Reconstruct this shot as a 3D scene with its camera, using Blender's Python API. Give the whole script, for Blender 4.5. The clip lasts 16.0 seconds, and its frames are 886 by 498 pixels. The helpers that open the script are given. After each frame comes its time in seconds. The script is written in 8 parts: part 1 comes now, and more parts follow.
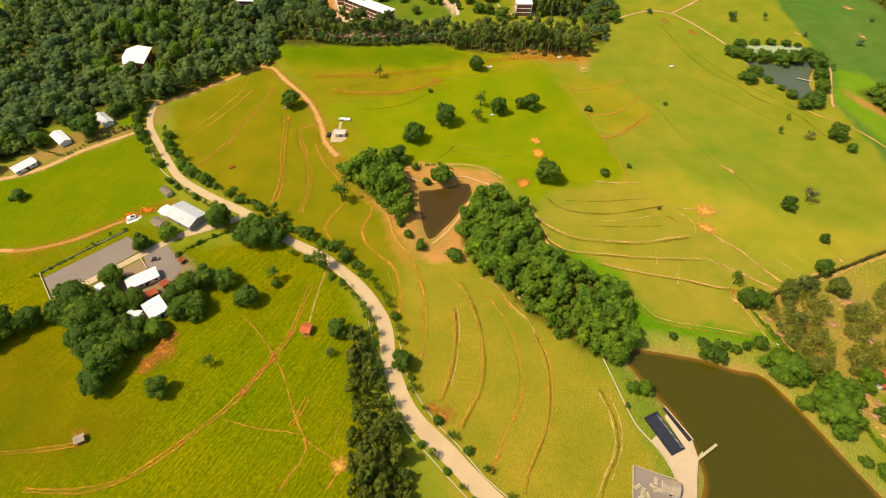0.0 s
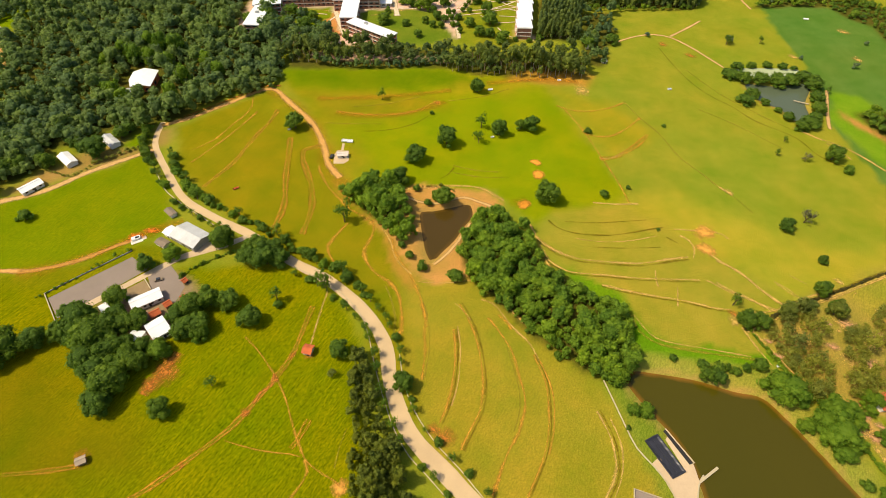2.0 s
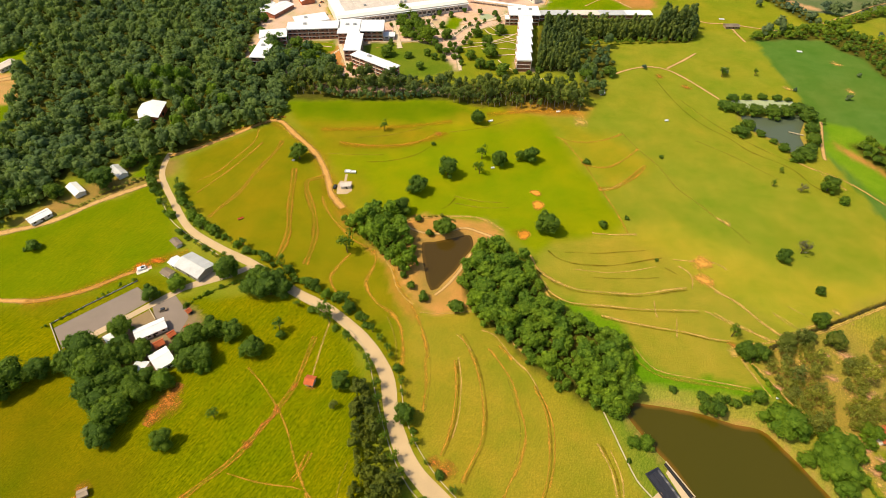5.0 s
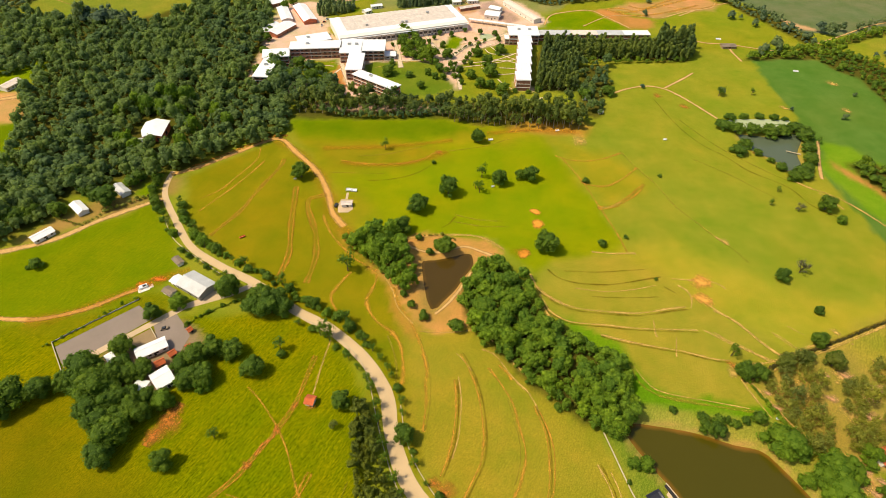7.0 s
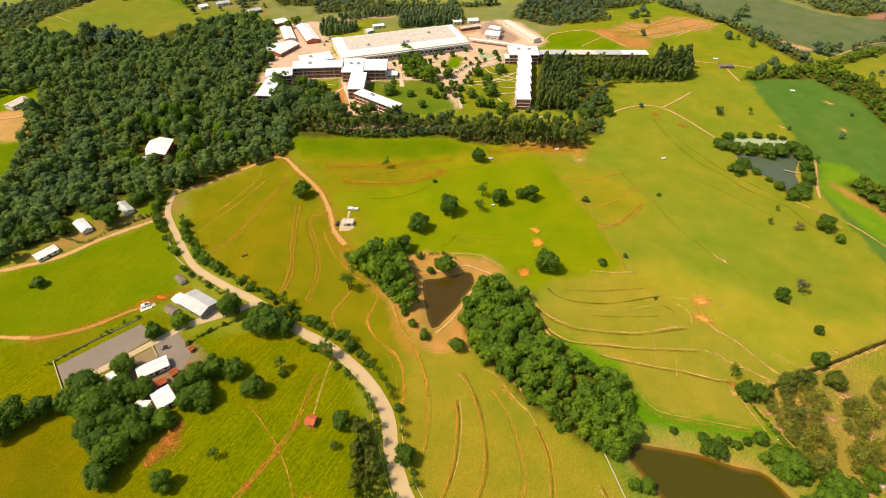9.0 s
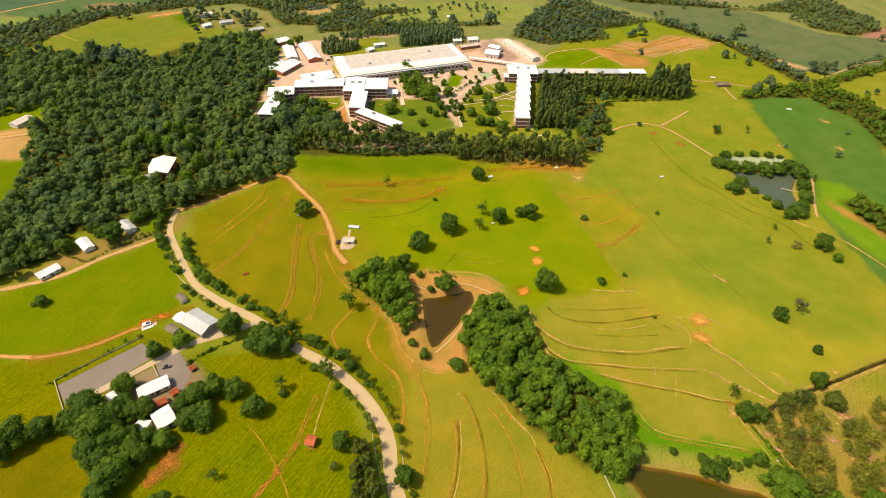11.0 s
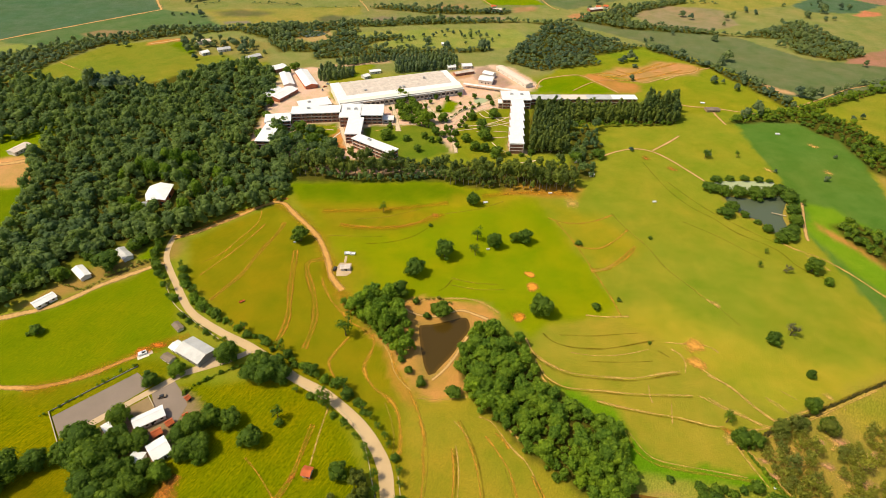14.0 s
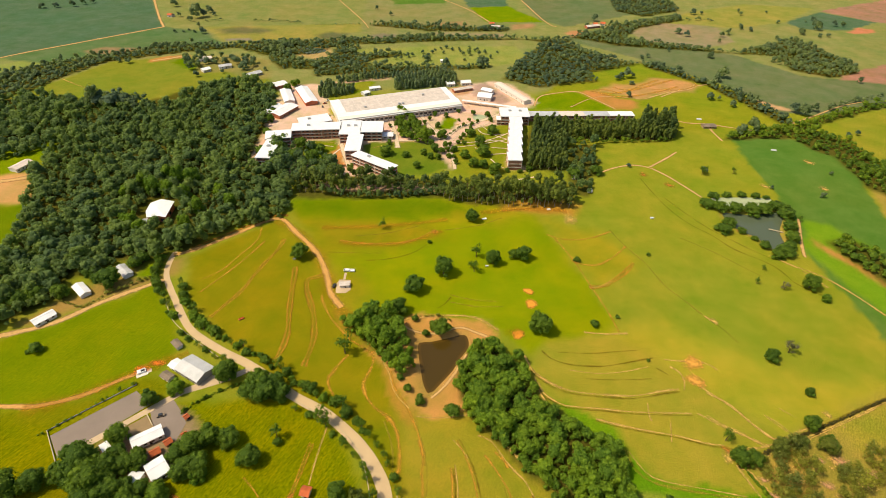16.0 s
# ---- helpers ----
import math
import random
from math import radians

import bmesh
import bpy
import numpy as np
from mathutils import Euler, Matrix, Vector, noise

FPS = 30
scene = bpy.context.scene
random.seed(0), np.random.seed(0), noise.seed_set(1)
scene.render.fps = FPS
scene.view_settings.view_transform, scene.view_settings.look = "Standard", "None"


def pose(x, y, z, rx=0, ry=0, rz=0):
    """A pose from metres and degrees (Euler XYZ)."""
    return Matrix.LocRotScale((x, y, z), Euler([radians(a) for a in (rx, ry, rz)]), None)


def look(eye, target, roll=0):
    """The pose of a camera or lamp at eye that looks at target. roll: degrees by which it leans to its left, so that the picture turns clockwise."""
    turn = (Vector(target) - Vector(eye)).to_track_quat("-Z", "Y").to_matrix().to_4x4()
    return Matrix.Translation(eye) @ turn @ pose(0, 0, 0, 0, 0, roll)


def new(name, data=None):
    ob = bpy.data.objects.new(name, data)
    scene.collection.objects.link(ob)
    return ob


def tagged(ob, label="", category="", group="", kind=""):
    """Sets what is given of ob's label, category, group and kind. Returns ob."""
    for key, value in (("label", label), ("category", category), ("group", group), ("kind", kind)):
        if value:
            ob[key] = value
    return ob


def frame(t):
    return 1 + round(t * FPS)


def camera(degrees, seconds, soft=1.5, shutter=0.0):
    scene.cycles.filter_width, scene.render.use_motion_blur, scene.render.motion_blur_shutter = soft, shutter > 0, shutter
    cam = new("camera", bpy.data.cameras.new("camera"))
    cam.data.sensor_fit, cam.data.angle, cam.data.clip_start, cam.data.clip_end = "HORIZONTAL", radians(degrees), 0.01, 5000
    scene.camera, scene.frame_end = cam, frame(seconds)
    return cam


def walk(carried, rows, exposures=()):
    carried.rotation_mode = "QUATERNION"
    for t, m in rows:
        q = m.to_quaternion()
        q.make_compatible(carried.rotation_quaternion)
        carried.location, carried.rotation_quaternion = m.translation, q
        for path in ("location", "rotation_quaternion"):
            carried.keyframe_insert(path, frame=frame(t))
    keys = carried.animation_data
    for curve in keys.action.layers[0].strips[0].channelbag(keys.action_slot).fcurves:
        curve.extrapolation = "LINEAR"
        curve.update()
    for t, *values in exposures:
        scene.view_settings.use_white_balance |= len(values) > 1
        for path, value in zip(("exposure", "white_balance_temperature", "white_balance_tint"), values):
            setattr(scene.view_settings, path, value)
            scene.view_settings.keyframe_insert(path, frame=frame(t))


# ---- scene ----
cam = camera(78.6, 16.0, soft=0.85)
PATH = [
    (0, (0.297, 1.452, 206.606), (0.303, 2.76, 205.093), 1.2),
    (0.5, (0.111, 1.367, 207.337), (0.115, 2.688, 205.835), 1.2),
    (1, (0.215, 1.472, 208.096), (0.218, 2.805, 206.605), 1.1),
    (1.5, (0.28, 1.487, 208.997), (0.282, 2.83, 207.515), 1.1),
    (2, (0.326, 1.601, 209.974), (0.326, 2.954, 208.502), 1.1),
    (2.5, (0.268, 1.706, 210.904), (0.268, 3.07, 209.441), 1.1),
    (3, (0.352, 1.829, 211.782), (0.35, 3.202, 210.328), 1.1),
    (3.5, (0.302, 1.894, 212.649), (0.299, 3.277, 211.204), 1.0),
    (4, (0.307, 1.908, 213.478), (0.303, 3.3, 212.043), 1.1),
    (6.3, (0.511, 2.563, 218.209), (0.5, 3.999, 216.817), 0.8),
    (6.5, (0.474, 2.622, 218.355), (0.465, 4.061, 216.966), 1.0),
    (7, (0.377, 2.772, 219.055), (0.368, 4.22, 217.676), 1.0),
    (7.5, (0.32, 2.891, 219.982), (0.31, 4.349, 218.612), 1.0),
    (8, (0.321, 2.83, 220.847), (0.31, 4.296, 219.487), 1.0),
    (8.5, (0.286, 3.082, 221.598), (0.274, 4.557, 220.247), 1.0),
    (9, (0.234, 3.209, 222.404), (0.222, 4.692, 221.063), 1.0),
    (11.5, (0.256, 4.045, 227.383), (0.242, 5.568, 226.086), 1.0),
    (12, (0.24, 4.149, 228.153), (0.226, 5.679, 226.865), 1.0),
    (12.5, (0.11, 4.368, 228.889), (0.099, 5.905, 227.61), 1.0),
    (13, (0.004, 4.611, 229.656), (-0.001, 6.157, 228.387), 1.0),
    (13.5, (0.005, 4.841, 230.516), (0.004, 6.394, 229.256), 1.1),
    (14, (-0.135, 4.763, 231.472), (-0.133, 6.324, 230.222), 1.1),
    (14.5, (-0.118, 4.917, 232.287), (-0.115, 6.486, 231.047), 1.1),
    (15, (-0.06, 5.137, 233.217), (-0.058, 6.713, 231.984), 1.1),
    (15.5, (-0.095, 5.189, 234.143), (-0.091, 6.771, 232.919), 1.1),
    (16, (-0.047, 5.228, 234.816), (-0.043, 6.818, 233.602), 1.1),
]
walk(cam, [(t, look(eye, target, roll)) for t, eye, target, roll in PATH], ((0.0, 0.03), (6.0, 0.0), (11.0, -0.05), (16.0, -0.1)))

# ---- light ----
import itertools

world = bpy.data.worlds.new("world")
scene.world = world
world.use_nodes = True
wn = world.node_tree.nodes
sky = wn.new("ShaderNodeTexSky")
sky.sky_type = "NISHITA"
sky.sun_disc = False
sky.sun_elevation = radians(57)
sky.sun_rotation = radians(259)
sky.air_density, sky.dust_density, sky.ozone_density = 1.0, 3.0, 1.0
wn["Background"].inputs["Strength"].default_value = 0.15
world.node_tree.links.new(sky.outputs[0], wn["Background"].inputs["Color"])
sun = new("sun", bpy.data.lights.new("sun", "SUN"))
sun.data.energy, sun.data.angle, sun.data.color = 4.6, radians(0.53), (1.0, 0.848, 0.585)
SUN_WAY = Vector((0.53, 0.10, -0.84))
sun.matrix_world = look((0, 0, 300), Vector((0, 0, 300)) + SUN_WAY)
scene.view_settings.exposure = 0.0

# ---- materials ----


class Nodes:
    """A small helper for node trees."""

    def __init__(self, name, rough=0.9, spec=0.2, metal=0.0):
        self.mat = bpy.data.materials.new(name)
        self.mat.use_nodes = True
        self.tree = self.mat.node_tree
        self.bsdf = self.tree.nodes["Principled BSDF"]
        self.out = self.tree.nodes["Material Output"]
        self.bsdf.inputs["Roughness"].default_value = rough
        self.bsdf.inputs["Specular IOR Level"].default_value = spec
        self.bsdf.inputs["Metallic"].default_value = metal
        self.coord = self.tree.nodes.new("ShaderNodeTexCoord")

    def link(self, a, b):
        self.tree.links.new(a, b)

    def noise(self, scale, detail=3.0, rough=0.55, stretch=None, vec=None):
        n = self.tree.nodes.new("ShaderNodeTexNoise")
        n.inputs["Scale"].default_value = scale
        n.inputs["Detail"].default_value = detail
        n.inputs["Roughness"].default_value = rough
        src = vec or self.coord.outputs["Object"]
        if stretch:
            m = self.tree.nodes.new("ShaderNodeMapping")
            m.inputs["Scale"].default_value = stretch[:3]
            m.inputs["Rotation"].default_value = (0, 0, radians(stretch[3]))
            self.link(src, m.inputs["Vector"])
            src = m.outputs[0]
        self.link(src, n.inputs["Vector"])
        return n.outputs["Fac"]

    def ramp(self, fac, lo, hi, a=(0, 0, 0), b=(1, 1, 1)):
        r = self.tree.nodes.new("ShaderNodeValToRGB")
        e = r.color_ramp.elements
        e[0].position, e[1].position = lo, min(hi, 1.0)
        e[0].color, e[1].color = (*a, 1), (*b, 1)
        self.link(fac, r.inputs[0])
        return r.outputs[0]

    def mix(self, fac, a, b, how="MIX"):
        m = self.tree.nodes.new("ShaderNodeMix")
        m.data_type, m.blend_type = "RGBA", how
        for sock, val in ((m.inputs[0], fac), (m.inputs[6], a), (m.inputs[7], b)):
            if isinstance(val, (int, float)):
                sock.default_value = val
            elif isinstance(val, tuple):
                sock.default_value = (*val, 1)
            else:
                self.link(val, sock)
        return m.outputs[2]

    def maths(self, how, a, b=0.0):
        m = self.tree.nodes.new("ShaderNodeMath")
        m.operation = how
        m.use_clamp = how in ("MULTIPLY", "ADD", "SUBTRACT")
        for sock, val in zip(m.inputs, (a, b)):
            if isinstance(val, (int, float)):
                sock.default_value = val
            else:
                self.link(val, sock)
        return m.outputs[0]

    def attr(self, name, out="Color"):
        a = self.tree.nodes.new("ShaderNodeAttribute")
        a.attribute_name = name
        return a.outputs[out]

    def bump(self, height, dist, strength=0.6):
        b = self.tree.nodes.new("ShaderNodeBump")
        b.inputs["Distance"].default_value = dist
        b.inputs["Strength"].default_value = strength
        self.link(height, b.inputs["Height"])
        self.link(b.outputs[0], self.bsdf.inputs["Normal"])

    def color(self, sock):
        self.link(sock, self.bsdf.inputs["Base Color"])
        return self


def plain(name, rgb, rough=0.8, var=0.25, scale=0.8, spec=0.2, metal=0.0, fine=6.0, bump=0.02):
    """A painted, plastered or earthen surface with stains and grain."""
    n = Nodes(name, rough, spec, metal)
    big, small = n.noise(scale, 4), n.noise(fine, 3)
    dark = tuple(c * (1 - var) for c in rgb)
    light = tuple(min(1, c * (1 + 0.4 * var)) for c in rgb)
    c = n.mix(n.ramp(big, 0.3, 0.7), dark, light)
    c = n.mix(0.35, c, n.ramp(small, 0.2, 0.8, dark, light))
    n.color(c)
    if bump:
        n.bump(small, bump)
    return n.mat


def ground_material():
    n = Nodes("ground_cover", 1.0, 0.0)
    cover = n.attr("cover")
    grass = n.attr("cover", "Alpha")
    huge = n.ramp(n.noise(0.014, 4, 0.6), 0.36, 0.66)
    mid = n.ramp(n.noise(0.045, 6, 0.68), 0.3, 0.7)
    lean = n.tree.nodes.new("ShaderNodeMapping")
    lean.vector_type = "TEXTURE"
    lean.inputs["Scale"].default_value = (2.6, 1.0, 1.0)
    lean.inputs["Rotation"].default_value = (0, 0, radians(58))
    n.link(n.coord.outputs["Object"], lean.inputs["Vector"])
    tuft = n.ramp(n.noise(1.55, 4, 0.75, vec=lean.outputs[0]), 0.36, 0.64)
    fine = n.ramp(n.noise(1.5, 5, 0.8), 0.3, 0.7)
    c = n.mix(huge, cover, n.mix(1.0, cover, (1.24, 1.02, 1.05), "MULTIPLY"))
    c = n.mix(1.0, c, n.mix(mid, (0.76, 0.89, 0.68), (1.22, 1.07, 1.26)), "MULTIPLY")
    # tufts: lit ridges and the shadow beside them, multiplied into the grass colour
    c = n.mix(n.maths("MULTIPLY", _sub(n, grass, 0.38), 1.7), c, n.mix(1.0, c, n.mix(tuft, (0.50, 0.62, 0.36), (1.50, 1.36, 1.25)), "MULTIPLY"))
    c = n.mix(1.0, c, n.mix(fine, (0.71, 0.76, 0.68), (1.33, 1.28, 1.27)), "MULTIPLY")
    turn = n.tree.nodes.new("ShaderNodeMapping")
    turn.vector_type = "TEXTURE"
    turn.inputs["Scale"].default_value = (14.0, 1.0, 1.0)
    turn.inputs["Rotation"].default_value = (0, 0, radians(62))
    n.link(n.coord.outputs["Object"], turn.inputs["Vector"])
    mown = n.ramp(n.noise(0.9, 4, 0.65, vec=turn.outputs[0]), 0.3, 0.7)
    c = n.mix(n.maths("MULTIPLY", _sub(n, grass, 0.45), 1.5), c, n.mix(1.0, c, n.mix(mown, (0.62, 0.70, 0.55), (1.30, 1.20, 1.15)), "MULTIPLY"))
    n.color(n.mix(1.0, c, (0.96, 0.95, 1.0), "MULTIPLY"))
    n.bump(n.mix(0.5, tuft, fine), 0.5, 0.45)
    return n.mat


def _raw(n, how, a, b):
    m = n.tree.nodes.new("ShaderNodeMath")
    m.operation = how
    for sock, val in zip(m.inputs, (a, b)):
        if isinstance(val, (int, float)):
            sock.default_value = val
        else:
            n.link(val, sock)
    return m.outputs[0]


def _sub(n, a, b):
    return _raw(n, "SUBTRACT", a, b)


def _add(n, a, b):
    return _raw(n, "ADD", a, b)


def dirt_overlay(name, rgb, two=False, strength=0.8, edge=0.8, patch=True, rag=2.0):
    """Bare earth worn into grass: solid in the middle of the strip, ragged to its rims."""
    n = Nodes(name, 1.0, 0.0)
    uv = n.coord.outputs["UV"]
    sep = n.tree.nodes.new("ShaderNodeSeparateXYZ")
    n.link(uv, sep.inputs[0])
    v = sep.outputs["Y"]
    rim = n.maths("ABSOLUTE", _sub(n, v, 0.5))
    if two:
        rim = n.maths("ABSOLUTE", _sub(n, rim, 0.25))
        width = 0.25
    else:
        width = 0.5
    inside = n.maths("DIVIDE", _sub(n, width, rim), width)
    ragged = n.noise(0.34, 6, 0.72)
    patchy = n.ramp(n.noise(0.06, 3, 0.6), 0.3, 0.62, (0.38, 0.38, 0.38), (1, 1, 1))
    a = _add(n, inside, _raw(n, "MULTIPLY", _sub(n, ragged, 0.5), rag))
    a = n.maths("MULTIPLY", _raw(n, "DIVIDE", _sub(n, a, 0.12), edge), 1.0)
    a = n.maths("MULTIPLY", n.maths("MULTIPLY", a, patchy if patch else 1.0), strength)
    tone = n.ramp(n.noise(0.6, 4), 0.25, 0.75, tuple(0.72 * c for c in rgb), tuple(min(1, 1.2 * c) for c in rgb))
    n.color(tone)
    n.link(a, n.bsdf.inputs["Alpha"])
    return n.mat


def leaf_material(name, dark, light, rough=0.7):
    n = Nodes(name, rough, 0.25)
    info = n.tree.nodes.new("ShaderNodeObjectInfo")
    geo = n.tree.nodes.new("ShaderNodeNewGeometry")
    leaf = n.mix(geo.outputs["Random Per Island"], dark, light)
    tint = _add(n, _raw(n, "MULTIPLY", info.outputs["Random"], 0.6), n.attr("tint", "Fac"))
    c = n.mix(1.0, leaf, n.ramp(_raw(n, "MULTIPLY", tint, 0.72), 0.0, 1.0, (0.74, 0.82, 0.90), (1.48, 1.32, 0.74)), "MULTIPLY")
    n.color(c)
    n.bump(n.noise(2.2, 3, 0.7), 0.5, 0.7)
    thin = n.tree.nodes.new("ShaderNodeBsdfTranslucent")
    n.link(n.mix(1.0, c, (1.25, 1.3, 0.7), "MULTIPLY"), thin.inputs["Color"])
    both = n.tree.nodes.new("ShaderNodeMixShader")
    both.inputs[0].default_value = 0.5
    n.link(n.bsdf.outputs[0], both.inputs[1])
    n.link(thin.outputs[0], both.inputs[2])
    n.link(both.outputs[0], n.out.inputs["Surface"])
    return n.mat


def water_material(name, deep, rough=0.06, rim=(0.20, 0.090, 0.010)):
    n = Nodes(name, rough, 0.22)
    shore = n.attr("shore", "Fac")
    rag = n.noise(0.09, 4, 0.6)
    s = n.ramp(_add(n, shore, _raw(n, "MULTIPLY", _sub(n, rag, 0.5), 0.5)), 0.55, 1.15)
    c = n.mix(s, deep, rim)
    n.color(n.mix(n.ramp(n.noise(0.02, 2), 0.2, 0.8), c, n.mix(1.0, c, (0.9, 0.95, 0.95), "MULTIPLY")))
    n.bump(n.noise(1.2, 3), 0.03, 0.15)
    return n.mat


def brick_material(name, rgb):
    n = Nodes(name, 0.85, 0.2)
    b = n.tree.nodes.new("ShaderNodeTexBrick")
    b.inputs["Scale"].default_value = 1.0
    b.inputs["Brick Width"].default_value, b.inputs["Row Height"].default_value = 0.4, 0.2
    b.inputs["Mortar Size"].default_value = 0.012
    b.inputs["Color1"].default_value = (*rgb, 1)
    b.inputs["Color2"].default_value = (*(0.75 * c for c in rgb), 1)
    b.inputs["Mortar"].default_value = (0.34, 0.16, 0.10, 1)
    n.link(n.coord.outputs["Object"], b.inputs["Vector"])
    n.color(n.mix(n.ramp(n.noise(0.3, 4), 0.3, 0.7), n.mix(1.0, b.outputs[0], (0.75, 0.72, 0.7), "MULTIPLY"), b.outputs[0]))
    return n.mat


def sheet_roof(name, rgb, pitch=1.0, rough=0.45, metal=0.0, stain=0.18):
    """Corrugated sheet: fine ribs, streaks and dirt."""
    n = Nodes(name, rough, 0.4, metal)
    w = n.tree.nodes.new("ShaderNodeTexWave")
    w.inputs["Scale"].default_value = pitch
    w.inputs["Distortion"].default_value = 0.3
    n.link(n.coord.outputs["Object"], w.inputs["Vector"])
    dirt = n.ramp(n.noise(0.22, 5, 0.65), 0.35, 0.75)
    c = n.mix(dirt, rgb, tuple(c * (1 - 2.2 * stain) for c in rgb))
    c = n.mix(n.mix(0.0, w.outputs["Fac"], w.outputs["Fac"]), c, n.mix(1.0, c, (0.9, 0.9, 0.9), "MULTIPLY"))
    n.color(c)
    n.bump(w.outputs["Fac"], 0.03, 0.3)
    return n.mat


M_GROUND = ground_material()
M_TRACK = dirt_overlay("worn_orange_earth", (0.52, 0.262, 0.030), strength=0.90, edge=0.95)
M_RUTS = dirt_overlay("wheel_ruts", (0.51, 0.242, 0.024), two=True, strength=0.85, edge=1.0)
M_PALE = dirt_overlay("pale_dry_track", (0.58, 0.37, 0.09), strength=0.88, edge=0.85)
M_RED = dirt_overlay("red_bare_earth", (0.44, 0.165, 0.028), strength=0.9, edge=1.1, patch=False)
M_ORANGE = dirt_overlay("orange_bare_earth", (0.62, 0.30, 0.055), strength=1.0, edge=0.75, patch=False)
M_PINK = dirt_overlay("pinkish_bare_soil", (0.50, 0.27, 0.13), strength=0.85, edge=0.9, patch=False)
M_ROADEARTH = dirt_overlay("tan_dirt_road", (0.50, 0.31, 0.115), strength=1.0, edge=0.55, patch=False, rag=1.0)
M_FAINT = dirt_overlay("faint_grass_track", (0.34, 0.26, 0.025), strength=0.6)
M_BAND = dirt_overlay("thin_worn_grass", (0.27, 0.23, 0.016), strength=0.5, edge=1.2)
M_LANE = dirt_overlay("pale_campus_road", (0.60, 0.47, 0.31), strength=1.0, edge=0.4, patch=False, rag=0.6)
M_TINGE = dirt_overlay("reddish_thin_grass", (0.42, 0.19, 0.012), strength=0.55, edge=1.3, patch=False)
M_DISC = dirt_overlay("deep_orange_earth", (0.66, 0.27, 0.035), strength=1.0, edge=0.5, patch=False, rag=0.9)
M_DIRTROAD = dirt_overlay("orange_dirt_road", (0.53, 0.29, 0.085), strength=1.0, edge=0.6, patch=False, rag=1.0)
M_REDEARTH = dirt_overlay("deep_red_earth", (0.56, 0.16, 0.022), strength=0.95, edge=0.8, patch=False, rag=1.3)
# weeds beside tracks and banks, with the lines' shadow side in the colour
M_DARKLINE = dirt_overlay("weedy_shaded_line", (0.17, 0.105, 0.010), strength=0.7, edge=1.0)
M_ROAD = plain("pale_concrete_road", (0.52, 0.375, 0.205), 0.9, 0.14, 0.1, fine=1.5)
M_KERB = plain("whitish_concrete", (0.46, 0.38, 0.23), 0.9, 0.15)
M_PAVE = plain("grey_asphalt", (0.24, 0.19, 0.15), 0.95, 0.16, 0.09, fine=1.2)
M_COURT = plain("tan_packed_earth", (0.27, 0.19, 0.095), 0.95, 0.2, 0.15, fine=1.0)
M_YARD = plain("tan_paved_yard", (0.52, 0.385, 0.235), 0.95, 0.2, 0.06, fine=0.9)
M_WHITE = sheet_roof("white_sheet_roof", (0.80, 0.80, 0.78), stain=0.05)
M_GREYROOF = sheet_roof("grey_sheet_roof", (0.54, 0.54, 0.52), stain=0.12)
M_PINKROOF = sheet_roof("weathered_fibre_cement_roof", (0.66, 0.57, 0.48), 0.6, 0.9, stain=0.16)
M_OLDROOF = sheet_roof("old_brown_tile_roof", (0.25, 0.19, 0.13), 2.0, 0.9, stain=0.2)
M_TANROOF = sheet_roof("tan_weathered_roof", (0.40, 0.31, 0.21), 1.2, 0.9, stain=0.2)
M_TILE = sheet_roof("red_clay_tile_roof", (0.58, 0.13, 0.035), 2.2, 0.85, stain=0.2)
M_BRICK = brick_material("red_brick", (0.74, 0.205, 0.080))
M_PLASTER = plain("cream_plaster", (0.72, 0.68, 0.58), 0.85, 0.14, 0.5)
M_SLAB = plain("pale_concrete_band", (0.66, 0.56, 0.46), 0.85, 0.15, 0.5)
M_GREYWALL = plain("grey_block_wall", (0.32, 0.30, 0.27), 0.9, 0.2, 0.5)
M_DARK = plain("dark_opening", (0.03, 0.027, 0.025), 0.6, 0.3, 0.5, bump=0)
M_GLASS = plain("dark_window_glass", (0.035, 0.04, 0.045), 0.08, 0.2, 0.5, spec=0.6, bump=0)
M_WOOD = plain("grey_timber", (0.34, 0.24, 0.13), 0.85, 0.3, 1.5)
M_BARK = plain("bark", (0.13, 0.095, 0.06), 0.95, 0.35, 1.5)
M_STEM = plain("pale_gum_bark", (0.30, 0.24, 0.16), 0.9, 0.3, 1.5)
M_TARP = plain("black_pond_liner", (0.028, 0.028, 0.035), 0.35, 0.3, 0.4, spec=0.5)
M_METAL = plain("galvanised_metal", (0.5, 0.5, 0.48), 0.4, 0.15, 1.0, metal=0.6)
M_LEAF = leaf_material("broad_leaves", (0.088, 0.160, 0.012), (0.172, 0.258, 0.018))
M_LEAFB = leaf_material("bright_leaves", (0.110, 0.200, 0.008), (0.225, 0.330, 0.018))
M_LEAFE = leaf_material("gum_leaves", (0.080, 0.125, 0.032), (0.155, 0.205, 0.045))
M_LEAFD = leaf_material("dry_scrub_leaves", (0.155, 0.180, 0.030), (0.280, 0.300, 0.060))
M_LEAFO = leaf_material("olive_leaves", (0.120, 0.150, 0.018), (0.225, 0.255, 0.034))
M_BRUSH = leaf_material("brown_brush", (0.095, 0.078, 0.022), (0.170, 0.142, 0.036))
M_BROOK = leaf_material("gallery_leaves", (0.122, 0.218, 0.015), (0.240, 0.355, 0.024))
# distant trees: air haze is put into these bluer, paler leaf greens
M_HAZEWOOD = leaf_material("distant_leaves_haze", (0.108, 0.168, 0.088), (0.168, 0.226, 0.118))
M_ROW = leaf_material("row_leaves", (0.088, 0.118, 0.016), (0.172, 0.208, 0.026))
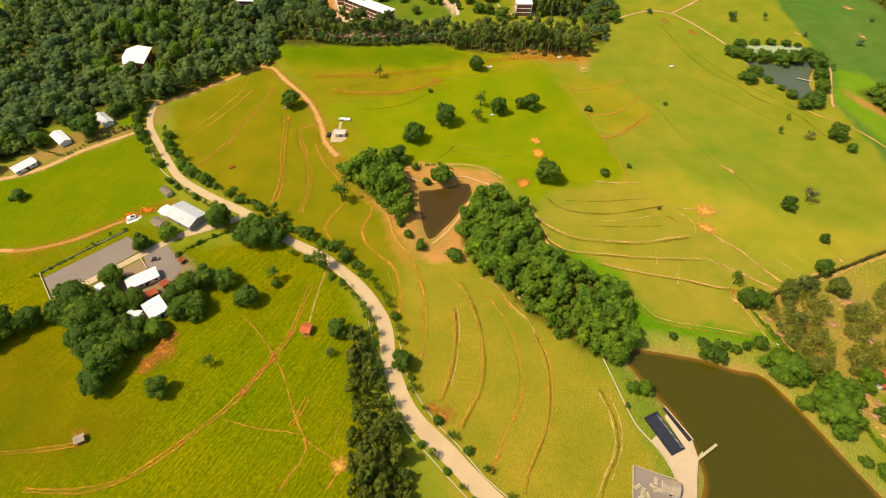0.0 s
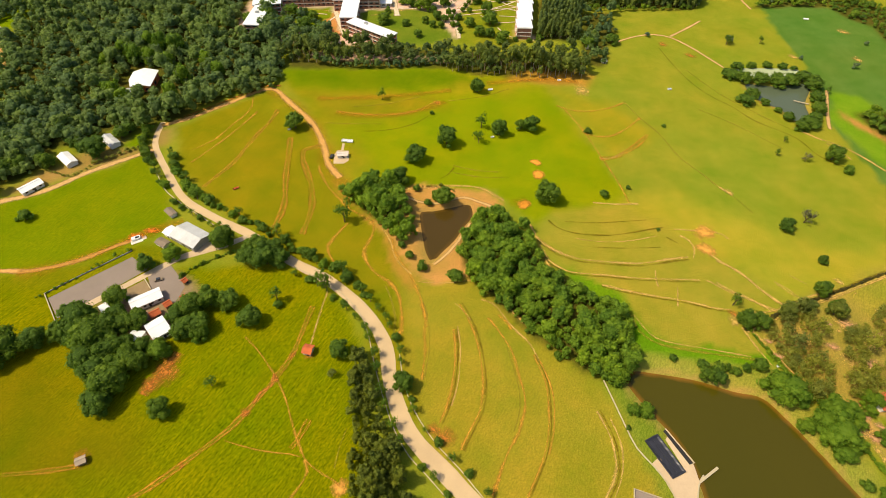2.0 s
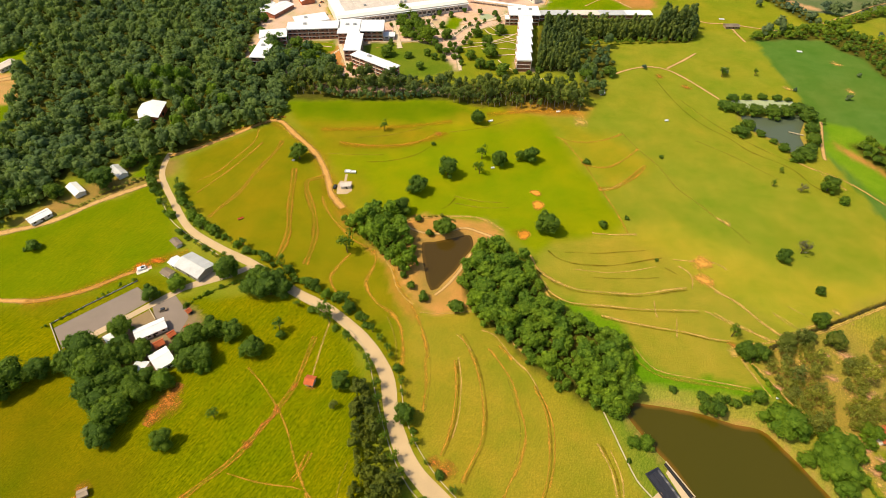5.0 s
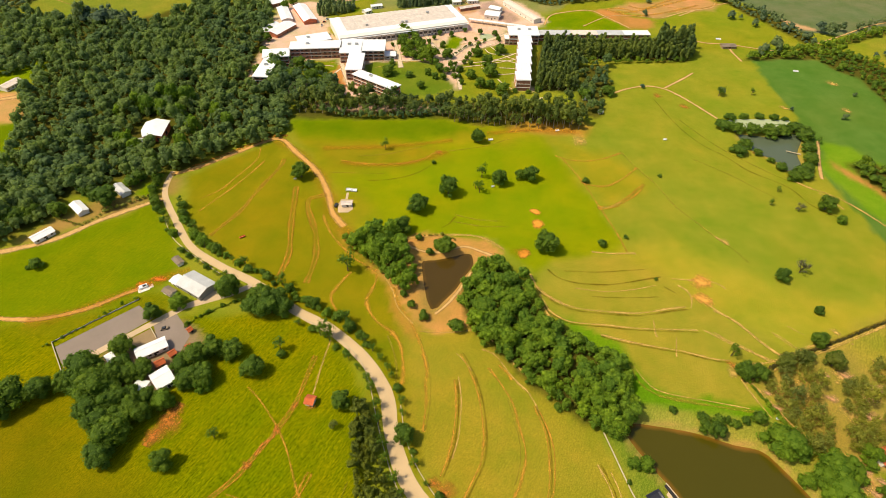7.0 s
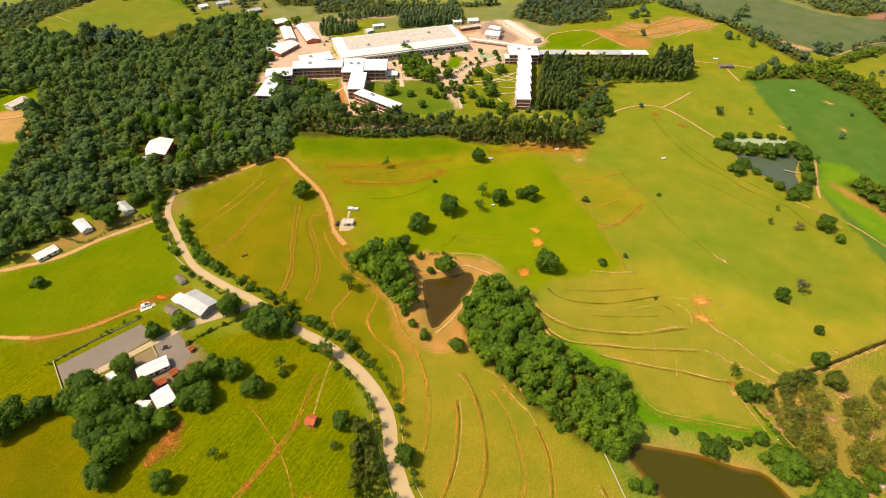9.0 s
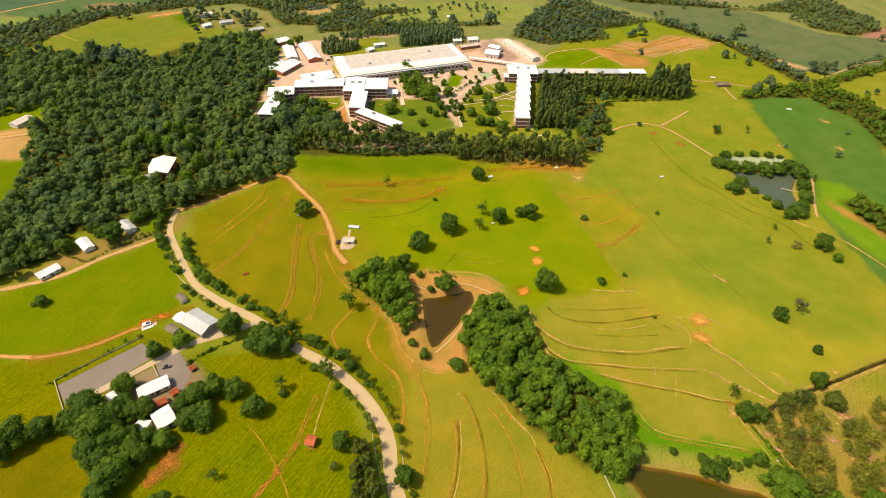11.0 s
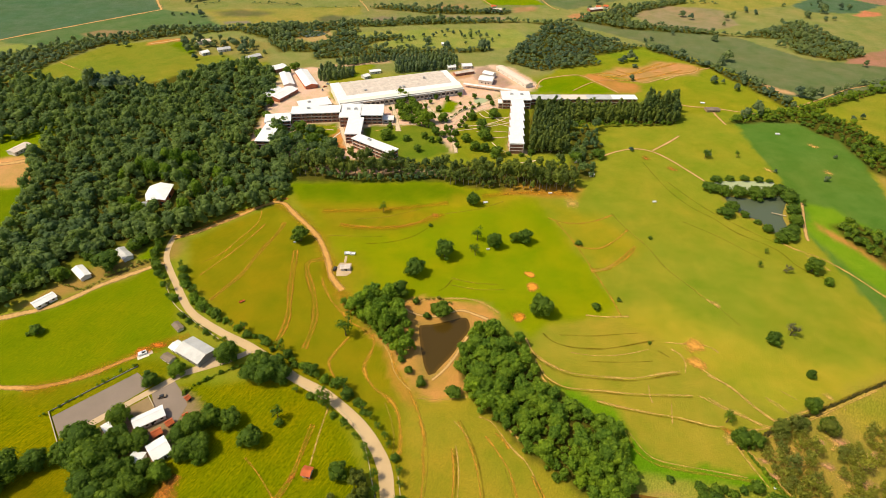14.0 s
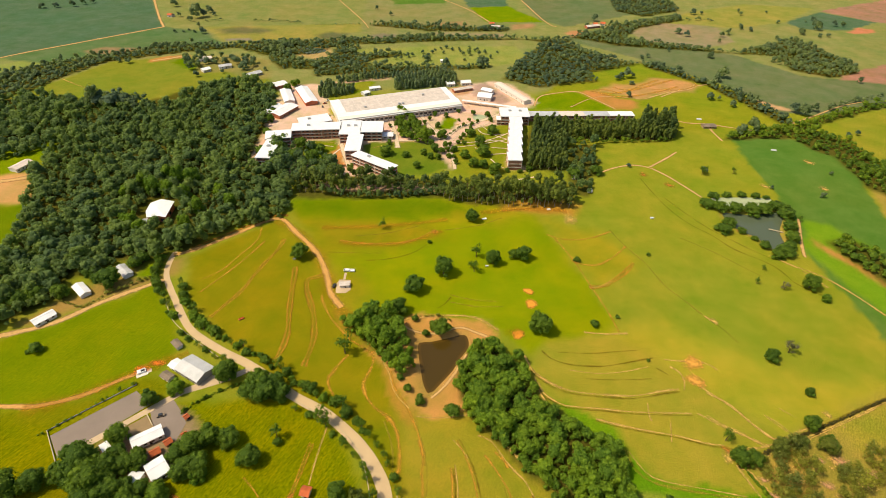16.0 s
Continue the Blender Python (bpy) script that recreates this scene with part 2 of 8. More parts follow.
M_LEAFG = leaf_material("grey_leaves", (0.16, 0.14, 0.06), (0.28, 0.25, 0.13))
M_WOODS = leaf_material("woodland_leaves", (0.090, 0.154, 0.058), (0.155, 0.232, 0.080))
M_WATER = water_material("brown_water", (0.060, 0.036, 0.006), rim=(0.105, 0.056, 0.008))
M_LAKE = water_material("olive_water", (0.058, 0.049, 0.003))
M_POND = water_material("grey_water", (0.085, 0.105, 0.060), rim=(0.09, 0.10, 0.05))
M_ALGAE = plain("algae_covered_water", (0.36, 0.40, 0.22), 0.5, 0.15, 0.1, bump=0)

# ---- plan helpers ----


def smooth(pts, step=3.0, closed=False):
    """A smooth line through plan points, with an even step."""
    p = [Vector((a[0], a[1])) for a in pts]
    n = len(p)
    out = []
    for i in range(n if closed else n - 1):
        a, b = p[i], p[(i + 1) % n]
        a0 = p[i - 1] if (i or closed) else a
        b1 = p[(i + 2) % n] if (i + 2 < n or closed) else b
        k = max(2, int((b - a).length / step))
        for j in range(k):
            t = j / k
            out.append(0.5 * ((2 * a) + (b - a0) * t + (2 * a0 - 5 * a + 4 * b - b1) * t * t + (3 * a - a0 - 3 * b + b1) * t ** 3))
    if not closed:
        out.append(p[-1])
    return out


def signed(poly, X, Y):
    """Distance to a closed outline, positive inside."""
    d = np.full(X.shape, 1e9)
    inside = np.zeros(X.shape, bool)
    n = len(poly)
    for i in range(n):
        ax, ay = poly[i][0], poly[i][1]
        bx, by = poly[(i + 1) % n][0], poly[(i + 1) % n][1]
        ex, ey = bx - ax, by - ay
        L = ex * ex + ey * ey + 1e-9
        t = np.clip(((X - ax) * ex + (Y - ay) * ey) / L, 0, 1)
        d = np.minimum(d, np.hypot(X - ax - t * ex, Y - ay - t * ey))
        cross = (ay > Y) != (by > Y)
        inside ^= cross & (X < ex * (Y - ay) / (ey if abs(ey) > 1e-9 else 1e-9) + ax)
    return np.where(inside, d, -d)


def wave_noise(X, Y, size, seed):
    """Smooth rolling noise, about -1 to 1."""
    r = np.random.RandomState(seed)
    out = np.zeros(X.shape)
    for k in range(7):
        a, ph, f = r.uniform(0, 6.283), r.uniform(0, 6.283), r.uniform(0.6, 1.7) * 6.283 / size
        out += np.sin((X * np.cos(a) + Y * np.sin(a)) * f + ph)
    return out / 3.5


def mesh_from(name, verts, faces, mats, smooth_faces=False):
    me = bpy.data.meshes.new(name)
    me.from_pydata([tuple(v) for v in verts], [], faces)
    for m in (mats if isinstance(mats, (list, tuple)) else [mats]):
        me.materials.append(m)
    if smooth_faces:
        me.polygons.foreach_set("use_smooth", [True] * len(me.polygons))
    me.update()
    return me


def quad_mesh(name, verts, faces, mat):
    """A large mesh of quads from arrays."""
    me = bpy.data.meshes.new(name)
    nv, nf = len(verts), len(faces)
    me.vertices.add(nv)
    me.vertices.foreach_set("co", np.asarray(verts, np.float32).ravel())
    me.loops.add(nf * 4)
    me.loops.foreach_set("vertex_index", np.asarray(faces, np.int32).ravel())
    me.polygons.add(nf)
    me.polygons.foreach_set("loop_start", np.arange(0, nf * 4, 4, dtype=np.int32))
    me.materials.append(mat)
    me.update(calc_edges=True)
    return me


def part(name, bm, mat, parent=None, label=""):
    me = bpy.data.meshes.new(name)
    bm.to_mesh(me)
    bm.free()
    me.materials.append(mat)
    ob = new(name, me)
    if parent:
        ob.parent = parent
    if label:
        ob["label"] = label
    return ob


def box(bm, x0, y0, z0, x1, y1, z1):
    v = [bm.verts.new(c) for c in ((x0, y0, z0), (x1, y0, z0), (x1, y1, z0), (x0, y1, z0), (x0, y0, z1), (x1, y0, z1), (x1, y1, z1), (x0, y1, z1))]
    for f in ((3, 2, 1, 0), (4, 5, 6, 7), (0, 1, 5, 4), (1, 2, 6, 5), (2, 3, 7, 6), (3, 0, 4, 7)):
        bm.faces.new([v[i] for i in f])
    return v


def boxes(*specs):
    bm = bmesh.new()
    for s in specs:
        box(bm, *s)
    return bm


LAYER = itertools.count()


def ribbon(name, pts, width, mat, z=0.04, label="", category="path", lift=0.0, kind="structure", wobble=0.12, step=3.0, end=None):
    """A strip laid along a plan line; lift raises its middle into a low bank."""
    line = smooth(pts, step)
    z += next(LAYER) * 0.0016
    verts, faces, uvs, run = [], [], [], 0.0
    cols = 5
    for i, p in enumerate(line):
        a, b = line[max(0, i - 1)], line[min(len(line) - 1, i + 1)]
        d = (b - a).normalized()
        nrm = Vector((-d.y, d.x))
        run += (p - line[i - 1]).length if i else 0.0
        w = (width + ((end or width) - width) * i / len(line)) * (1 + wobble * math.sin(run * 0.21 + len(line)) + 0.5 * wobble * math.sin(run * 0.53))
        for k in range(cols):
            s = k / (cols - 1) - 0.5
            q = p + nrm * (s * w)
            verts.append((q.x, q.y, z + lift * (1 - (2 * s) ** 2)))
            uvs.append((run * 0.1, k / (cols - 1)))
    for i in range(len(line) - 1):
        for k in range(cols - 1):
            o = i * cols + k
            faces.append((o + 1, o, o + cols, o + cols + 1))
    me = mesh_from(name, verts, faces, mat)
    layer = me.uv_layers.new(name="UVMap")
    for lp in me.loops:
        layer.data[lp.index].uv = uvs[lp.vertex_index]
    return tagged(new(name, me), label or "worn earth track through pasture grass", category, kind=kind)


def blotch(name, centre, rx, ry, mat, z=0.05, turn=0.0, label="", seed=0):
    """A bare patch with a ragged rim."""
    r = random.Random(seed + int(centre[0] * 7 + centre[1]))
    n = 28
    verts, faces, uvs = [(0, 0, 0)], [], [(0, 0.5)]
    ph = [r.uniform(0, 6.28) for _ in range(4)]
    for i in range(n):
        a = i / n * 6.2832
        k = 1 + 0.14 * math.sin(2 * a + ph[0]) + 0.07 * math.sin(3 * a + ph[1])
        verts.append((rx * k * math.cos(a), ry * k * math.sin(a), 0))
        uvs.append((0, 0.0))
    for i in range(n):
        faces.append((0, 1 + i, 1 + (i + 1) % n))
    me = mesh_from(name, verts, faces, mat)
    layer = me.uv_layers.new(name="UVMap")
    for lp in me.loops:
        layer.data[lp.index].uv = uvs[lp.vertex_index]
    ob = tagged(new(name, me), label or "bare earth patch worn into pasture grass", "bare earth", kind="structure")
    ob.matrix_basis = pose(centre[0], centre[1], z + next(LAYER) * 0.0016, 0, 0, turn)
    return ob


def slab(name, outline, mat, z=0.05, thick=0.12, label="", category="pavement", kind="structure"):
    """A flat paved area with an edge."""
    bm = bmesh.new()
    top = [bm.verts.new((p[0], p[1], z)) for p in outline]
    low = [bm.verts.new((p[0], p[1], z - thick)) for p in outline]
    f = bm.faces.new(top)
    n = len(top)
    for i in range(n):
        bm.faces.new((top[i], low[i], low[(i + 1) % n], top[(i + 1) % n]))
    bmesh.ops.recalc_face_normals(bm, faces=bm.faces)
    bmesh.ops.triangulate(bm, faces=[f])
    return tagged(part(name, bm, mat), label, category, kind=kind)

# ---- the land ----
PASTURE = (0.192, 0.230, 0.015)
BRIGHT = (0.128, 0.205, 0.002)
DEEP = (0.105, 0.170, 0.002)
OCHRE = (0.174, 0.178, 0.004)
DRY = (0.240, 0.238, 0.020)
VIVID = (0.100, 0.225, 0.005)
LAWN = (0.215, 0.250, 0.034)
CROP = (0.080, 0.165, 0.022)
# these two far crop greens carry distance haze as extra blue
HAZY_CROP = (0.068, 0.130, 0.062)
HAZY_OLIVE = (0.110, 0.150, 0.058)
PALE = (0.205, 0.250, 0.055)
BEIGE = (0.225, 0.205, 0.100)
BROWN = (0.270, 0.165, 0.095)
TAN = (0.420, 0.270, 0.090)
RUST = (0.370, 0.195, 0.045)
# forest floor, darkened further to stand for the trees' shade
SHADED_FLOOR = (0.075, 0.080, 0.012)
SCRUB = (0.268, 0.228, 0.040)
YARD = (0.540, 0.415, 0.275)

# the large wood
WOOD = [(-558.5, 553.8), (-423.1, 569.5), (-373.1, 556.2), (-327.6, 549.2), (-285.2, 563.3), (-273.7, 617.2), (-229.5, 623.0), (-198.5, 610.3), (-179.2, 549.9), (-183.8, 496.0), (-171.1, 433.0), (-141.1, 423.9), (-122.6, 382.2), (-122.9, 354.7), (-133.3, 344.3), (-152.2, 336.2), (-173.9, 312.3), (-182.0, 302.2), (-191.8, 309.8), (-216.2, 307.1), (-222.7, 288.0), (-249.1, 287.2), (-246.8, 269.8), (-262.1, 253.2), (-299.8, 237.2), (-308.1, 268.2), (-302.2, 304.6), (-337.2, 388.1), (-360.1, 453.0), (-392.7, 430.0), (-434.7, 393.9)]
OCTO_CLEAR = [(-237.9, 354.2), (-236.2, 372.3), (-212.8, 374.8), (-201.3, 356.9), (-197.7, 332.6), (-224.6, 328.9)]
WOOD_LOW = [(-332.5, 271.1), (-270.3, 304.7), (-195.1, 313.0), (-188.9, 299.2), (-201.8, 293.0), (-205.1, 286.6), (-213.0, 297.7), (-227.8, 297.8), (-229.4, 286.9), (-223.4, 271.5), (-237.0, 278.1), (-247.2, 277.7), (-244.4, 265.6), (-233.3, 254.4), (-241.2, 252.0), (-254.0, 241.1), (-253.7, 232.1), (-292.4, 215.7)]
# far woods and hedges
FAR = [
    [(-538.6, 528.0), (-510.6, 609.0), (-468.5, 648.4), (-424.1, 696.2), (-346.1, 737.1), (-284.6, 757.7), (-229.7, 725.1), (-173.0, 740.0), (-148.9, 778.4), (-23.2, 801.8), (108.4, 820.7), (170.6, 797.6), (183.6, 825.4), (141.7, 822.8), (-24.0, 829.3), (-184.2, 797.3), (-274.5, 776.0), (-380.0, 764.6), (-449.1, 717.2), (-509.1, 670.3), (-534.3, 644.9), (-578.8, 579.9)],
    [(-522.2, 626.5), (-492.6, 643.2), (-461.6, 672.9), (-427.2, 702.6), (-443.7, 665.6), (-459.1, 620.6), (-463.7, 590.5), (-486.9, 572.9), (-538.6, 528.0), (-585.0, 588.0)],
    [(-156.4, 654.9), (-103.1, 667.6), (-19.8, 684.2), (51.9, 692.2), (59.9, 705.4), (-20.1, 696.8), (-92.4, 697.1), (-104.8, 709.5), (-88.0, 723.9), (-51.7, 739.9), (-67.7, 750.8), (-111.9, 736.4), (-122.9, 750.1), (-116.3, 770.2), (-149.7, 783.6), (-152.2, 729.5), (-167.3, 710.5), (-197.2, 713.3), (-209.0, 764.7), (-231.8, 794.4), (-252.7, 782.5), (-226.5, 707.2), (-203.4, 678.5), (-165.0, 680.6)],
    [(70.7, 656.9), (108.1, 744.2), (138.0, 795.6), (178.7, 798.1), (208.5, 749.9), (253.4, 718.2), (179.4, 682.4), (187.2, 653.3), (108.7, 630.8)],
    [(185.6, 836.7), (301.6, 924.2), (388.2, 964.5), (390.5, 943.7), (301.7, 891.9), (259.5, 830.1), (320.5, 811.9), (402.6, 773.1), (518.0, 846.0), (543.9, 745.4), (532.5, 701.0), (485.5, 682.2), (448.1, 707.0), (461.3, 764.3), (365.2, 778.4), (251.2, 797.2)],
    [(257.8, 734.1), (320.4, 660.0), (355.5, 599.5), (367.4, 546.4), (357.2, 532.0), (340.2, 579.6), (315.3, 646.6), (259.0, 711.9)],
    [(355.1, 527.8), (429.5, 571.2), (506.8, 606.6), (496.0, 589.8), (419.1, 553.0), (365.0, 518.8), (389.2, 500.5), (394.2, 454.2), (388.9, 423.0), (402.2, 443.8), (400.7, 501.0), (379.0, 523.4), (346.6, 505.1), (276.2, 498.5), (293.0, 511.9)],
    [(346.6, 505.1), (376.1, 518.0), (389.2, 500.5), (402.2, 443.8), (405.4, 395.6), (370.3, 345.6), (373.4, 399.0), (363.5, 412.5), (368.6, 464.2), (352.7, 484.4)],
    [(287.2, 328.7), (304.2, 336.3), (317.9, 312.7), (342.5, 274.2), (326.3, 252.7), (299.8, 284.4), (288.0, 308.6)],
    [(-117.3, 879.9), (-88.2, 897.9), (9.5, 879.0), (96.9, 878.5), (91.0, 859.9), (-24.7, 855.4)],
    [(300.9, 1075.6), (407.4, 1083.8), (400.9, 1002.2), (330.3, 960.5), (291.4, 994.3)],
]
GROVES = [
    # reaches past the gums to the wing; that dark strip paints their shadow
    [(71.0, 431.6), (107.8, 428.9), (122.1, 512.7), (126.1, 526.2), (88.1, 524.6)],
    [(121.1, 491.0), (222.8, 492.6), (233.7, 512.1), (233.8, 522.7), (125.2, 520.8)],
    [(3.8, 368.5), (52.2, 365.2), (100.8, 361.9), (108.8, 385.6), (99.4, 408.0), (55.4, 401.8), (7.6, 411.5)],
    [(-120.3, 376.2), (-83.8, 375.7), (0.6, 378.5), (2.8, 407.5), (-41.3, 415.5), (-89.9, 413.8), (-124.6, 416.5)],
    [(104.0, 392.5), (119.5, 387.7), (141.3, 444.7), (143.9, 480.9), (120.9, 480.0)],
    [(-153.9, 423.4), (-155.3, 464.4), (-147.5, 471.7), (-127.5, 465.5), (-98.2, 433.7), (-84.7, 417.9), (-107.8, 405.5), (-134.9, 408.3)],
]
# outline, colour, softness of the rim in metres, how grassy
COVER = [
    # base of the far land, its green turned bluer for haze
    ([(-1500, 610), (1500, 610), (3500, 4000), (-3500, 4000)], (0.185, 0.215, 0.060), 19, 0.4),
    # far country; the blue of haze is mixed into many field colours
    ([(-874.4, 646.5), (-1282.7, 1246.3), (-556.4, 1096.9), (-423.8, 850.4), (-505.8, 767.2), (-571.4, 701.2)], HAZY_CROP, 1.5, 0.2),
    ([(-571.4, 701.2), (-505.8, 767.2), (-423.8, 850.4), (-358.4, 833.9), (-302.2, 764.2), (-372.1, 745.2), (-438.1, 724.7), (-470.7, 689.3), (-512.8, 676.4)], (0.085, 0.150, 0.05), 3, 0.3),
    ([(-553.5, 674.1), (-535.4, 690.0), (-502.8, 683.2), (-500.7, 656.6), (-528.2, 635.6), (-583.7, 540.5), (-635.0, 602.7)], PALE, 4, 0.5),
    ([(-469.8, 585.2), (-451.4, 630.2), (-424.1, 696.2), (-339.1, 718.9), (-252.6, 701.4), (-203.4, 624.3), (-273.7, 617.2), (-298.5, 565.9), (-328.5, 564.5), (-369.2, 585.0), (-428.5, 578.9)], (0.165, 0.205, 0.02), 4, 0.6),
    ([(-339.1, 718.9), (-318.1, 702.1), (-303.0, 661.0), (-350.1, 691.6)], DEEP, 3, 0.4),
    ([(-365.7, 854.2), (-217.0, 876.4), (-131.5, 888.5), (-126.0, 845.9), (-271.6, 766.0), (-307.1, 779.2)], (0.220, 0.225, 0.045), 4, 0.4),
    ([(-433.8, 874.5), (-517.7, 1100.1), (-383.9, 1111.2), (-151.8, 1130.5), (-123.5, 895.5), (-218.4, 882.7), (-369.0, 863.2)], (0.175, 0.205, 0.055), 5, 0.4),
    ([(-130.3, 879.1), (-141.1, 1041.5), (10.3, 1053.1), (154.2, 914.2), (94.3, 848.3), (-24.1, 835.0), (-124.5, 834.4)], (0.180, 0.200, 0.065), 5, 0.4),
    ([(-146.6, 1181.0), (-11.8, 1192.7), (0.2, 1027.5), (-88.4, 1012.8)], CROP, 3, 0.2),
    ([(10.8, 1194.6), (102.3, 1202.5), (108.9, 1015.7), (39.2, 998.8)], HAZY_CROP, 1.5, 0.2),
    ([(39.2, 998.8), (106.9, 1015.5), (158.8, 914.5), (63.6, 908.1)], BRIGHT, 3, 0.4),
    ([(113.8, 1203.5), (365.4, 1225.3), (320.9, 977.8), (186.4, 890.6), (151.9, 930.8)], HAZY_OLIVE, 3, 0.3),
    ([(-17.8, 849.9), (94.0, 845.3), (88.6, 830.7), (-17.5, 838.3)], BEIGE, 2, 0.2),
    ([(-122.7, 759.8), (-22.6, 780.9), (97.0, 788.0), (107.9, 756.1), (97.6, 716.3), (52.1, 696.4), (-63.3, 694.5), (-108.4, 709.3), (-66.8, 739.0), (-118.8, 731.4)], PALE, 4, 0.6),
    ([(175.2, 824.9), (189.8, 860.2), (320.5, 811.9), (399.4, 765.6), (452.1, 686.5), (565.2, 662.8), (517.0, 590.8), (399.9, 562.4), (366.1, 568.4), (355.0, 612.9), (322.7, 665.9), (259.8, 741.1)], HAZY_OLIVE, 1.5, 0.2),
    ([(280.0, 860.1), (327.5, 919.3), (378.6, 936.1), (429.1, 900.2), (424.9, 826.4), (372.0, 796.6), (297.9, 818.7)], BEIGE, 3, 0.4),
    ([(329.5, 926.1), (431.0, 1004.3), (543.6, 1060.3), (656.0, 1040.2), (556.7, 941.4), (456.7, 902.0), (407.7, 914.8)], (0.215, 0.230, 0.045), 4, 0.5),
    ([(556.7, 941.4), (651.1, 1012.5), (711.8, 951.9), (633.3, 897.8), (564.5, 902.8)], HAZY_CROP, 1.5, 0.2),
    ([(655.4, 1020.5), (834.6, 1116.8), (1237.8, 1300.6), (876.3, 868.1), (711.8, 951.9)], BROWN, 1.5, 0.2),
    ([(490.5, 678.4), (539.0, 711.9), (590.3, 736.6), (851.4, 838.4), (678.7, 631.8), (542.2, 661.6)], BROWN, 1.5, 0.2),
    ([(614.7, 896.6), (699.6, 917.9), (731.0, 859.2), (672.8, 776.3), (590.8, 771.6), (589.2, 822.7)], (0.17, 0.205, 0.055), 4, 0.4),
    ([(414.1, 544.1), (496.0, 589.8), (694.4, 650.5), (461.4, 371.8), (407.8, 452.5), (406.5, 501.2)], (0.195, 0.225, 0.02), 4, 0.6),
    ([(95.9, 579.4), (113.0, 613.3), (182.8, 699.2), (287.6, 709.1), (340.9, 642.3), (369.6, 550.8), (317.7, 528.9), (237.8, 517.5), (252.1, 578.7)], (0.185, 0.225, 0.012), 4, 0.6),
    ([(175.2, 686.3), (200.4, 713.1), (255.3, 724.9), (282.1, 691.9), (231.7, 665.2), (187.2, 653.3)], (0.165, 0.225, 0.012), 3, 0.6),
    ([(98.2, 577.9), (105.3, 604.4), (153.0, 617.0), (185.0, 572.5), (168.3, 567.1), (100.5, 567.1)], BRIGHT, 3, 0.6),
    ([(156.6, 618.9), (174.4, 625.1), (217.7, 589.8), (206.1, 570.4), (187.3, 569.5)], RUST, 4, 0.3),
    ([(174.4, 625.1), (202.3, 644.6), (233.4, 646.2), (254.1, 670.3), (287.1, 664.1), (306.3, 649.8), (291.4, 627.2), (252.0, 618.3), (220.5, 599.8), (192.0, 615.4)], (0.38, 0.23, 0.075), 6, 0.3),
    ([(284.3, 511.6), (316.4, 526.1), (357.2, 493.1), (375.2, 475.9), (363.5, 412.5), (351.1, 364.3), (350.1, 316.9), (278.4, 214.8), (266.1, 232.1), (263.4, 266.7), (262.3, 321.1), (276.6, 365.9), (279.2, 409.6)], CROP, 1.3, 0.3),
    ([(281.6, 358.1), (299.7, 351.0), (320.1, 316.0), (336.4, 297.4), (284.5, 223.5), (278.6, 251.5), (269.1, 289.5), (264.4, 321.1)], (0.13, 0.25, 0.01), 4, 0.5),
    ([(276.4, 331.9), (300.5, 290.3), (308.3, 267.9), (296.7, 284.3), (277.6, 311.5)], RUST, 4, 0.3),
    ([(370.7, 458.7), (368.5, 412.7), (353.7, 368.4), (354.9, 323.8), (405.4, 395.6), (402.2, 443.8)], SCRUB, 4, 0.3),
    ([(-331.9, 719.3), (-275.1, 727.1), (-225.1, 707.3), (-209.5, 642.6), (-241.5, 640.9), (-270.3, 666.8), (-301.5, 657.1)], (0.215, 0.205, 0.055), 5, 0.4),
    ([(-382.3, 702.9), (-367.1, 715.0), (-338.1, 725.8), (-332.5, 716.9), (-355.4, 704.4), (-372.9, 694.7)], RUST, 2, 0.2),
    ([(-209.0, 764.7), (-159.8, 772.7), (-148.5, 729.7), (-168.1, 714.9), (-202.4, 735.9)], (0.36, 0.27, 0.10), 3, 0.3),
    ([(-480.3, 734.1), (-461.9, 749.7), (-407.6, 748.0), (-396.2, 734.2), (-437.0, 722.5), (-464.6, 718.6)], (0.22, 0.17, 0.075), 5, 0.3),
    ([(-340.9, 843.8), (-307.3, 858.1), (-257.2, 846.3), (-272.4, 825.0), (-321.1, 821.9)], (0.115, 0.125, 0.045), 10, 0.3),
    ([(-313.1, 797.4), (-280.6, 804.9), (-274.4, 791.8), (-308.1, 787.1)], (0.20, 0.19, 0.13), 2, 0.1),
    ([(-189.5, 824.5), (-171.5, 840.1), (-145.2, 833.0), (-145.9, 810.5), (-177.2, 803.1)], (0.10, 0.12, 0.045), 8, 0.3),
    ([(-111.1, 826.6), (-95.7, 839.1), (-70.0, 832.1), (-72.6, 812.3), (-103.5, 810.4)], (0.16, 0.16, 0.09), 6, 0.2),
    ([(181.1, 859.7), (200.8, 873.0), (221.6, 856.4), (220.7, 836.1), (189.3, 834.1)], (0.36, 0.20, 0.08), 4, 0.2),
    ([(625.8, 888.1), (661.7, 915.5), (682.0, 907.2), (669.1, 890.9), (635.8, 879.7)], (0.46, 0.18, 0.085), 3, 0.1),
    ([(103.0, 897.8), (139.8, 906.7), (136.6, 881.1), (100.5, 869.5)], (0.27, 0.19, 0.075), 5, 0.3),
    ([(-17.2, 902.7), (27.7, 912.3), (35.8, 880.7), (-12.2, 871.3)], (0.24, 0.19, 0.075), 8, 0.3),
    ([(357.0, 602.9), (367.1, 596.8), (381.9, 581.5), (380.3, 572.1), (364.3, 577.5)], (0.45, 0.30, 0.14), 3, 0.1),
    ([(7.2, 624.0), (29.9, 632.3), (31.9, 611.1), (12.3, 603.3)], (0.40, 0.23, 0.10), 2, 0.1),
    # the woods' ground: floor colour with the shade under the crowns in it
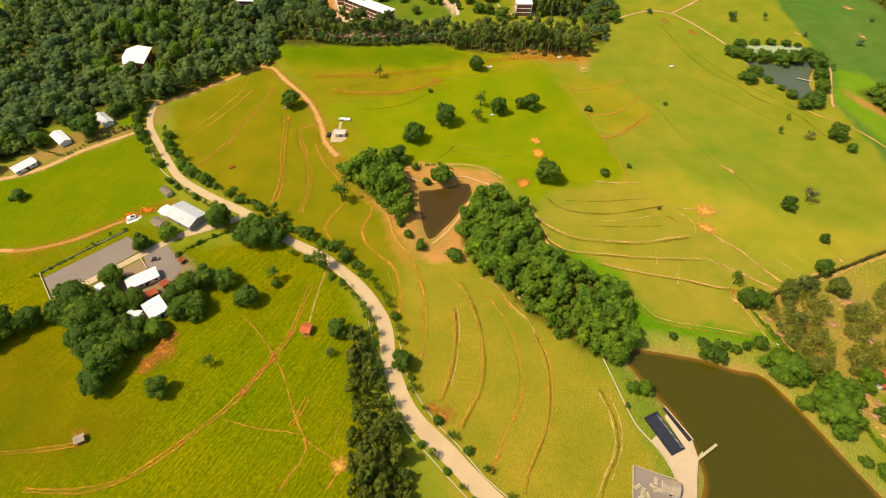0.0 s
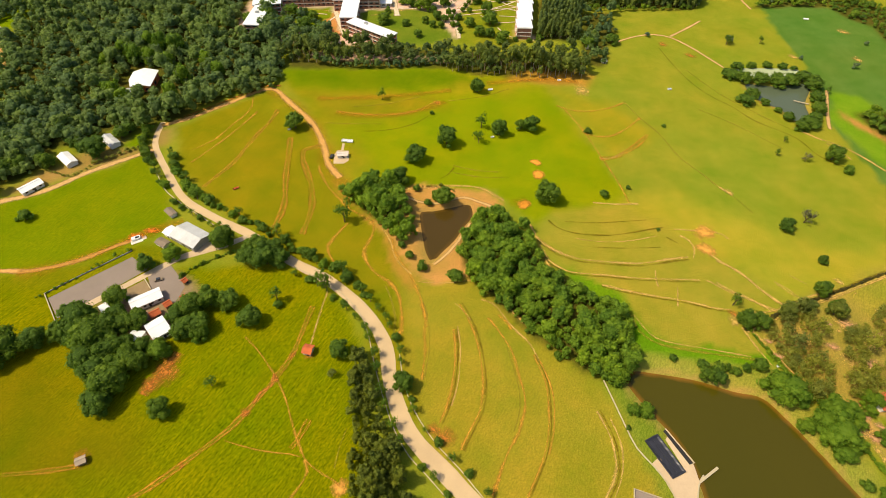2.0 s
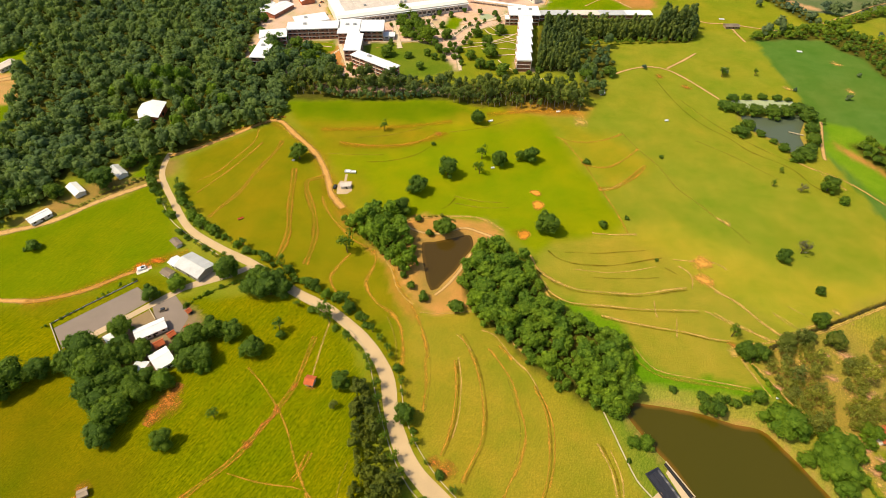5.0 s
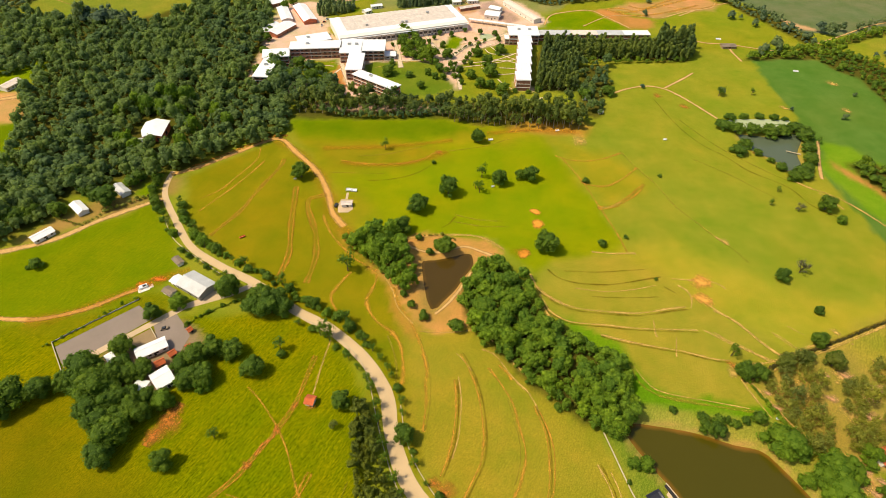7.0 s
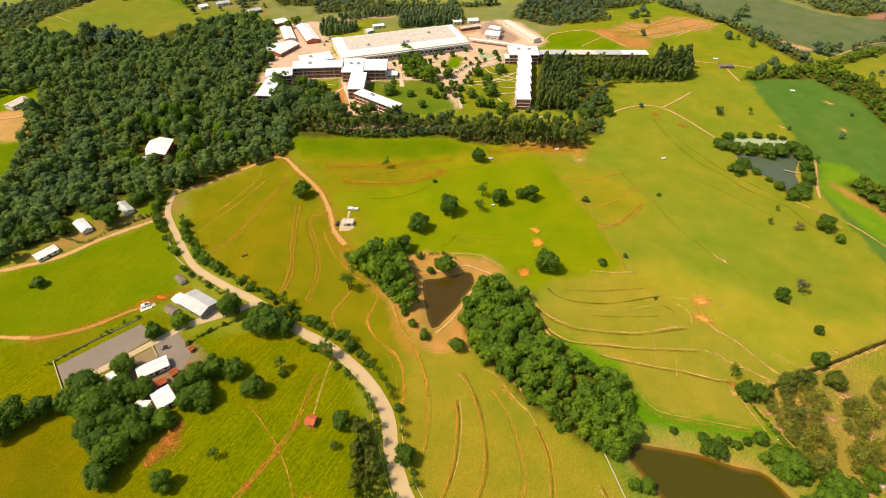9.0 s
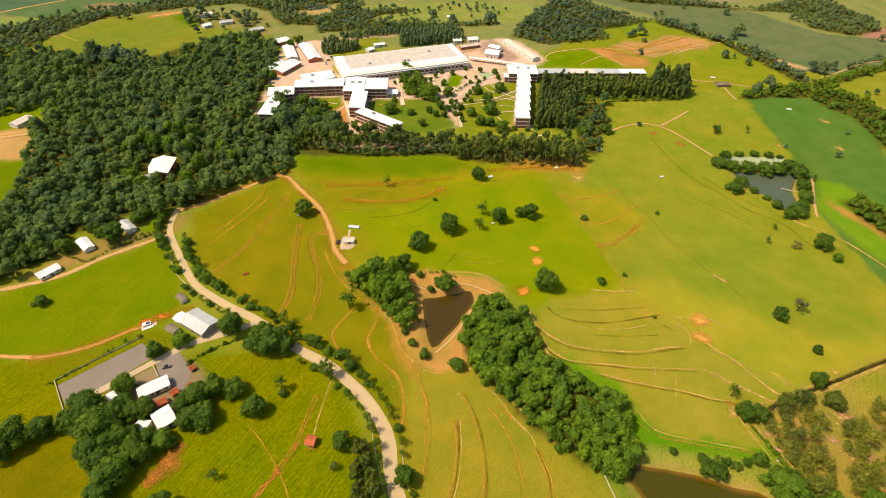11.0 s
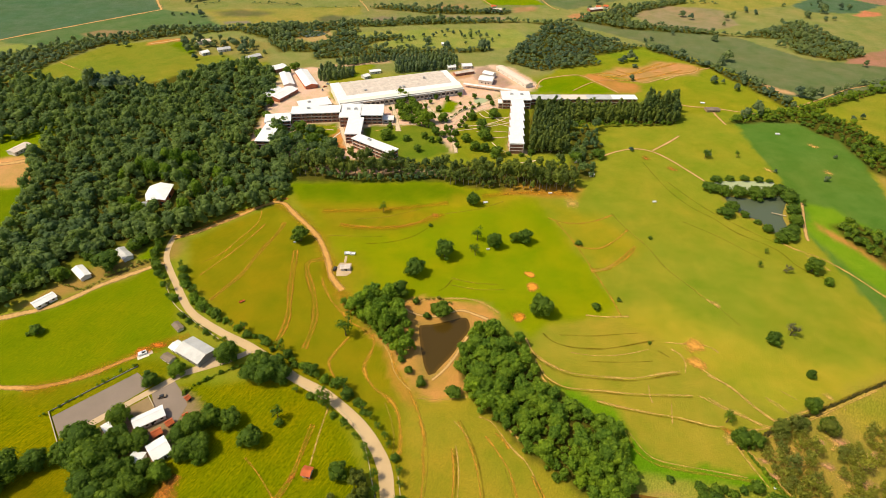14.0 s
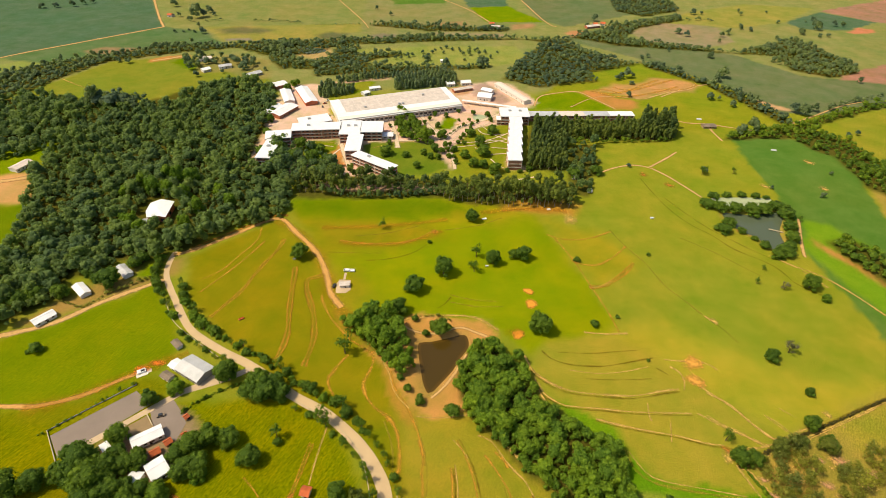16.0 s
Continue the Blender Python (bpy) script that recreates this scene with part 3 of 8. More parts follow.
    ([(-537.5, 557.8), (-420.7, 576.0), (-332.4, 559.6), (-274.9, 620.8), (-202.5, 620.8), (-180.3, 558.9), (-173.5, 432.9), (-141.1, 423.9), (-124.0, 382.1), (-130.9, 346.7), (-154.9, 340.6), (-179.5, 304.9), (-211.8, 297.6), (-242.0, 274.5), (-258.3, 258.6), (-299.8, 237.2), (-308.1, 268.2), (-302.2, 304.6), (-337.2, 388.1), (-358.0, 456.4), (-390.7, 426.9), (-432.3, 384.8)], SHADED_FLOOR, 4, 0.6),
    ([(-429.2, 439.2), (-404.5, 447.9), (-365.9, 470.1), (-356.5, 461.1), (-354.2, 416.0), (-375.3, 403.5), (-398.0, 395.2)], BRIGHT, 4, 0.5),
    ([(-394.9, 390.7), (-375.3, 403.5), (-349.5, 416.2), (-336.3, 388.2), (-326.1, 362.6), (-346.8, 360.3), (-368.3, 353.1)], TAN, 4, 0.3),
    ([(-375.6, 351.3), (-325.1, 361.0), (-302.5, 311.2), (-327.6, 285.0)], DEEP, 4, 0.5),
    *((w, SHADED_FLOOR, 4, 0.6) for w in (*FAR, WOOD_LOW, *GROVES)),
    ([(-105.3, 392.6), (-81.6, 391.6), (2.8, 392.7), (2.8, 400.0), (-87.5, 398.7), (-106.3, 398.0)], (0.34, 0.25, 0.15), 2, 0.2),
    # the campus
    ([(-190.3, 625.0), (-144.4, 627.3), (-115.0, 532.5), (28.7, 635.9), (60.0, 648.0), (79.0, 640.0), (104.0, 584.0), (94.9, 571.5), (56.6, 554.6), (73.1, 431.7), (-47.2, 427.3), (-41.5, 417.5), (-109.7, 415.0), (-173.5, 432.9), (-179.0, 509.2), (-182.4, 543.9)], YARD, 3, 0.1),
    ([(-78.4, 475.7), (-46.6, 483.0), (-24.9, 483.8), (-5.7, 478.6), (5.2, 429.2), (-40.8, 409.7), (-72.6, 430.5)], (0.115, 0.175, 0.012), 3, 0.5),
    ([(-140.6, 476.8), (-101.6, 485.6), (-100.6, 466.6), (-90.1, 446.8), (-91.8, 425.7), (-109.7, 415.0), (-125.9, 445.4)], DEEP, 3, 0.7),
    ([(7.9, 473.2), (24.9, 504.7), (48.7, 525.7), (68.9, 523.8), (57.9, 431.2), (32.2, 418.2), (7.6, 423.2)], (0.165, 0.205, 0.01), 3, 0.5),
    ([(-9.1, 512.4), (2.2, 544.8), (12.8, 535.3), (8.0, 507.9)], BRIGHT, 2, 0.6),
    ([(-127.0, 622.7), (-87.0, 648.8), (-82.0, 634.1), (-100.5, 597.9)], BRIGHT, 2, 0.5),
    ([(-98.6, 540.4), (-52.1, 552.7), (-62.2, 532.0), (-79.3, 528.4)], DEEP, 3, 0.6),
    ([(34.0, 632.5), (49.3, 644.4), (74.9, 589.7), (61.2, 576.2), (35.3, 597.7)], (0.33, 0.25, 0.17), 3, 0.1),
    ([(7.2, 625.8), (30.6, 632.4), (33.1, 607.8), (12.2, 600.0)], (0.42, 0.26, 0.12), 2, 0.1),
    ([(-105.3, 439.7), (-101.4, 471.2), (-93.4, 475.1), (-89.9, 455.6), (-92.5, 442.3), (-78.0, 426.2), (-82.5, 423.0), (-93.2, 433.9)], (0.46, 0.22, 0.06), 2, 0.1),
    ([(-143.0, 475.5), (-102.0, 482.0), (-101.4, 471.2), (-106.0, 455.0), (-118.2, 459.0), (-138.5, 465.1)], (0.15, 0.20, 0.006), 2, 0.5),
    ([(-110.1, 629.0), (-89.1, 637.4), (-86.6, 615.8), (-103.2, 608.0)], (0.19, 0.215, 0.015), 2, 0.5),
    ([(-135.8, 635.1), (-67.3, 657.6), (-65.1, 648.1), (-132.5, 627.9)], (0.40, 0.30, 0.16), 1.5, 0.1),
    # near meadows
    ([(-302.0, 173.4), (-217.0, 171.0), (-184.9, 179.9), (-157.0, 196.4), (-141.0, 192.7), (-145.7, 166.1), (-175.4, 142.1), (-255.7, 111.6)], (0.150, 0.170, 0.003), 5, 0.8),
    ([(-275.8, 203.6), (-246.8, 224.5), (-229.0, 233.0), (-211.0, 250.5), (-187.4, 268.8), (-171.0, 254.0), (-151.2, 222.6), (-149.4, 204.0), (-172.5, 184.0), (-217.3, 171.7), (-251.6, 160.3)], (0.138, 0.190, 0.002), 4, 0.72),
    ([(-286.5, 152.7), (-213.5, 164.6), (-189.3, 159.9), (-127.9, 179.3), (-80.3, 182.3), (-58.0, 168.1), (-35.4, 138.8), (-31.2, 100.4), (-13.2, 39.8), (-188.5, 21.9)], (0.143, 0.172, 0.001), 4, 1.0),
    ([(-255.7, 111.6), (-191.3, 123.9), (-165.8, 127.2), (-146.5, 100.8), (-118.6, 94.0), (-114.0, 76.0), (-158.1, 63.0), (-212.9, 54.5)], (0.134, 0.136, 0.002), 16, 0.55),
    ([(-176.5, 296.8), (-125.8, 346.1), (-81.4, 293.6), (-60.8, 249.3), (-17.3, 183.8), (-4.3, 127.5), (-10.0, 91.1), (-36.8, 151.5), (-106.3, 206.0), (-157.8, 251.8)], OCHRE, 4, 0.5),
    ([(-117.2, 324.9), (-82.4, 299.8), (-71.5, 276.2), (-82.4, 299.8), (-111.0, 332.1)], (0.25, 0.23, 0.008), 10, 0.5),
    ([(-23.1, 183.7), (19.7, 172.7), (47.5, 145.2), (69.2, 120.0), (86.4, 72.9), (89.0, 33.1), (24.2, 32.2), (-3.0, 82.2), (-13.5, 113.5)], (0.236, 0.222, 0.016), 5, 0.55),
    ([(-123.6, 373.3), (-2.8, 380.1), (71.0, 360.4), (90.9, 305.2), (108.3, 231.7), (89.2, 232.6), (49.0, 215.1), (31.9, 241.8), (-53.7, 245.5), (-78.7, 299.9), (-104.6, 339.5)], (0.172, 0.230, 0.002), 2.0, 0.45),
    ([(-113.1, 352.5), (-58.5, 349.9), (-10.2, 341.2), (-6.0, 328.6), (-35.9, 315.4), (-61.4, 308.1), (-82.8, 302.3), (-101.3, 332.4)], (0.215, 0.190, 0.006), 18, 0.4),
    ([(-81.4, 293.6), (-58.6, 285.3), (-45.3, 260.3), (-56.8, 244.4), (-69.8, 265.0)], (0.22, 0.205, 0.008), 14, 0.4),
    ([(-11.1, 373.3), (67.0, 361.8), (45.6, 348.2), (5.6, 350.6)], (0.26, 0.23, 0.008), 16, 0.4),
    ([(-121.8, 375.0), (-2.8, 379.3), (30.2, 362.9), (-34.4, 349.2), (-107.1, 352.7)], (0.112, 0.175, 0.002), 10, 0.6),
    ([(71.0, 360.4), (122.6, 332.8), (138.0, 300.4), (103.3, 272.8), (90.9, 305.2)], (0.225, 0.230, 0.01), 10, 0.5),
    ([(105.6, 234.0), (137.5, 244.7), (164.3, 226.2), (200.7, 200.9), (272.0, 194.5), (262.4, 178.9), (226.6, 182.6), (175.5, 162.7), (142.3, 187.6)], (0.270, 0.268, 0.018), 10, 0.4),
    ([(48.9, 214.2), (72.5, 228.4), (108.3, 231.7), (143.6, 191.5), (170.7, 164.4), (146.9, 152.1), (146.7, 130.5), (107.8, 135.6), (91.5, 143.0), (86.0, 167.7), (57.2, 181.7)], DRY, 6, 0.4),
    ([(58.9, 183.7), (78.6, 173.0), (87.4, 167.8), (92.0, 150.9), (99.0, 141.6), (147.8, 133.5), (146.6, 127.0), (106.5, 130.9), (89.0, 131.7), (78.2, 141.1)], VIVID, 1.6, 0.6),
    ([(70.4, 118.3), (81.9, 122.1), (87.1, 112.7), (92.6, 101.3), (101.1, 79.5), (93.7, 48.2), (83.8, 48.0), (82.0, 81.4), (77.2, 99.8)], (0.15, 0.205, 0.02), 3, 0.8),
    ([(86.0, 129.3), (94.2, 132.4), (147.9, 127.1), (157.4, 108.8), (170.7, 76.3), (182.6, 49.4), (166.7, 49.2), (145.7, 103.5), (126.2, 114.8), (103.7, 120.6)], LAWN, 3, 0.7),
    ([(147.8, 147.3), (176.2, 164.5), (228.2, 185.7), (313.7, 212.1), (210.2, 60.9), (177.8, 89.7), (170.5, 106.5), (160.9, 116.8)], SCRUB, 6, 0.6),
    ([(197.1, 173.8), (227.2, 183.8), (274.5, 198.6), (249.2, 157.5), (205.3, 156.6)], (0.225, 0.235, 0.025), 8, 0.7),
    ([(170.5, 106.5), (189.5, 112.0), (216.7, 104.8), (194.3, 68.5), (176.5, 87.4)], (0.42, 0.28, 0.08), 5, 0.4),
    # floor of the gallery wood, crown shade included in the dark tone
    ([(-57.5, 239.4), (-47.4, 248.7), (-30.6, 245.1), (-13.7, 219.3), (-11.7, 202.0), (-22.5, 197.6), (-39.5, 218.6)], SHADED_FLOOR, 3, 0.6),
    ([(10.6, 212.4), (24.6, 224.4), (43.9, 209.7), (53.1, 183.2), (74.4, 164.7), (87.9, 156.8), (87.2, 129.3), (76.2, 117.9), (62.6, 124.3), (42.4, 141.0), (28.4, 158.9), (4.5, 184.3)], SHADED_FLOOR, 3, 0.6),
    ([(178.9, 106.6), (193.0, 104.4), (197.7, 81.1), (179.6, 93.2)], BRIGHT, 3, 0.7),
    ([(-31.4, 241.6), (-20.6, 243.4), (-7.5, 244.7), (5.7, 244.1), (18.7, 241.9), (29.0, 238.3), (34.3, 231.2), (22.2, 224.6), (14.7, 220.5), (8.7, 203.3), (9.0, 190.7), (15.2, 173.0), (-11.1, 171.6), (-19.0, 187.0), (-30.3, 201.0), (-44.5, 218.0), (-27.6, 207.0), (-22.1, 214.5)], (0.40, 0.235, 0.055), 1.6, 0.4),
    ([(-64.1, 249.3), (-44.4, 220.8), (-23.6, 191.5), (-11.0, 169.1), (-16.3, 165.5), (-36.9, 207.7), (-59.4, 239.3)], (0.34, 0.20, 0.03), 2.5, 0.5),
    ([(60.5, 379.9), (110.0, 373.6), (103.6, 360.0), (46.8, 365.8)], (0.36, 0.22, 0.03), 6, 0.6),
    ([(-193.4, 293.2), (-177.6, 299.9), (-178.0, 279.0), (-183.0, 273.5), (-212.0, 253.5), (-247.5, 227.0), (-251.4, 234.1), (-239.9, 249.5), (-213.3, 280.6)], (0.25, 0.19, 0.045), 5, 0.5),
    ([(-201.1, 289.9), (-189.1, 293.4), (-188.5, 275.6), (-202.3, 275.1)], BRIGHT, 3, 0.7),
    ([(-139.9, 177.2), (-118.7, 163.2), (-119.0, 141.5), (-131.0, 134.0), (-158.0, 139.0), (-168.0, 146.0), (-163.0, 155.4), (-142.2, 171.6)], (0.26, 0.19, 0.10), 3, 0.4),
]
WATERS = {
    "pond": ([(-12.6, 223.6), (-6.9, 223.4), (5.7, 227.3), (14.6, 229.9), (16.6, 220.7), (11.8, 212.1), (6.6, 201.7), (-0.2, 192.6), (-5.0, 186.3), (-8.4, 191.6), (-10.6, 202.5), (-12.4, 214.7)], M_WATER, "still brown farm pond among trees"),
    "lake": ([(80.4, 119.6), (84.3, 124.1), (94.5, 123.2), (111.4, 120.2), (126.3, 115.1), (137.0, 112.6), (143.4, 103.5), (151.1, 89.2), (158.7, 72.8), (166.8, 56.5), (174.2, 35.8), (98.9, 34.8), (95.6, 59.1), (99.8, 71.0), (95.8, 91.8), (87.7, 105.0)], M_LAKE, "olive brown lake with orange silt along its shore"),
    "far_pond": ([(-197.6, 755.5), (-189.7, 765.8), (-173.1, 764.3), (-161.7, 752.7), (-173.5, 742.3), (-188.5, 741.5)], M_POND, "small blue grey pond in far fields"),
    "small_lake": ([(223.4, 367.4), (244.7, 364.9), (271.0, 369.0), (256.1, 342.1), (251.5, 324.2), (239.8, 320.4), (235.3, 334.2), (226.3, 342.7), (222.6, 354.7)], M_POND, "grey green pond ringed by bushes"),
}

FINE_X, FINE_Y = (-420.0, 460.0), (40.0, 640.0)


def stretch_axis(lo, hi, step, far_lo, far_hi, far_step):
    """Even steps over the near land, wider ones over the far fields, then growing ones to the horizon."""
    mid = np.arange(lo, hi, step)
    low, high = np.arange(far_lo, lo, far_step), np.arange(hi, far_hi + 1, far_step)
    out = [far_step]
    while sum(out) < 3800:
        out.append(out[-1] * 1.3)
    far = np.cumsum(out)
    return np.concatenate([(far_lo - far)[::-1], low, mid, high, high[-1] + far])


def build_ground():
    xs = stretch_axis(*FINE_X, 3.0, -860.0, 960.0, 5.0)
    ys = stretch_axis(*FINE_Y, 2.8, 0.0, 1160.0, 4.5)
    X, Y = np.meshgrid(xs, ys)
    WX = X + 2.0 * wave_noise(X, Y, 30, 1) + 0.8 * wave_noise(X, Y, 9, 2)
    WY = Y + 2.0 * wave_noise(X, Y, 30, 3) + 0.8 * wave_noise(X, Y, 9, 4)
    rgb = np.empty((*X.shape, 4))
    rgb[...] = (*PASTURE, 0.22)
    for outline, colour, soft, grass in COVER:
        px, py = [p[0] for p in outline], [p[1] for p in outline]
        m = (X > min(px) - 20) & (X < max(px) + 20) & (Y > min(py) - 20) & (Y < max(py) + 20)
        if not m.any():
            continue
        k = np.clip(signed(outline, WX[m], WY[m]) / soft * 0.5 + 0.5, 0, 1)
        k = (k * k * (3 - 2 * k))[:, None]
        rgb[m] = rgb[m] * (1 - k) + np.array((*colour, grass)) * k
    Z = np.zeros(X.shape)
    for outline, mat, label in WATERS.values():
        line = smooth(outline, 3.0, True)
        px, py = [p[0] for p in line], [p[1] for p in line]
        m = (X > min(px) - 20) & (X < max(px) + 20) & (Y > min(py) - 20) & (Y < max(py) + 20)
        d = signed(line, X[m], Y[m])
        Z[m] = np.minimum(Z[m], np.clip(-(d + 2.5) * 0.22, -2.0, 0.0))
        k = np.clip(1 - np.abs(d + 1.0) / 2.6, 0, 1)[:, None] * 0.75
        rgb[m] = rgb[m] * (1 - k) + np.array((0.30, 0.21, 0.055, 0.3)) * k
    ny, nx = X.shape
    verts = np.stack([X, Y, Z], -1).reshape(-1, 3)
    i = np.arange((ny - 1) * (nx - 1))
    o = (i // (nx - 1)) * nx + i % (nx - 1)
    me = quad_mesh("ground", verts, np.stack([o, o + 1, o + nx + 1, o + nx], -1), M_GROUND)
    a = me.color_attributes.new("cover", "FLOAT_COLOR", "POINT")
    a.data.foreach_set("color", rgb.reshape(-1).astype(np.float32))
    tagged(new("ground", me), "rolling farmland of pasture, crops and worn earth", "ground", kind="structure")


build_ground()


def build_water(name, outline, mat, label):
    line = smooth(outline, 3.0, True)
    px, py = [p.x for p in line], [p.y for p in line]
    xs, ys = np.arange(min(px) - 3, max(px) + 3, 1.8), np.arange(min(py) - 3, max(py) + 3, 1.8)
    X, Y = np.meshgrid(xs, ys)
    d = signed(line, X, Y)
    ny, nx = X.shape
    i = np.arange((ny - 1) * (nx - 1))
    o = (i // (nx - 1)) * nx + i % (nx - 1)
    f = np.stack([o, o + 1, o + nx + 1, o + nx], -1)
    f = f[(d.reshape(-1)[f] > -2.6).all(1)]
    me = quad_mesh(name, np.stack([X, Y, np.full(X.shape, -0.55)], -1).reshape(-1, 3), f, mat)
    a = me.attributes.new("shore", "FLOAT", "POINT")
    a.data.foreach_set("value", np.clip(1 - d / 5.0, 0, 1).reshape(-1).astype(np.float32))
    tagged(new(name, me), label, "water", kind="structure")


for key, (outline, mat, label) in WATERS.items():
    build_water("water_" + key, outline, mat, label)
slab("water_algae_pond", smooth([(221.2, 387.6), (241.9, 390.1), (270.6, 389.3), (261.8, 380.3), (245.3, 376.4), (227.4, 377.5)], 3, True), M_ALGAE, 0.06, 0.2, "pale green algae covered pond", "water")

# ---- roads and tracks ----
ribbon("bare_patch", [(-177.0, 309.0), (-163.0, 321.5), (-151.0, 332.5), (-138.0, 344.0), (-128.5, 351.5), (-119.0, 352.0)], 4.0, M_RED, 0.05, "red bare earth under the wood's edge", "bare earth")
MAIN = [(-186.8, 304.1), (-185.9, 290.4), (-181.2, 275.8), (-165.5, 252.6), (-147.9, 229.7), (-125.0, 214.2), (-102.2, 201.8), (-77.8, 184.3), (-56.3, 171.7), (-37.1, 154.1), (-25.4, 136.0), (-20.9, 116.1), (-12.0, 94.6), (4.6, 76.8), (20.0, 60.9), (36.6, 44.7)]
ribbon("road", MAIN, 3.4, M_ROAD, 0.05, "pale concrete farm road curving through meadows", "road", wobble=0.03, end=7.8)
ribbon("dirt_road", [(-182.0, 274.0), (-192.1, 267.0), (-211.4, 252.4), (-229.2, 234.7), (-246.8, 225.6), (-285.3, 212.3)], 6.0, M_ROADEARTH, 0.055, "tan dirt road along the wood's edge", "road")
ribbon("dirt_road", [(-186.5, 300.3), (-170.0, 310.5), (-149.1, 329.4), (-126.1, 347.5), (-108.8, 330.8), (-87.6, 304.7), (-76.4, 280.6), (-72.6, 267.7), (-69.2, 260.7), (-62.0, 250.9)], 5.8, M_DIRTROAD, 0.055, "tan dirt road between meadows", "road")
ribbon("bare_patch", [(-126.1, 347.5), (-108.8, 330.8), (-87.6, 304.7), (-76.4, 280.6), (-72.6, 267.7), (-64.0, 252.0), (-48.0, 232.0)], 15.0, M_TINGE, 0.04, "reddish thin grass beside the dirt road", "bare earth")
ribbon("dirt_road", [(-241.5, 174.8), (-218.5, 173.9), (-204.9, 174.6), (-185.8, 181.8), (-170.3, 192.8), (-160.7, 198.3)], 4.2, M_DIRTROAD, 0.05, "orange dirt track across meadow", "path")

# ---- trees ----


def dome(fine):
    """A rounded lobe of unit size, the closed inside of a leaf clump: corner points and four-sided faces."""
    rings = ((-0.45, 0.80), (0.15, 0.98), (0.72, 0.62)) if fine else ((-0.35, 0.92), (0.55, 0.78))
    v = [(q * math.cos(k * 1.0472 + 0.5 * i), q * math.sin(k * 1.0472 + 0.5 * i), z) for i, (z, q) in enumerate(rings) for k in range(6)]
    f = [(6 * i + k, 6 * i + (k + 1) % 6, 6 * i + 6 + (k + 1) % 6, 6 * i + 6 + k) for i in range(len(rings) - 1) for k in range(6)]
    o = 6 * (len(rings) - 1)
    f += [(o, o + 1, o + 2, o + 3), (o, o + 3, o + 4, o + 5)]
    return np.array(v), np.array(f)


DOME, DOME_FINE = dome(False), dome(True)


def crown_arrays(rng, width, height, base, leaves, size, lobes=9, shape="round", under=0.7):
    """Leaf clumps, as bent four-sided leaves, on the lobes of a crown. Returns corner points, four to a leaf."""
    cent, rad = [], []
    loose = shape == "loose"
    for k in range(lobes):
        if shape == "tall":
            h = (k + 0.5) / lobes
            a, q = rng.uniform(0, 6.283), 0.22 * width * (1 - 0.4 * h)
            cent.append((q * np.cos(a), q * np.sin(a), base + h * height))
            rad.append(width * 0.41 * (1.0 - 0.28 * abs(h - 0.35)) * rng.uniform(0.85, 1.15))
        elif k == 0:
            cent.append((0, 0, base + height * 0.55))
            rad.append(width * 0.36)
        else:
            a = k * 2.4 + rng.uniform(-0.4, 0.4)
            h = rng.uniform(0.15, 0.95)
            q = width * rng.uniform(0.18, 0.34) * (1.2 - 0.65 * abs(h - 0.35))
            cent.append((q * np.cos(a), q * np.sin(a), base + height * h * 0.86))
            rad.append(width * rng.uniform(0.14, 0.25) * (0.74 if lobes > 20 else 0.84 if lobes > 12 else 1.0))
    cent, rad = np.array(cent), np.array(rad)
    vert = height / (width * (1.6 if shape == "tall" else 1.0))
    pick = rng.choice(len(rad), leaves, p=rad ** 2 / (rad ** 2).sum())
    d = rng.normal(size=(leaves, 3))
    d[:, 2] = np.where(d[:, 2] < 0, d[:, 2] * under, d[:, 2]) + 0.18
    d /= np.linalg.norm(d, axis=1)[:, None]
    p = cent[pick] + d * (rad[pick] * rng.uniform(0.5 if loose else 0.74, 1.28 if loose else 1.22, leaves))[:, None] * np.array((1, 1, min(1.2, max(0.7, vert))))
    nrm = d + np.array((0, 0, 0.3)) + rng.normal(scale=0.33, size=(leaves, 3))
    nrm /= np.linalg.norm(nrm, axis=1)[:, None]
    u = np.cross(nrm, rng.normal(size=(leaves, 3)))
    u /= np.linalg.norm(u, axis=1)[:, None]
    w = np.cross(nrm, u)
    s = (size * rng.uniform(0.55, 1.35, leaves))[:, None]
    sag = nrm * s * 0.22
    quads = np.stack([p - u * s * 0.62, p - w * s * 0.42 - sag * 0.4 + u * s * 0.1, p + u * s * 0.62 - sag, p + w * s * 0.42 - sag * 0.4 + u * s * 0.05], 1)
    return quads.reshape(-1, 3), cent, rad


def with_cores(rng, q, cent, rad, shape, fine):
    """The leaves together with the rounded insides of the lobes."""
    verts, faces, count = [q], [np.arange(len(q)).reshape(-1, 4)], len(q)
    v, f = DOME_FINE if fine else DOME
    for c, r in zip(cent, rad):
        a = rng.uniform(0, 6.283)
        turn = np.array(((math.cos(a), math.sin(a), 0), (-math.sin(a), math.cos(a), 0), (0, 0, 1)))
        verts.append(c + (v * rng.uniform(0.88, 1.12, (len(v), 1))) @ turn * r * (0.4 if shape == "loose" else 0.86))
        faces.append(f + count)
        count += len(v)
    return np.concatenate(verts), np.concatenate(faces)


def crown_mesh(name, rng, width, height, base, leaves, size, mat, lobes=9, shape="round"):
    q, cent, rad = crown_arrays(rng, width, height, base, leaves, size, lobes, shape)
    verts, faces = with_cores(rng, q, cent, rad, shape, leaves > 600)
    me = quad_mesh(name, verts, faces, mat)
    me.polygons.foreach_set("use_smooth", [True] * len(me.polygons))
    return me


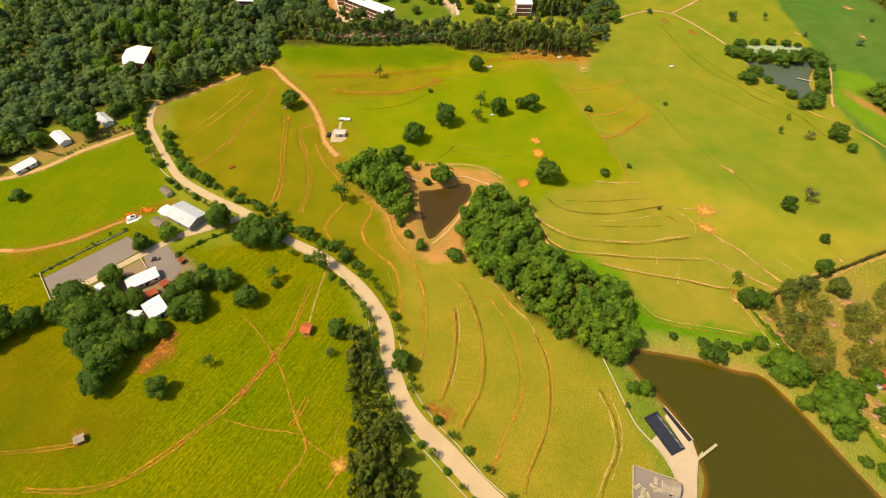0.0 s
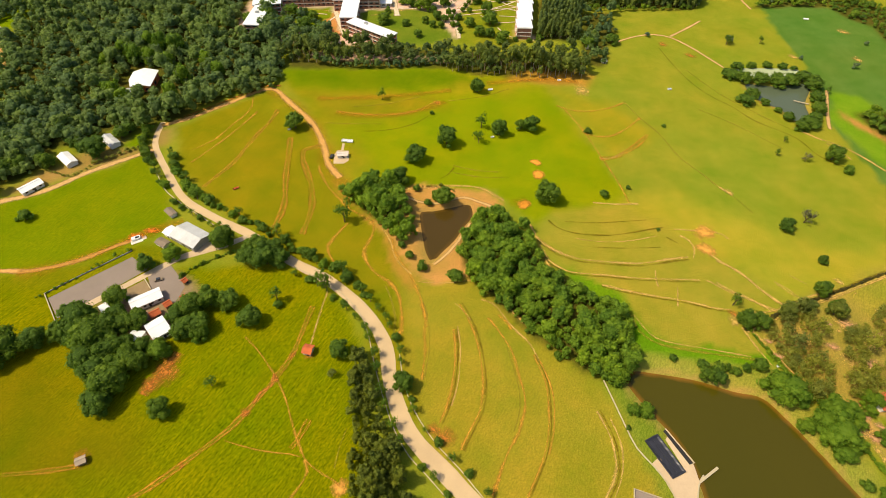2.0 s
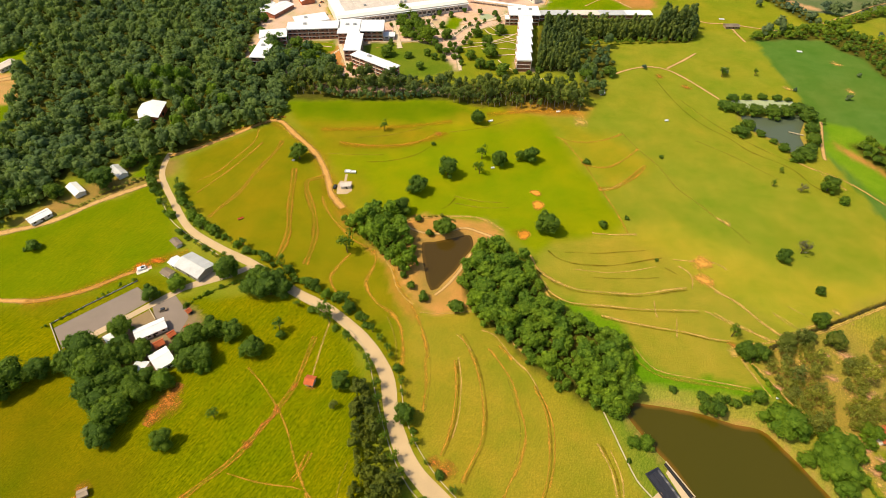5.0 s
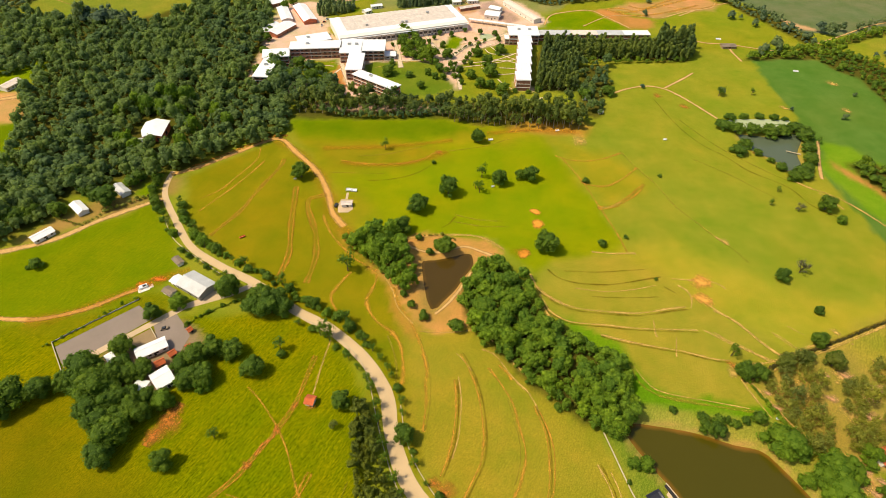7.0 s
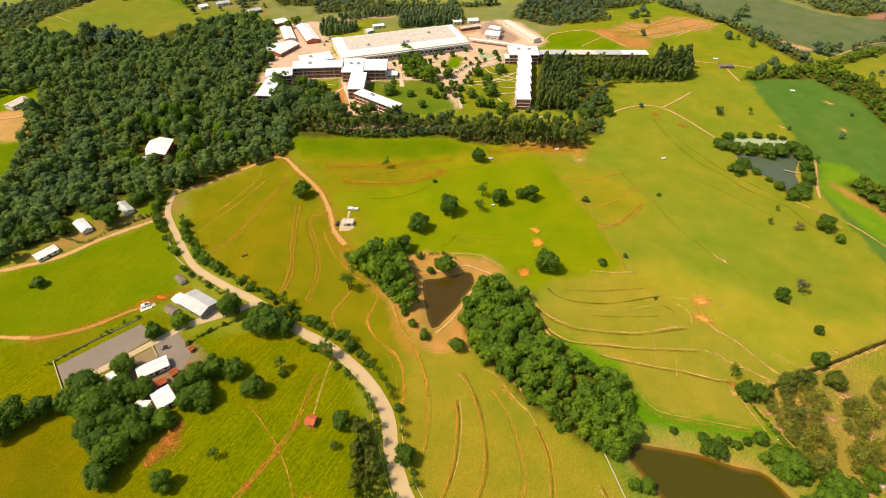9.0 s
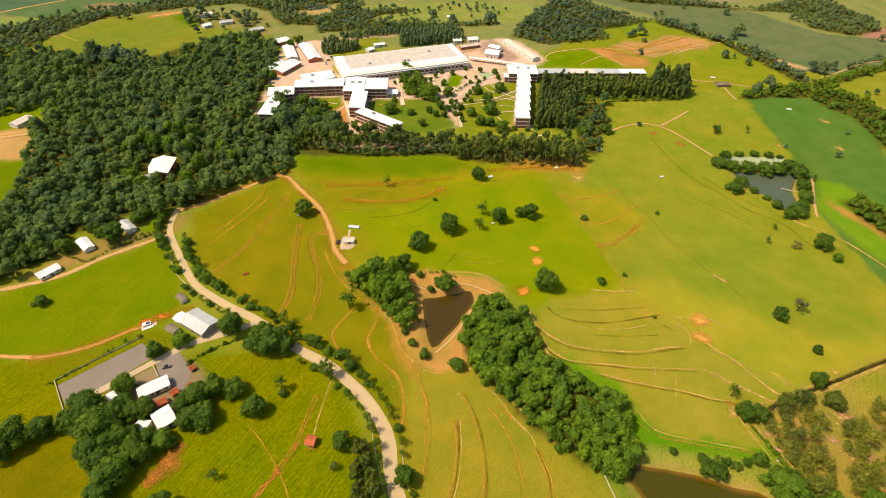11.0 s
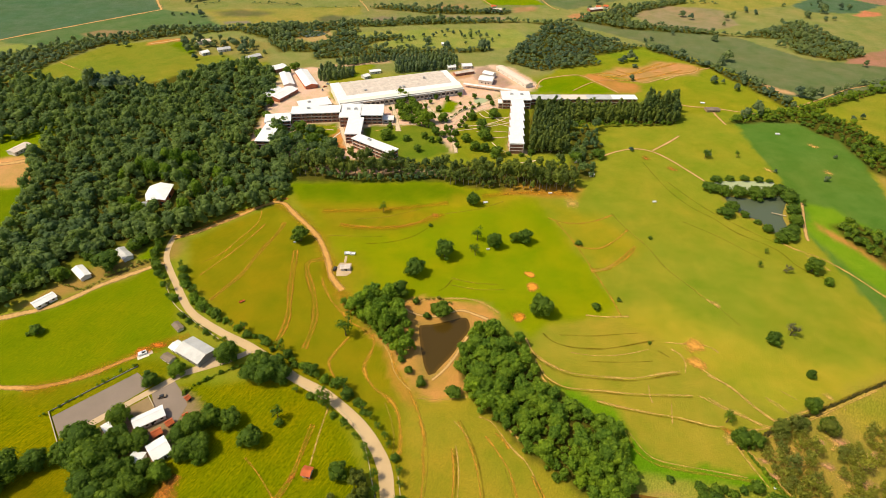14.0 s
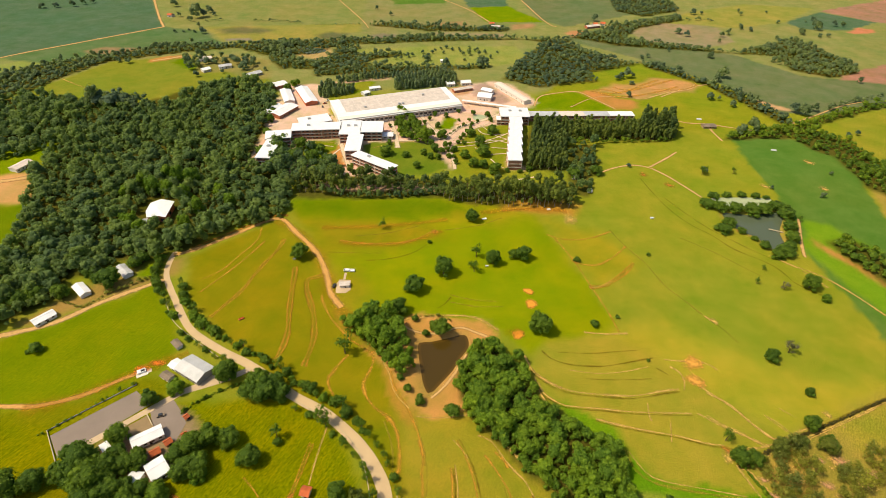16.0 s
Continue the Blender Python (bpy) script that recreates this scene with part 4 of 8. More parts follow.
def trunk_mesh(rng, width, height, base):
    """A tapered trunk that forks into limbs."""
    bm = bmesh.new()

    def limb(a, b, r0, r1, sides=6):
        a, b = Vector(a), Vector(b)
        d = (b - a).normalized()
        u = d.orthogonal().normalized()
        w = d.cross(u)
        rings = []
        for p, r in ((a, r0), (b, r1)):
            rings.append([bm.verts.new(p + (u * math.cos(k * 6.2832 / sides) + w * math.sin(k * 6.2832 / sides)) * r) for k in range(sides)])
        for k in range(sides):
            bm.faces.new((rings[0][k], rings[0][(k + 1) % sides], rings[1][(k + 1) % sides], rings[1][k]))
        bm.faces.new(rings[1])

    r = max(0.08, width * 0.028)
    fork = (rng.uniform(-0.2, 0.2), rng.uniform(-0.2, 0.2), base + height * 0.12)
    limb((0, 0, -0.15), (fork[0] * 0.5, fork[1] * 0.5, fork[2] * 0.5), r * 1.5, r * 1.1)
    limb((fork[0] * 0.5, fork[1] * 0.5, fork[2] * 0.5), fork, r * 1.1, r * 0.9)
    for k in range(5):
        a = k * 1.2566 + rng.uniform(-0.4, 0.4)
        limb(fork, (fork[0] + width * 0.28 * math.cos(a), fork[1] + width * 0.28 * math.sin(a), base + height * rng.uniform(0.4, 0.7)), r * 0.65, r * 0.2, 5)
    return bm


KINDS = {
    # crown width, crown height, trunk height below the crown, leaf clumps, leaf size, leaves, lobes, shape
    "round": (10.0, 8.2, 0.3, 1750, 0.5, M_LEAF, 24, "round"),
    "mid": (10.0, 8.2, 0.3, 560, 0.8, M_LEAF, 15, "round"),
    "bright": (10.0, 7.8, 0.3, 1250, 0.56, M_LEAFB, 22, "round"),
    "gum": (6.0, 14.0, 3.0, 560, 0.7, M_LEAFE, 9, "tall"),
    "dry": (8.0, 8.0, 1.2, 620, 0.40, M_LEAFD, 16, "loose"),
    "olive": (8.5, 7.6, 0.5, 1100, 0.42, M_LEAFO, 20, "round"),
    "bare": (8.0, 6.5, 1.0, 260, 0.42, M_LEAFG, 12, "loose"),
    "shrub": (4.0, 2.6, 0.15, 300, 0.48, M_LEAF, 6, "round"),
    "brightshrub": (4.0, 2.6, 0.15, 260, 0.55, M_LEAFB, 6, "round"),
    "sapling": (4.0, 4.0, 1.4, 190, 0.4, M_LEAF, 8, "loose"),
}
TREE_LABEL = {
    "round": "broad dark green tree with a rounded leafy crown",
    "mid": "round dark green tree in mown grass",
    "bright": "broad tree with a fresh yellowish green crown",
    "gum": "tall slender gum tree with a narrow crown",
    "dry": "thin olive brown tree of the dry scrub",
    "olive": "olive green tree at the edge of dry scrub",
    "bare": "greyish half bare tree in pasture",
    "shrub": "low dark green bush in grass",
    "brightshrub": "low bright green bush in grass",
    "sapling": "young thin tree with a sparse crown",
}
PROTO = {}


def prototype(kind, variant):
    key = (kind, variant)
    if key not in PROTO:
        w, h, base, leaves, size, mat, lobes, shape = KINDS[kind]
        rng = np.random.RandomState(100 + 17 * variant + len(kind))
        crown = crown_mesh("crown", rng, w, h, base, leaves, size, mat, lobes, shape)
        tr = bpy.data.meshes.new("trunk")
        bm = trunk_mesh(rng, w, h, base)
        bm.to_mesh(tr)
        bm.free()
        tr.materials.append(M_BARK)
        PROTO[key] = (crown, tr)
    return PROTO[key]


TREE_RNG = random.Random(5)


def tree(kind, x, y, width, tall=1.0, group="", label="", name=None):
    r = TREE_RNG
    crown, trunk = prototype(kind, r.randrange(5))
    k = 1.12 * width / KINDS[kind][0]
    shrub = "shrub" in kind
    root = new(name or ("bush" if shrub else "tree"))
    root.empty_display_size = 0.5
    root.matrix_basis = pose(x, y, 0, 0, 0, r.uniform(0, 360)) @ Matrix.Diagonal((k * r.uniform(0.93, 1.07), k * r.uniform(0.93, 1.07), k * tall * r.uniform(0.92, 1.08), 1))
    for nm, me in (("crown", crown), ("trunk", trunk)):
        ob = new(nm, me)
        ob.parent = root
    return tagged(root, label or TREE_LABEL[kind], "bush" if shrub else "tree", group)


def trees(kind, spots, tall=1.0, group="", label=""):
    for x, y, w in spots:
        tree(kind, x, y, w, tall, group, label)


def scatter(outline, gap, seed, limit=100000, holes=()):
    """Points at least gap apart inside an outline."""
    r = random.Random(seed)
    px, py = [p[0] for p in outline], [p[1] for p in outline]
    cell, grid, out = gap / 1.4142, {}, []
    area = (max(px) - min(px)) * (max(py) - min(py))
    n = int(area / (gap * gap) * 5)
    xs = np.array([r.uniform(min(px), max(px)) for _ in range(n)])
    ys = np.array([r.uniform(min(py), max(py)) for _ in range(n)])
    ok = signed(outline, xs, ys) > 0
    for h in holes:
        ok &= signed(h, xs, ys) < 0
    for x, y in zip(xs[ok], ys[ok]):
        i, j = int(x // cell), int(y // cell)
        if all((x - q[0]) ** 2 + (y - q[1]) ** 2 >= gap * gap for a in range(i - 2, i + 3) for b in range(j - 2, j + 3) for q in grid.get((a, b), ())):
            grid.setdefault((i, j), []).append((x, y))
            out.append((float(x), float(y)))
            if len(out) >= limit:
                break
    return out


def woods(name, spots, width, height, leaves, size, mat, label, seed, shape="round", yellow=0.0, lobes=0, stem=0.0):
    """A wood that nobody could count: many crowns in one mesh."""
    rng = np.random.RandomState(seed)
    lobes = lobes or (14 if leaves > 250 else 9 if leaves > 60 else 3 if leaves > 12 else 1)
    protos = []
    for k in range(7):
        q, cent, rad = crown_arrays(rng, 1.0, height / width * (1 - stem), 0.12 + stem * height / width, leaves, size / width, lobes, shape, 0.35)
        protos.append(with_cores(rng, q, cent, rad, shape, leaves > 250))
    chunks, links, tints, stems, count = [], [], [], [], 0
    for x, y, *wide in spots:
        p, f = protos[rng.randint(7)]
        a, k = rng.uniform(0, 6.283), width * (rng.uniform(0.78, 1.18) if shape == "tall" else 0.62 + 0.95 * rng.uniform() ** 1.8)
        k = wide[0] if wide else k
        c, s = np.cos(a), np.sin(a)
        roll = math.sin(x * 0.045 + 1.3 * math.sin(y * 0.03)) * math.cos(y * 0.05 + 0.7 * math.sin(x * 0.02))
        z = (1 + 0.22 * roll * (shape != "tall")) * k * (rng.uniform(0.82, 1.06) if shape == "tall" else rng.uniform(0.85, 1.2))
        chunks.append(np.stack([(p[:, 0] * c - p[:, 1] * s) * k + x, (p[:, 0] * s + p[:, 1] * c) * k + y, p[:, 2] * z], 1))
        links.append(f + count)
        count += len(p)
        if stem:
            r0, top = 0.035 * width, (stem + 0.25) * height * z / k
            chunks.append(np.array([(x + (1, -1, -1, 1)[i] * r0 * g, y + (1, 1, -1, -1)[i] * r0 * g, h) for g, h in ((1.0, -0.2), (0.6, top)) for i in range(4)]))
            links.append(np.array([(i, (i + 1) % 4, 4 + (i + 1) % 4, 4 + i) for i in range(4)]) + count)
            stems.append(np.arange(4) + sum(len(q) for q in links) - 4)
            count += 8
        t = rng.uniform(-0.1, 0.9) + 0.3 * roll + (0.7 if rng.uniform() < yellow else 0)
        tints.append(np.full(len(p) + (8 if stem else 0), t))
    me = quad_mesh(name, np.concatenate(chunks), np.concatenate(links), mat)
    me.polygons.foreach_set("use_smooth", [True] * len(me.polygons))
    if stem:
        me.materials.append(M_STEM)
        slots = np.zeros(len(me.polygons), np.int32)
        slots[np.concatenate(stems)] = 1
        me.polygons.foreach_set("material_index", slots)
    at = me.attributes.new("tint", "FLOAT", "POINT")
    at.data.foreach_set("value", np.concatenate(tints).astype(np.float32))
    return tagged(new(name, me), label, "wood", kind="stuff")


# the large wood
woods("woodland", scatter(WOOD, 5.3, 1, holes=(OCTO_CLEAR,)) + scatter(WOOD_LOW, 5.3, 2), 8.8, 8.0, 150, 0.95, M_WOODS, "dense dark green broadleaf wood with uneven crowns", 11, yellow=0.1)
# most far woods wear the leaf colours with haze mixed in
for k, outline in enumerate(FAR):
    woods("far_woodland", scatter(outline, 4.6, 30 + k), 6.4, 4.6, 26, 1.35, M_LEAF if k in (6, 7, 8) else M_HAZEWOOD, "distant strip of dark green woodland", 50 + k)

# sunlit yellowish crowns that stand out of the wood
trees("bright", [(-244.1, 386.0, 11.1), (-233.3, 380.1, 11.9), (-221.4, 377.9, 11.0), (-205.9, 373.3, 10.9), (-228.3, 331.7, 10.1), (-235.5, 334.4, 8.4), (-220.2, 324.7, 9.1), (-189.2, 330.0, 10.0), (-188.3, 352.6, 11.4), (-206.8, 392.7, 13.2), (-220.2, 395.9, 12.3), (-230.9, 401.1, 10.5), (-253.5, 373.4, 8.2), (-178.1, 374.2, 10.9), (-166.3, 362.9, 9.8)], 1.55, "crowns out of the wood", "yellowish green tree crown standing out of the wood")

# tall gum groves by the campus
GUM = "tall dense grove of gum trees beside the brick campus"
woods("gum_grove", scatter([(75.1, 431.8), (108.2, 431.0), (122.1, 512.7), (126.1, 526.2), (92.8, 524.8)], 3.1, 71), 4.7, 12.5, 90, 0.8, M_LEAFE, GUM, 72, "tall", stem=0.15)
woods("gum_grove", scatter([(121.6, 493.5), (223.6, 495.1), (233.7, 512.1), (233.8, 522.7), (125.2, 520.8)], 3.1, 73), 4.7, 12.0, 90, 0.8, M_LEAFE, GUM, 74, "tall", stem=0.15)
woods("gum_grove", scatter([(3.8, 376.9), (30.1, 372.7), (52.6, 370.1), (102.0, 368.4), (108.8, 385.6), (97.9, 398.7), (55.0, 398.1), (7.6, 405.7)], 3.9, 75), 6.4, 11.5, 150, 0.8, M_LEAFE, "band of tall gum trees along the pasture", 76, stem=0.28)
woods("mixed_grove", scatter([(-127.8, 384.6), (-85.2, 384.3), (0.5, 383.7), (2.8, 403.7), (-40.8, 409.7), (-89.3, 409.9), (-127.3, 406.7)], 4.2, 77), 6.8, 10.5, 150, 0.8, M_LEAFE, "band of tall dark trees between campus and pasture", 78, stem=0.25)
woods("mixed_grove", scatter(GROVES[5], 5.4, 87), 8.6, 8.5, 220, 0.9, M_WOODS, "dark broadleaf trees below the school wing", 88)
woods("mixed_grove", scatter([(104.0, 392.5), (119.5, 387.7), (141.3, 444.7), (143.9, 480.9), (120.9, 480.0)], 7.0, 79), 6.5, 6.5, 140, 1.0, M_WOODS, "mixed trees at the pasture's corner", 80)
woods("pine_block", scatter([(-56.9, 613.8), (12.5, 631.5), (12.7, 646.3), (1.7, 673.1), (-59.0, 658.0)], 3.4, 81), 4.4, 9.0, 70, 1.0, M_HAZEWOOD, "dark planted block of trees behind the factory", 82, "tall")
woods("pine_block", scatter([(-137.4, 583.0), (-103.5, 601.2), (-103.7, 611.5), (-122.9, 617.6), (-137.8, 627.6), (-143.7, 609.5)], 3.8, 83), 4.6, 8.0, 70, 1.0, M_HAZEWOOD, "dark planted block of trees behind the factory", 84, "tall")
woods("pine_block", scatter([(-125.2, 631.9), (-99.8, 642.5), (-60.3, 656.0), (-62.6, 667.7), (-134.4, 646.4)], 4.0, 85), 4.4, 6.0, 70, 1.0, M_HAZEWOOD, "dark planted row of trees behind the factory", 86, "tall")

woods("hill_trees", scatter([(-338, 702), (-316, 722), (-262, 716), (-236, 690), (-252, 668), (-262, 690), (-300, 690), (-312, 660), (-328, 690)], 9.0, 91), 9.0, 8.0, 120, 1.0, M_HAZEWOOD, "loose dark trees round the hilltop farm", 92)
woods("hill_trees", scatter([(-376, 552), (-350, 566), (-318, 562), (-322, 546), (-352, 540)], 6.0, 93), 11.0, 19.0, 240, 0.95, M_HAZEWOOD, "tall feathery grey green trees at the wood's edge", 94)

# the gallery wood along the brook
BROOK = scatter([(-60.0, 240.0), (-48.0, 250.0), (-31.5, 245.5), (-16.5, 217.5), (-15.0, 203.5), (-22.0, 197.5), (-41.0, 217.5)], 3.3, 21) + scatter([(15.6, 211.3), (26.6, 222.5), (43.8, 208.9), (52.9, 181.6), (74.2, 163.3), (87.7, 155.8), (87.2, 129.3), (76.2, 117.9), (62.6, 124.3), (41.9, 141.0), (27.3, 158.8), (12.9, 178.3), (9.4, 192.3), (11.2, 201.6)], 3.6, 22)
woods("gallery_wood", BROOK, 7.2, 7.6, 400, 0.64, M_BROOK, "dense dark green gallery wood along the brook", 24)
# the tall row by the road
woods("roadside_trees", scatter([(-38.9, 129.5), (-34.0, 131.0), (-28.0, 110.6), (-19.3, 93.4), (-7.8, 59.5), (-4.2, 43.3), (-28.7, 43.0), (-33.0, 77.3)], 2.5, 23), 5.0, 9.2, 340, 0.50, M_ROW, "dense tall row of dark trees beside the road", 25, lobes=15)

# lone trees
trees("round", [(-113.0, 100.4, 9.7), (-88.4, 145.5, 11.5), (-114.2, 194.1, 14.1), (-148.6, 177.7, 9.1), (-44.7, 129.7, 9.0), (-15.4, 114.0, 9.6), (-98.3, 300.5, 12.5), (22.8, 348.9, 10.4), (1.4, 285.3, 14.3), (-17.5, 268.2, 13.1), (-25.8, 247.3, 11.9), (0.6, 230.3, 11.5), (59.4, 233.8, 14.8), (35.2, 297.2, 11.7), (56.6, 302.9, 11.1), (50.0, 303.9, 7.4), (243.9, 277.4, 12.0), (188.2, 213.8, 8.0), (186.9, 169.3, 8.9), (189.2, 157.9, 8.7), (143.0, 150.1, 9.0), (149.0, 148.9, 9.0), (115.2, 121.4, 6.9), (119.6, 119.8, 7.3), (-47.2, 172.3, 6.7), (197.6, 190.0, 5.3)])

# ---- buildings ----


def local(name, a, b, label, category, group=""):
    """An Empty at a whose x axis runs to b; returns it and the length."""
    root = new(name)
    ang = math.degrees(math.atan2(b[1] - a[1], b[0] - a[0]))
    root.matrix_basis = pose(a[0], a[1], 0, 0, 0, ang)
    return tagged(root, label, category, group), math.hypot(b[0] - a[0], b[1] - a[1])


SHARED = {}


def shared(key, make, mat):
    if key not in SHARED:
        me = bpy.data.meshes.new(key[0])
        bm = make()
        bm.to_mesh(me)
        bm.free()
        me.materials.append(mat)
        SHARED[key] = me
    return SHARED[key]


def piece(name, key, make, mat, parent, m):
    ob = new(name, shared((name, *key), make, mat))
    ob.parent = parent
    ob.matrix_basis = m
    return ob


def gable(name, a, b, width, eave, rise, wall, roof, label, category="shed", doors=1, windows=2, group="", over=0.5):
    """A pitched-roof building; a to b is the near eave, the rest lies to its left."""
    root, L = local(name, a, b, label, category, group)
    half = width / 2
    bm = bmesh.new()
    box(bm, 0, 0, -0.2, L, width, eave)
    part("wall", bm, wall, root)
    bm = bmesh.new()
    for x in (0.02, L - 0.02):
        v = [bm.verts.new(c) for c in ((x - 0.1, 0.05, eave), (x - 0.1, width - 0.05, eave), (x - 0.1, half, eave + rise - 0.12), (x + 0.1, 0.05, eave), (x + 0.1, width - 0.05, eave), (x + 0.1, half, eave + rise - 0.12))]
        for f in ((0, 1, 2), (5, 4, 3), (0, 3, 4, 1), (1, 4, 5, 2), (2, 5, 3, 0)):
            bm.faces.new([v[i] for i in f])
    part("gable_end", bm, wall, root)
    for side in (0, 1):
        bm = bmesh.new()
        y0, y1 = (-over, half) if side == 0 else (width + over, half)
        z0 = eave - rise * over / half
        x0, x1 = -over, L + over
        v = [bm.verts.new(c) for c in ((x0, y0, z0), (x1, y0, z0), (x1, y1, eave + rise), (x0, y1, eave + rise), (x0, y0, z0 - 0.14), (x1, y0, z0 - 0.14), (x1, y1, eave + rise - 0.14), (x0, y1, eave + rise - 0.14))]
        for f in ((0, 1, 2, 3), (7, 6, 5, 4), (0, 4, 5, 1), (2, 6, 7, 3), (1, 5, 6, 2), (3, 7, 4, 0)):
            bm.faces.new([v[k] for k in f])
        bmesh.ops.recalc_face_normals(bm, faces=bm.faces)
        part("roof_slope", bm, roof, root)
    bm = boxes((-over, half - 0.18, eave + rise - 0.02, L + over, half + 0.18, eave + rise + 0.1))
    part("ridge_cap", bm, roof, root)
    h = min(eave - 0.4, 2.1)
    for i in range(doors):
        x = L * (i + 1) / (doors + 1) + 0.6
        d = piece("door", (h,), lambda: boxes((-0.55, -0.05, 0, 0.55, 0.06, h)), M_DARK, root, pose(x, 0, 0))
    for i in range(windows):
        x = L * (i + 0.5) / max(1, windows)
        for y in (0, width):
            wd = piece("window", ("framed",), lambda: boxes((-0.7, -0.07, -0.1, 0.7, 0.07, 0.0), (-0.7, -0.07, 1.0, 0.7, 0.07, 1.1), (-0.7, -0.07, 0, -0.6, 0.07, 1.0), (0.6, -0.07, 0, 0.7, 0.07, 1.0)), M_KERB, root, pose(x, y, min(1.1, eave - 1.2)))
            piece("pane", ("framed",), lambda: boxes((-0.6, -0.05, 0, 0.6, 0.05, 1.0)), M_GLASS, wd, pose(0, 0, 0))
    return root


def block(name, a, b, depth, storeys, label, wall=None, roof=None, floor_h=3.2, bay=4.0, over=0.9, vents=1, ends=None, glazed=True):
    """A flat-roofed brick school block: slab bands, window bays and pale piers on all sides."""
    wall, roof = wall or M_BRICK, roof or M_WHITE
    root, L = local(name, a, b, label, "building")
    H = storeys * floor_h
    back = over if ends is None else ends
    part("wall", boxes((0, 0, -0.2, L, depth, H)), wall, root)
    # shallow roof of sheet panels
    n = max(3, int(L / 8))
    for i in range(n):
        x0, x1 = -over + (L + 2 * over) * i / n, -over + (L + 2 * over) * (i + 1) / n
        bm = bmesh.new()
        box(bm, x0 + 0.02, -back, H + 0.05 + 0.03 * (i % 2), x1 - 0.02, depth + back, H + 0.45 + 0.05 * (i % 2))
        part("roof_panel", bm, roof[i * len(roof) // n] if isinstance(roof, tuple) else roof, root)
    part("fascia", boxes((-over - 0.1, -back - 0.12, H - 0.15, L + over + 0.1, -back, H + 0.4), (L + over, -back, H - 0.15, L + over + 0.12, depth + back, H + 0.4)), M_WHITE, root)
    for s in range(storeys):
        z = s * floor_h
        part("slab_band", boxes((-0.25, -0.3, z + floor_h - 0.58, L + 0.25, depth + 0.3, z + floor_h - 0.12)), M_PLASTER, root)
        runs = [(L, pose(0, 0, 0)), (depth, pose(L, 0, 0, 0, 0, 90)), (L, pose(L, depth, 0, 0, 0, 180)), (depth, pose(0, depth, 0, 0, 0, 270))]
        for k, (run, m) in enumerate(runs):
            if k == 2 or (not glazed and k == 0):
                continue
            nb = max(1, int(run / bay))
            w = run / nb
            for i in range(nb):
                piece("window", (round(w, 1), floor_h), lambda: boxes((1.0, -0.06, 1.25, w - 1.0, 0.08, floor_h - 0.85)), M_GLASS, root, m @ pose(i * w, 0, z))
    for k, (run, m) in enumerate([(L, pose(0, 0, 0)), (depth, pose(L, 0, 0, 0, 0, 90)), (depth, pose(0, depth, 0, 0, 0, 270))]):
        nb = max(1, int(run / (bay * 2)))
        for i in range(nb + 1):
            piece("pier", (H,), lambda: boxes((-0.15, -0.34, -0.1, 0.15, 0.05, H)), M_SLAB, root, m @ pose(run * i / nb, 0, 0))
    for i in range(vents):
        x, y = L * (0.3 + 0.37 * i), depth * 0.55
        bm = boxes((x, y, H + 0.4, x + 3.0, y + 2.2, H + 1.6))
        for j in range(4):
            box(bm, x + 0.3 + 0.65 * j, y + 0.3, H + 1.6, x + 0.7 + 0.65 * j, y + 1.9, H + 1.9)
        part("roof_plant", bm, M_METAL, root, "grey roof plant")
    return root


# the brick campus
BRICKLAB = "three storey red brick school block with a white flat roof"
block("school_wing", (-163.5, 427.0), (-152.0, 426.6), 36, 3, BRICKLAB, vents=1)
block("school_wing", (-164.6, 462.6), (-143.0, 467.2), 16, 3, BRICKLAB, vents=0)
block("school_wing", (-145.0, 481.6), (-99.6, 487.2), 15, 3, "long three storey red brick school block with a white flat roof", vents=1)
block("school_hall", (-98.6, 476.0), (-80.2, 477.0), 29, 3, "red brick stair hall with a white roof and plant", vents=2)
block("school_block", (-79.2, 481.5), (-59.5, 482.4), 23, 3, BRICKLAB, vents=0)
block("school_wing", (-88.2, 442.9), (-75.6, 443.3), 32, 3, BRICKLAB, vents=0)
block("school_wing", (-80.8, 434.5), (-45.2, 409.3), 9.0, 3, "angled red brick school wing with open galleries", vents=1)
block("link_building", (-59.0, 486.0), (-50.0, 486.4), 8, 1, "low pale link building with a flat roof", wall=M_PLASTER, vents=0)
for i in range(6):
    x, y = 57.2 + 1.75 * i, 430.0 + 15.4 * i
    block("school_wing", (x, y), (x + 11.6, y), 15.4, 3, "stepped section of the long red brick wing", vents=0, ends=0.05, over=0.6, glazed=False)
block("school_hall", (58.0, 523.5), (86.0, 524.0), 21, 3, "red brick hall with a white roof at the wing's head", vents=2)
block("annexe", (54.1, 524.7), (69.6, 523.9), 8, 2, "low red brick annexe with a white roof", floor_h=2.7, vents=0)
LONG_A, LONG_B = (86.1, 533.9), (197.2, 538.8)
block("classroom_row", LONG_A, LONG_B, 9.5, 2, "long low brick classroom row under a sheet roof", roof=(M_GREYROOF, M_SLAB, M_GREYROOF, M_WHITE), vents=0)
block("canteen", (-140.5, 501.2), (-113.5, 513.2), 17, 2, "white roofed canteen block in a paved yard", wall=M_PLASTER, vents=1)


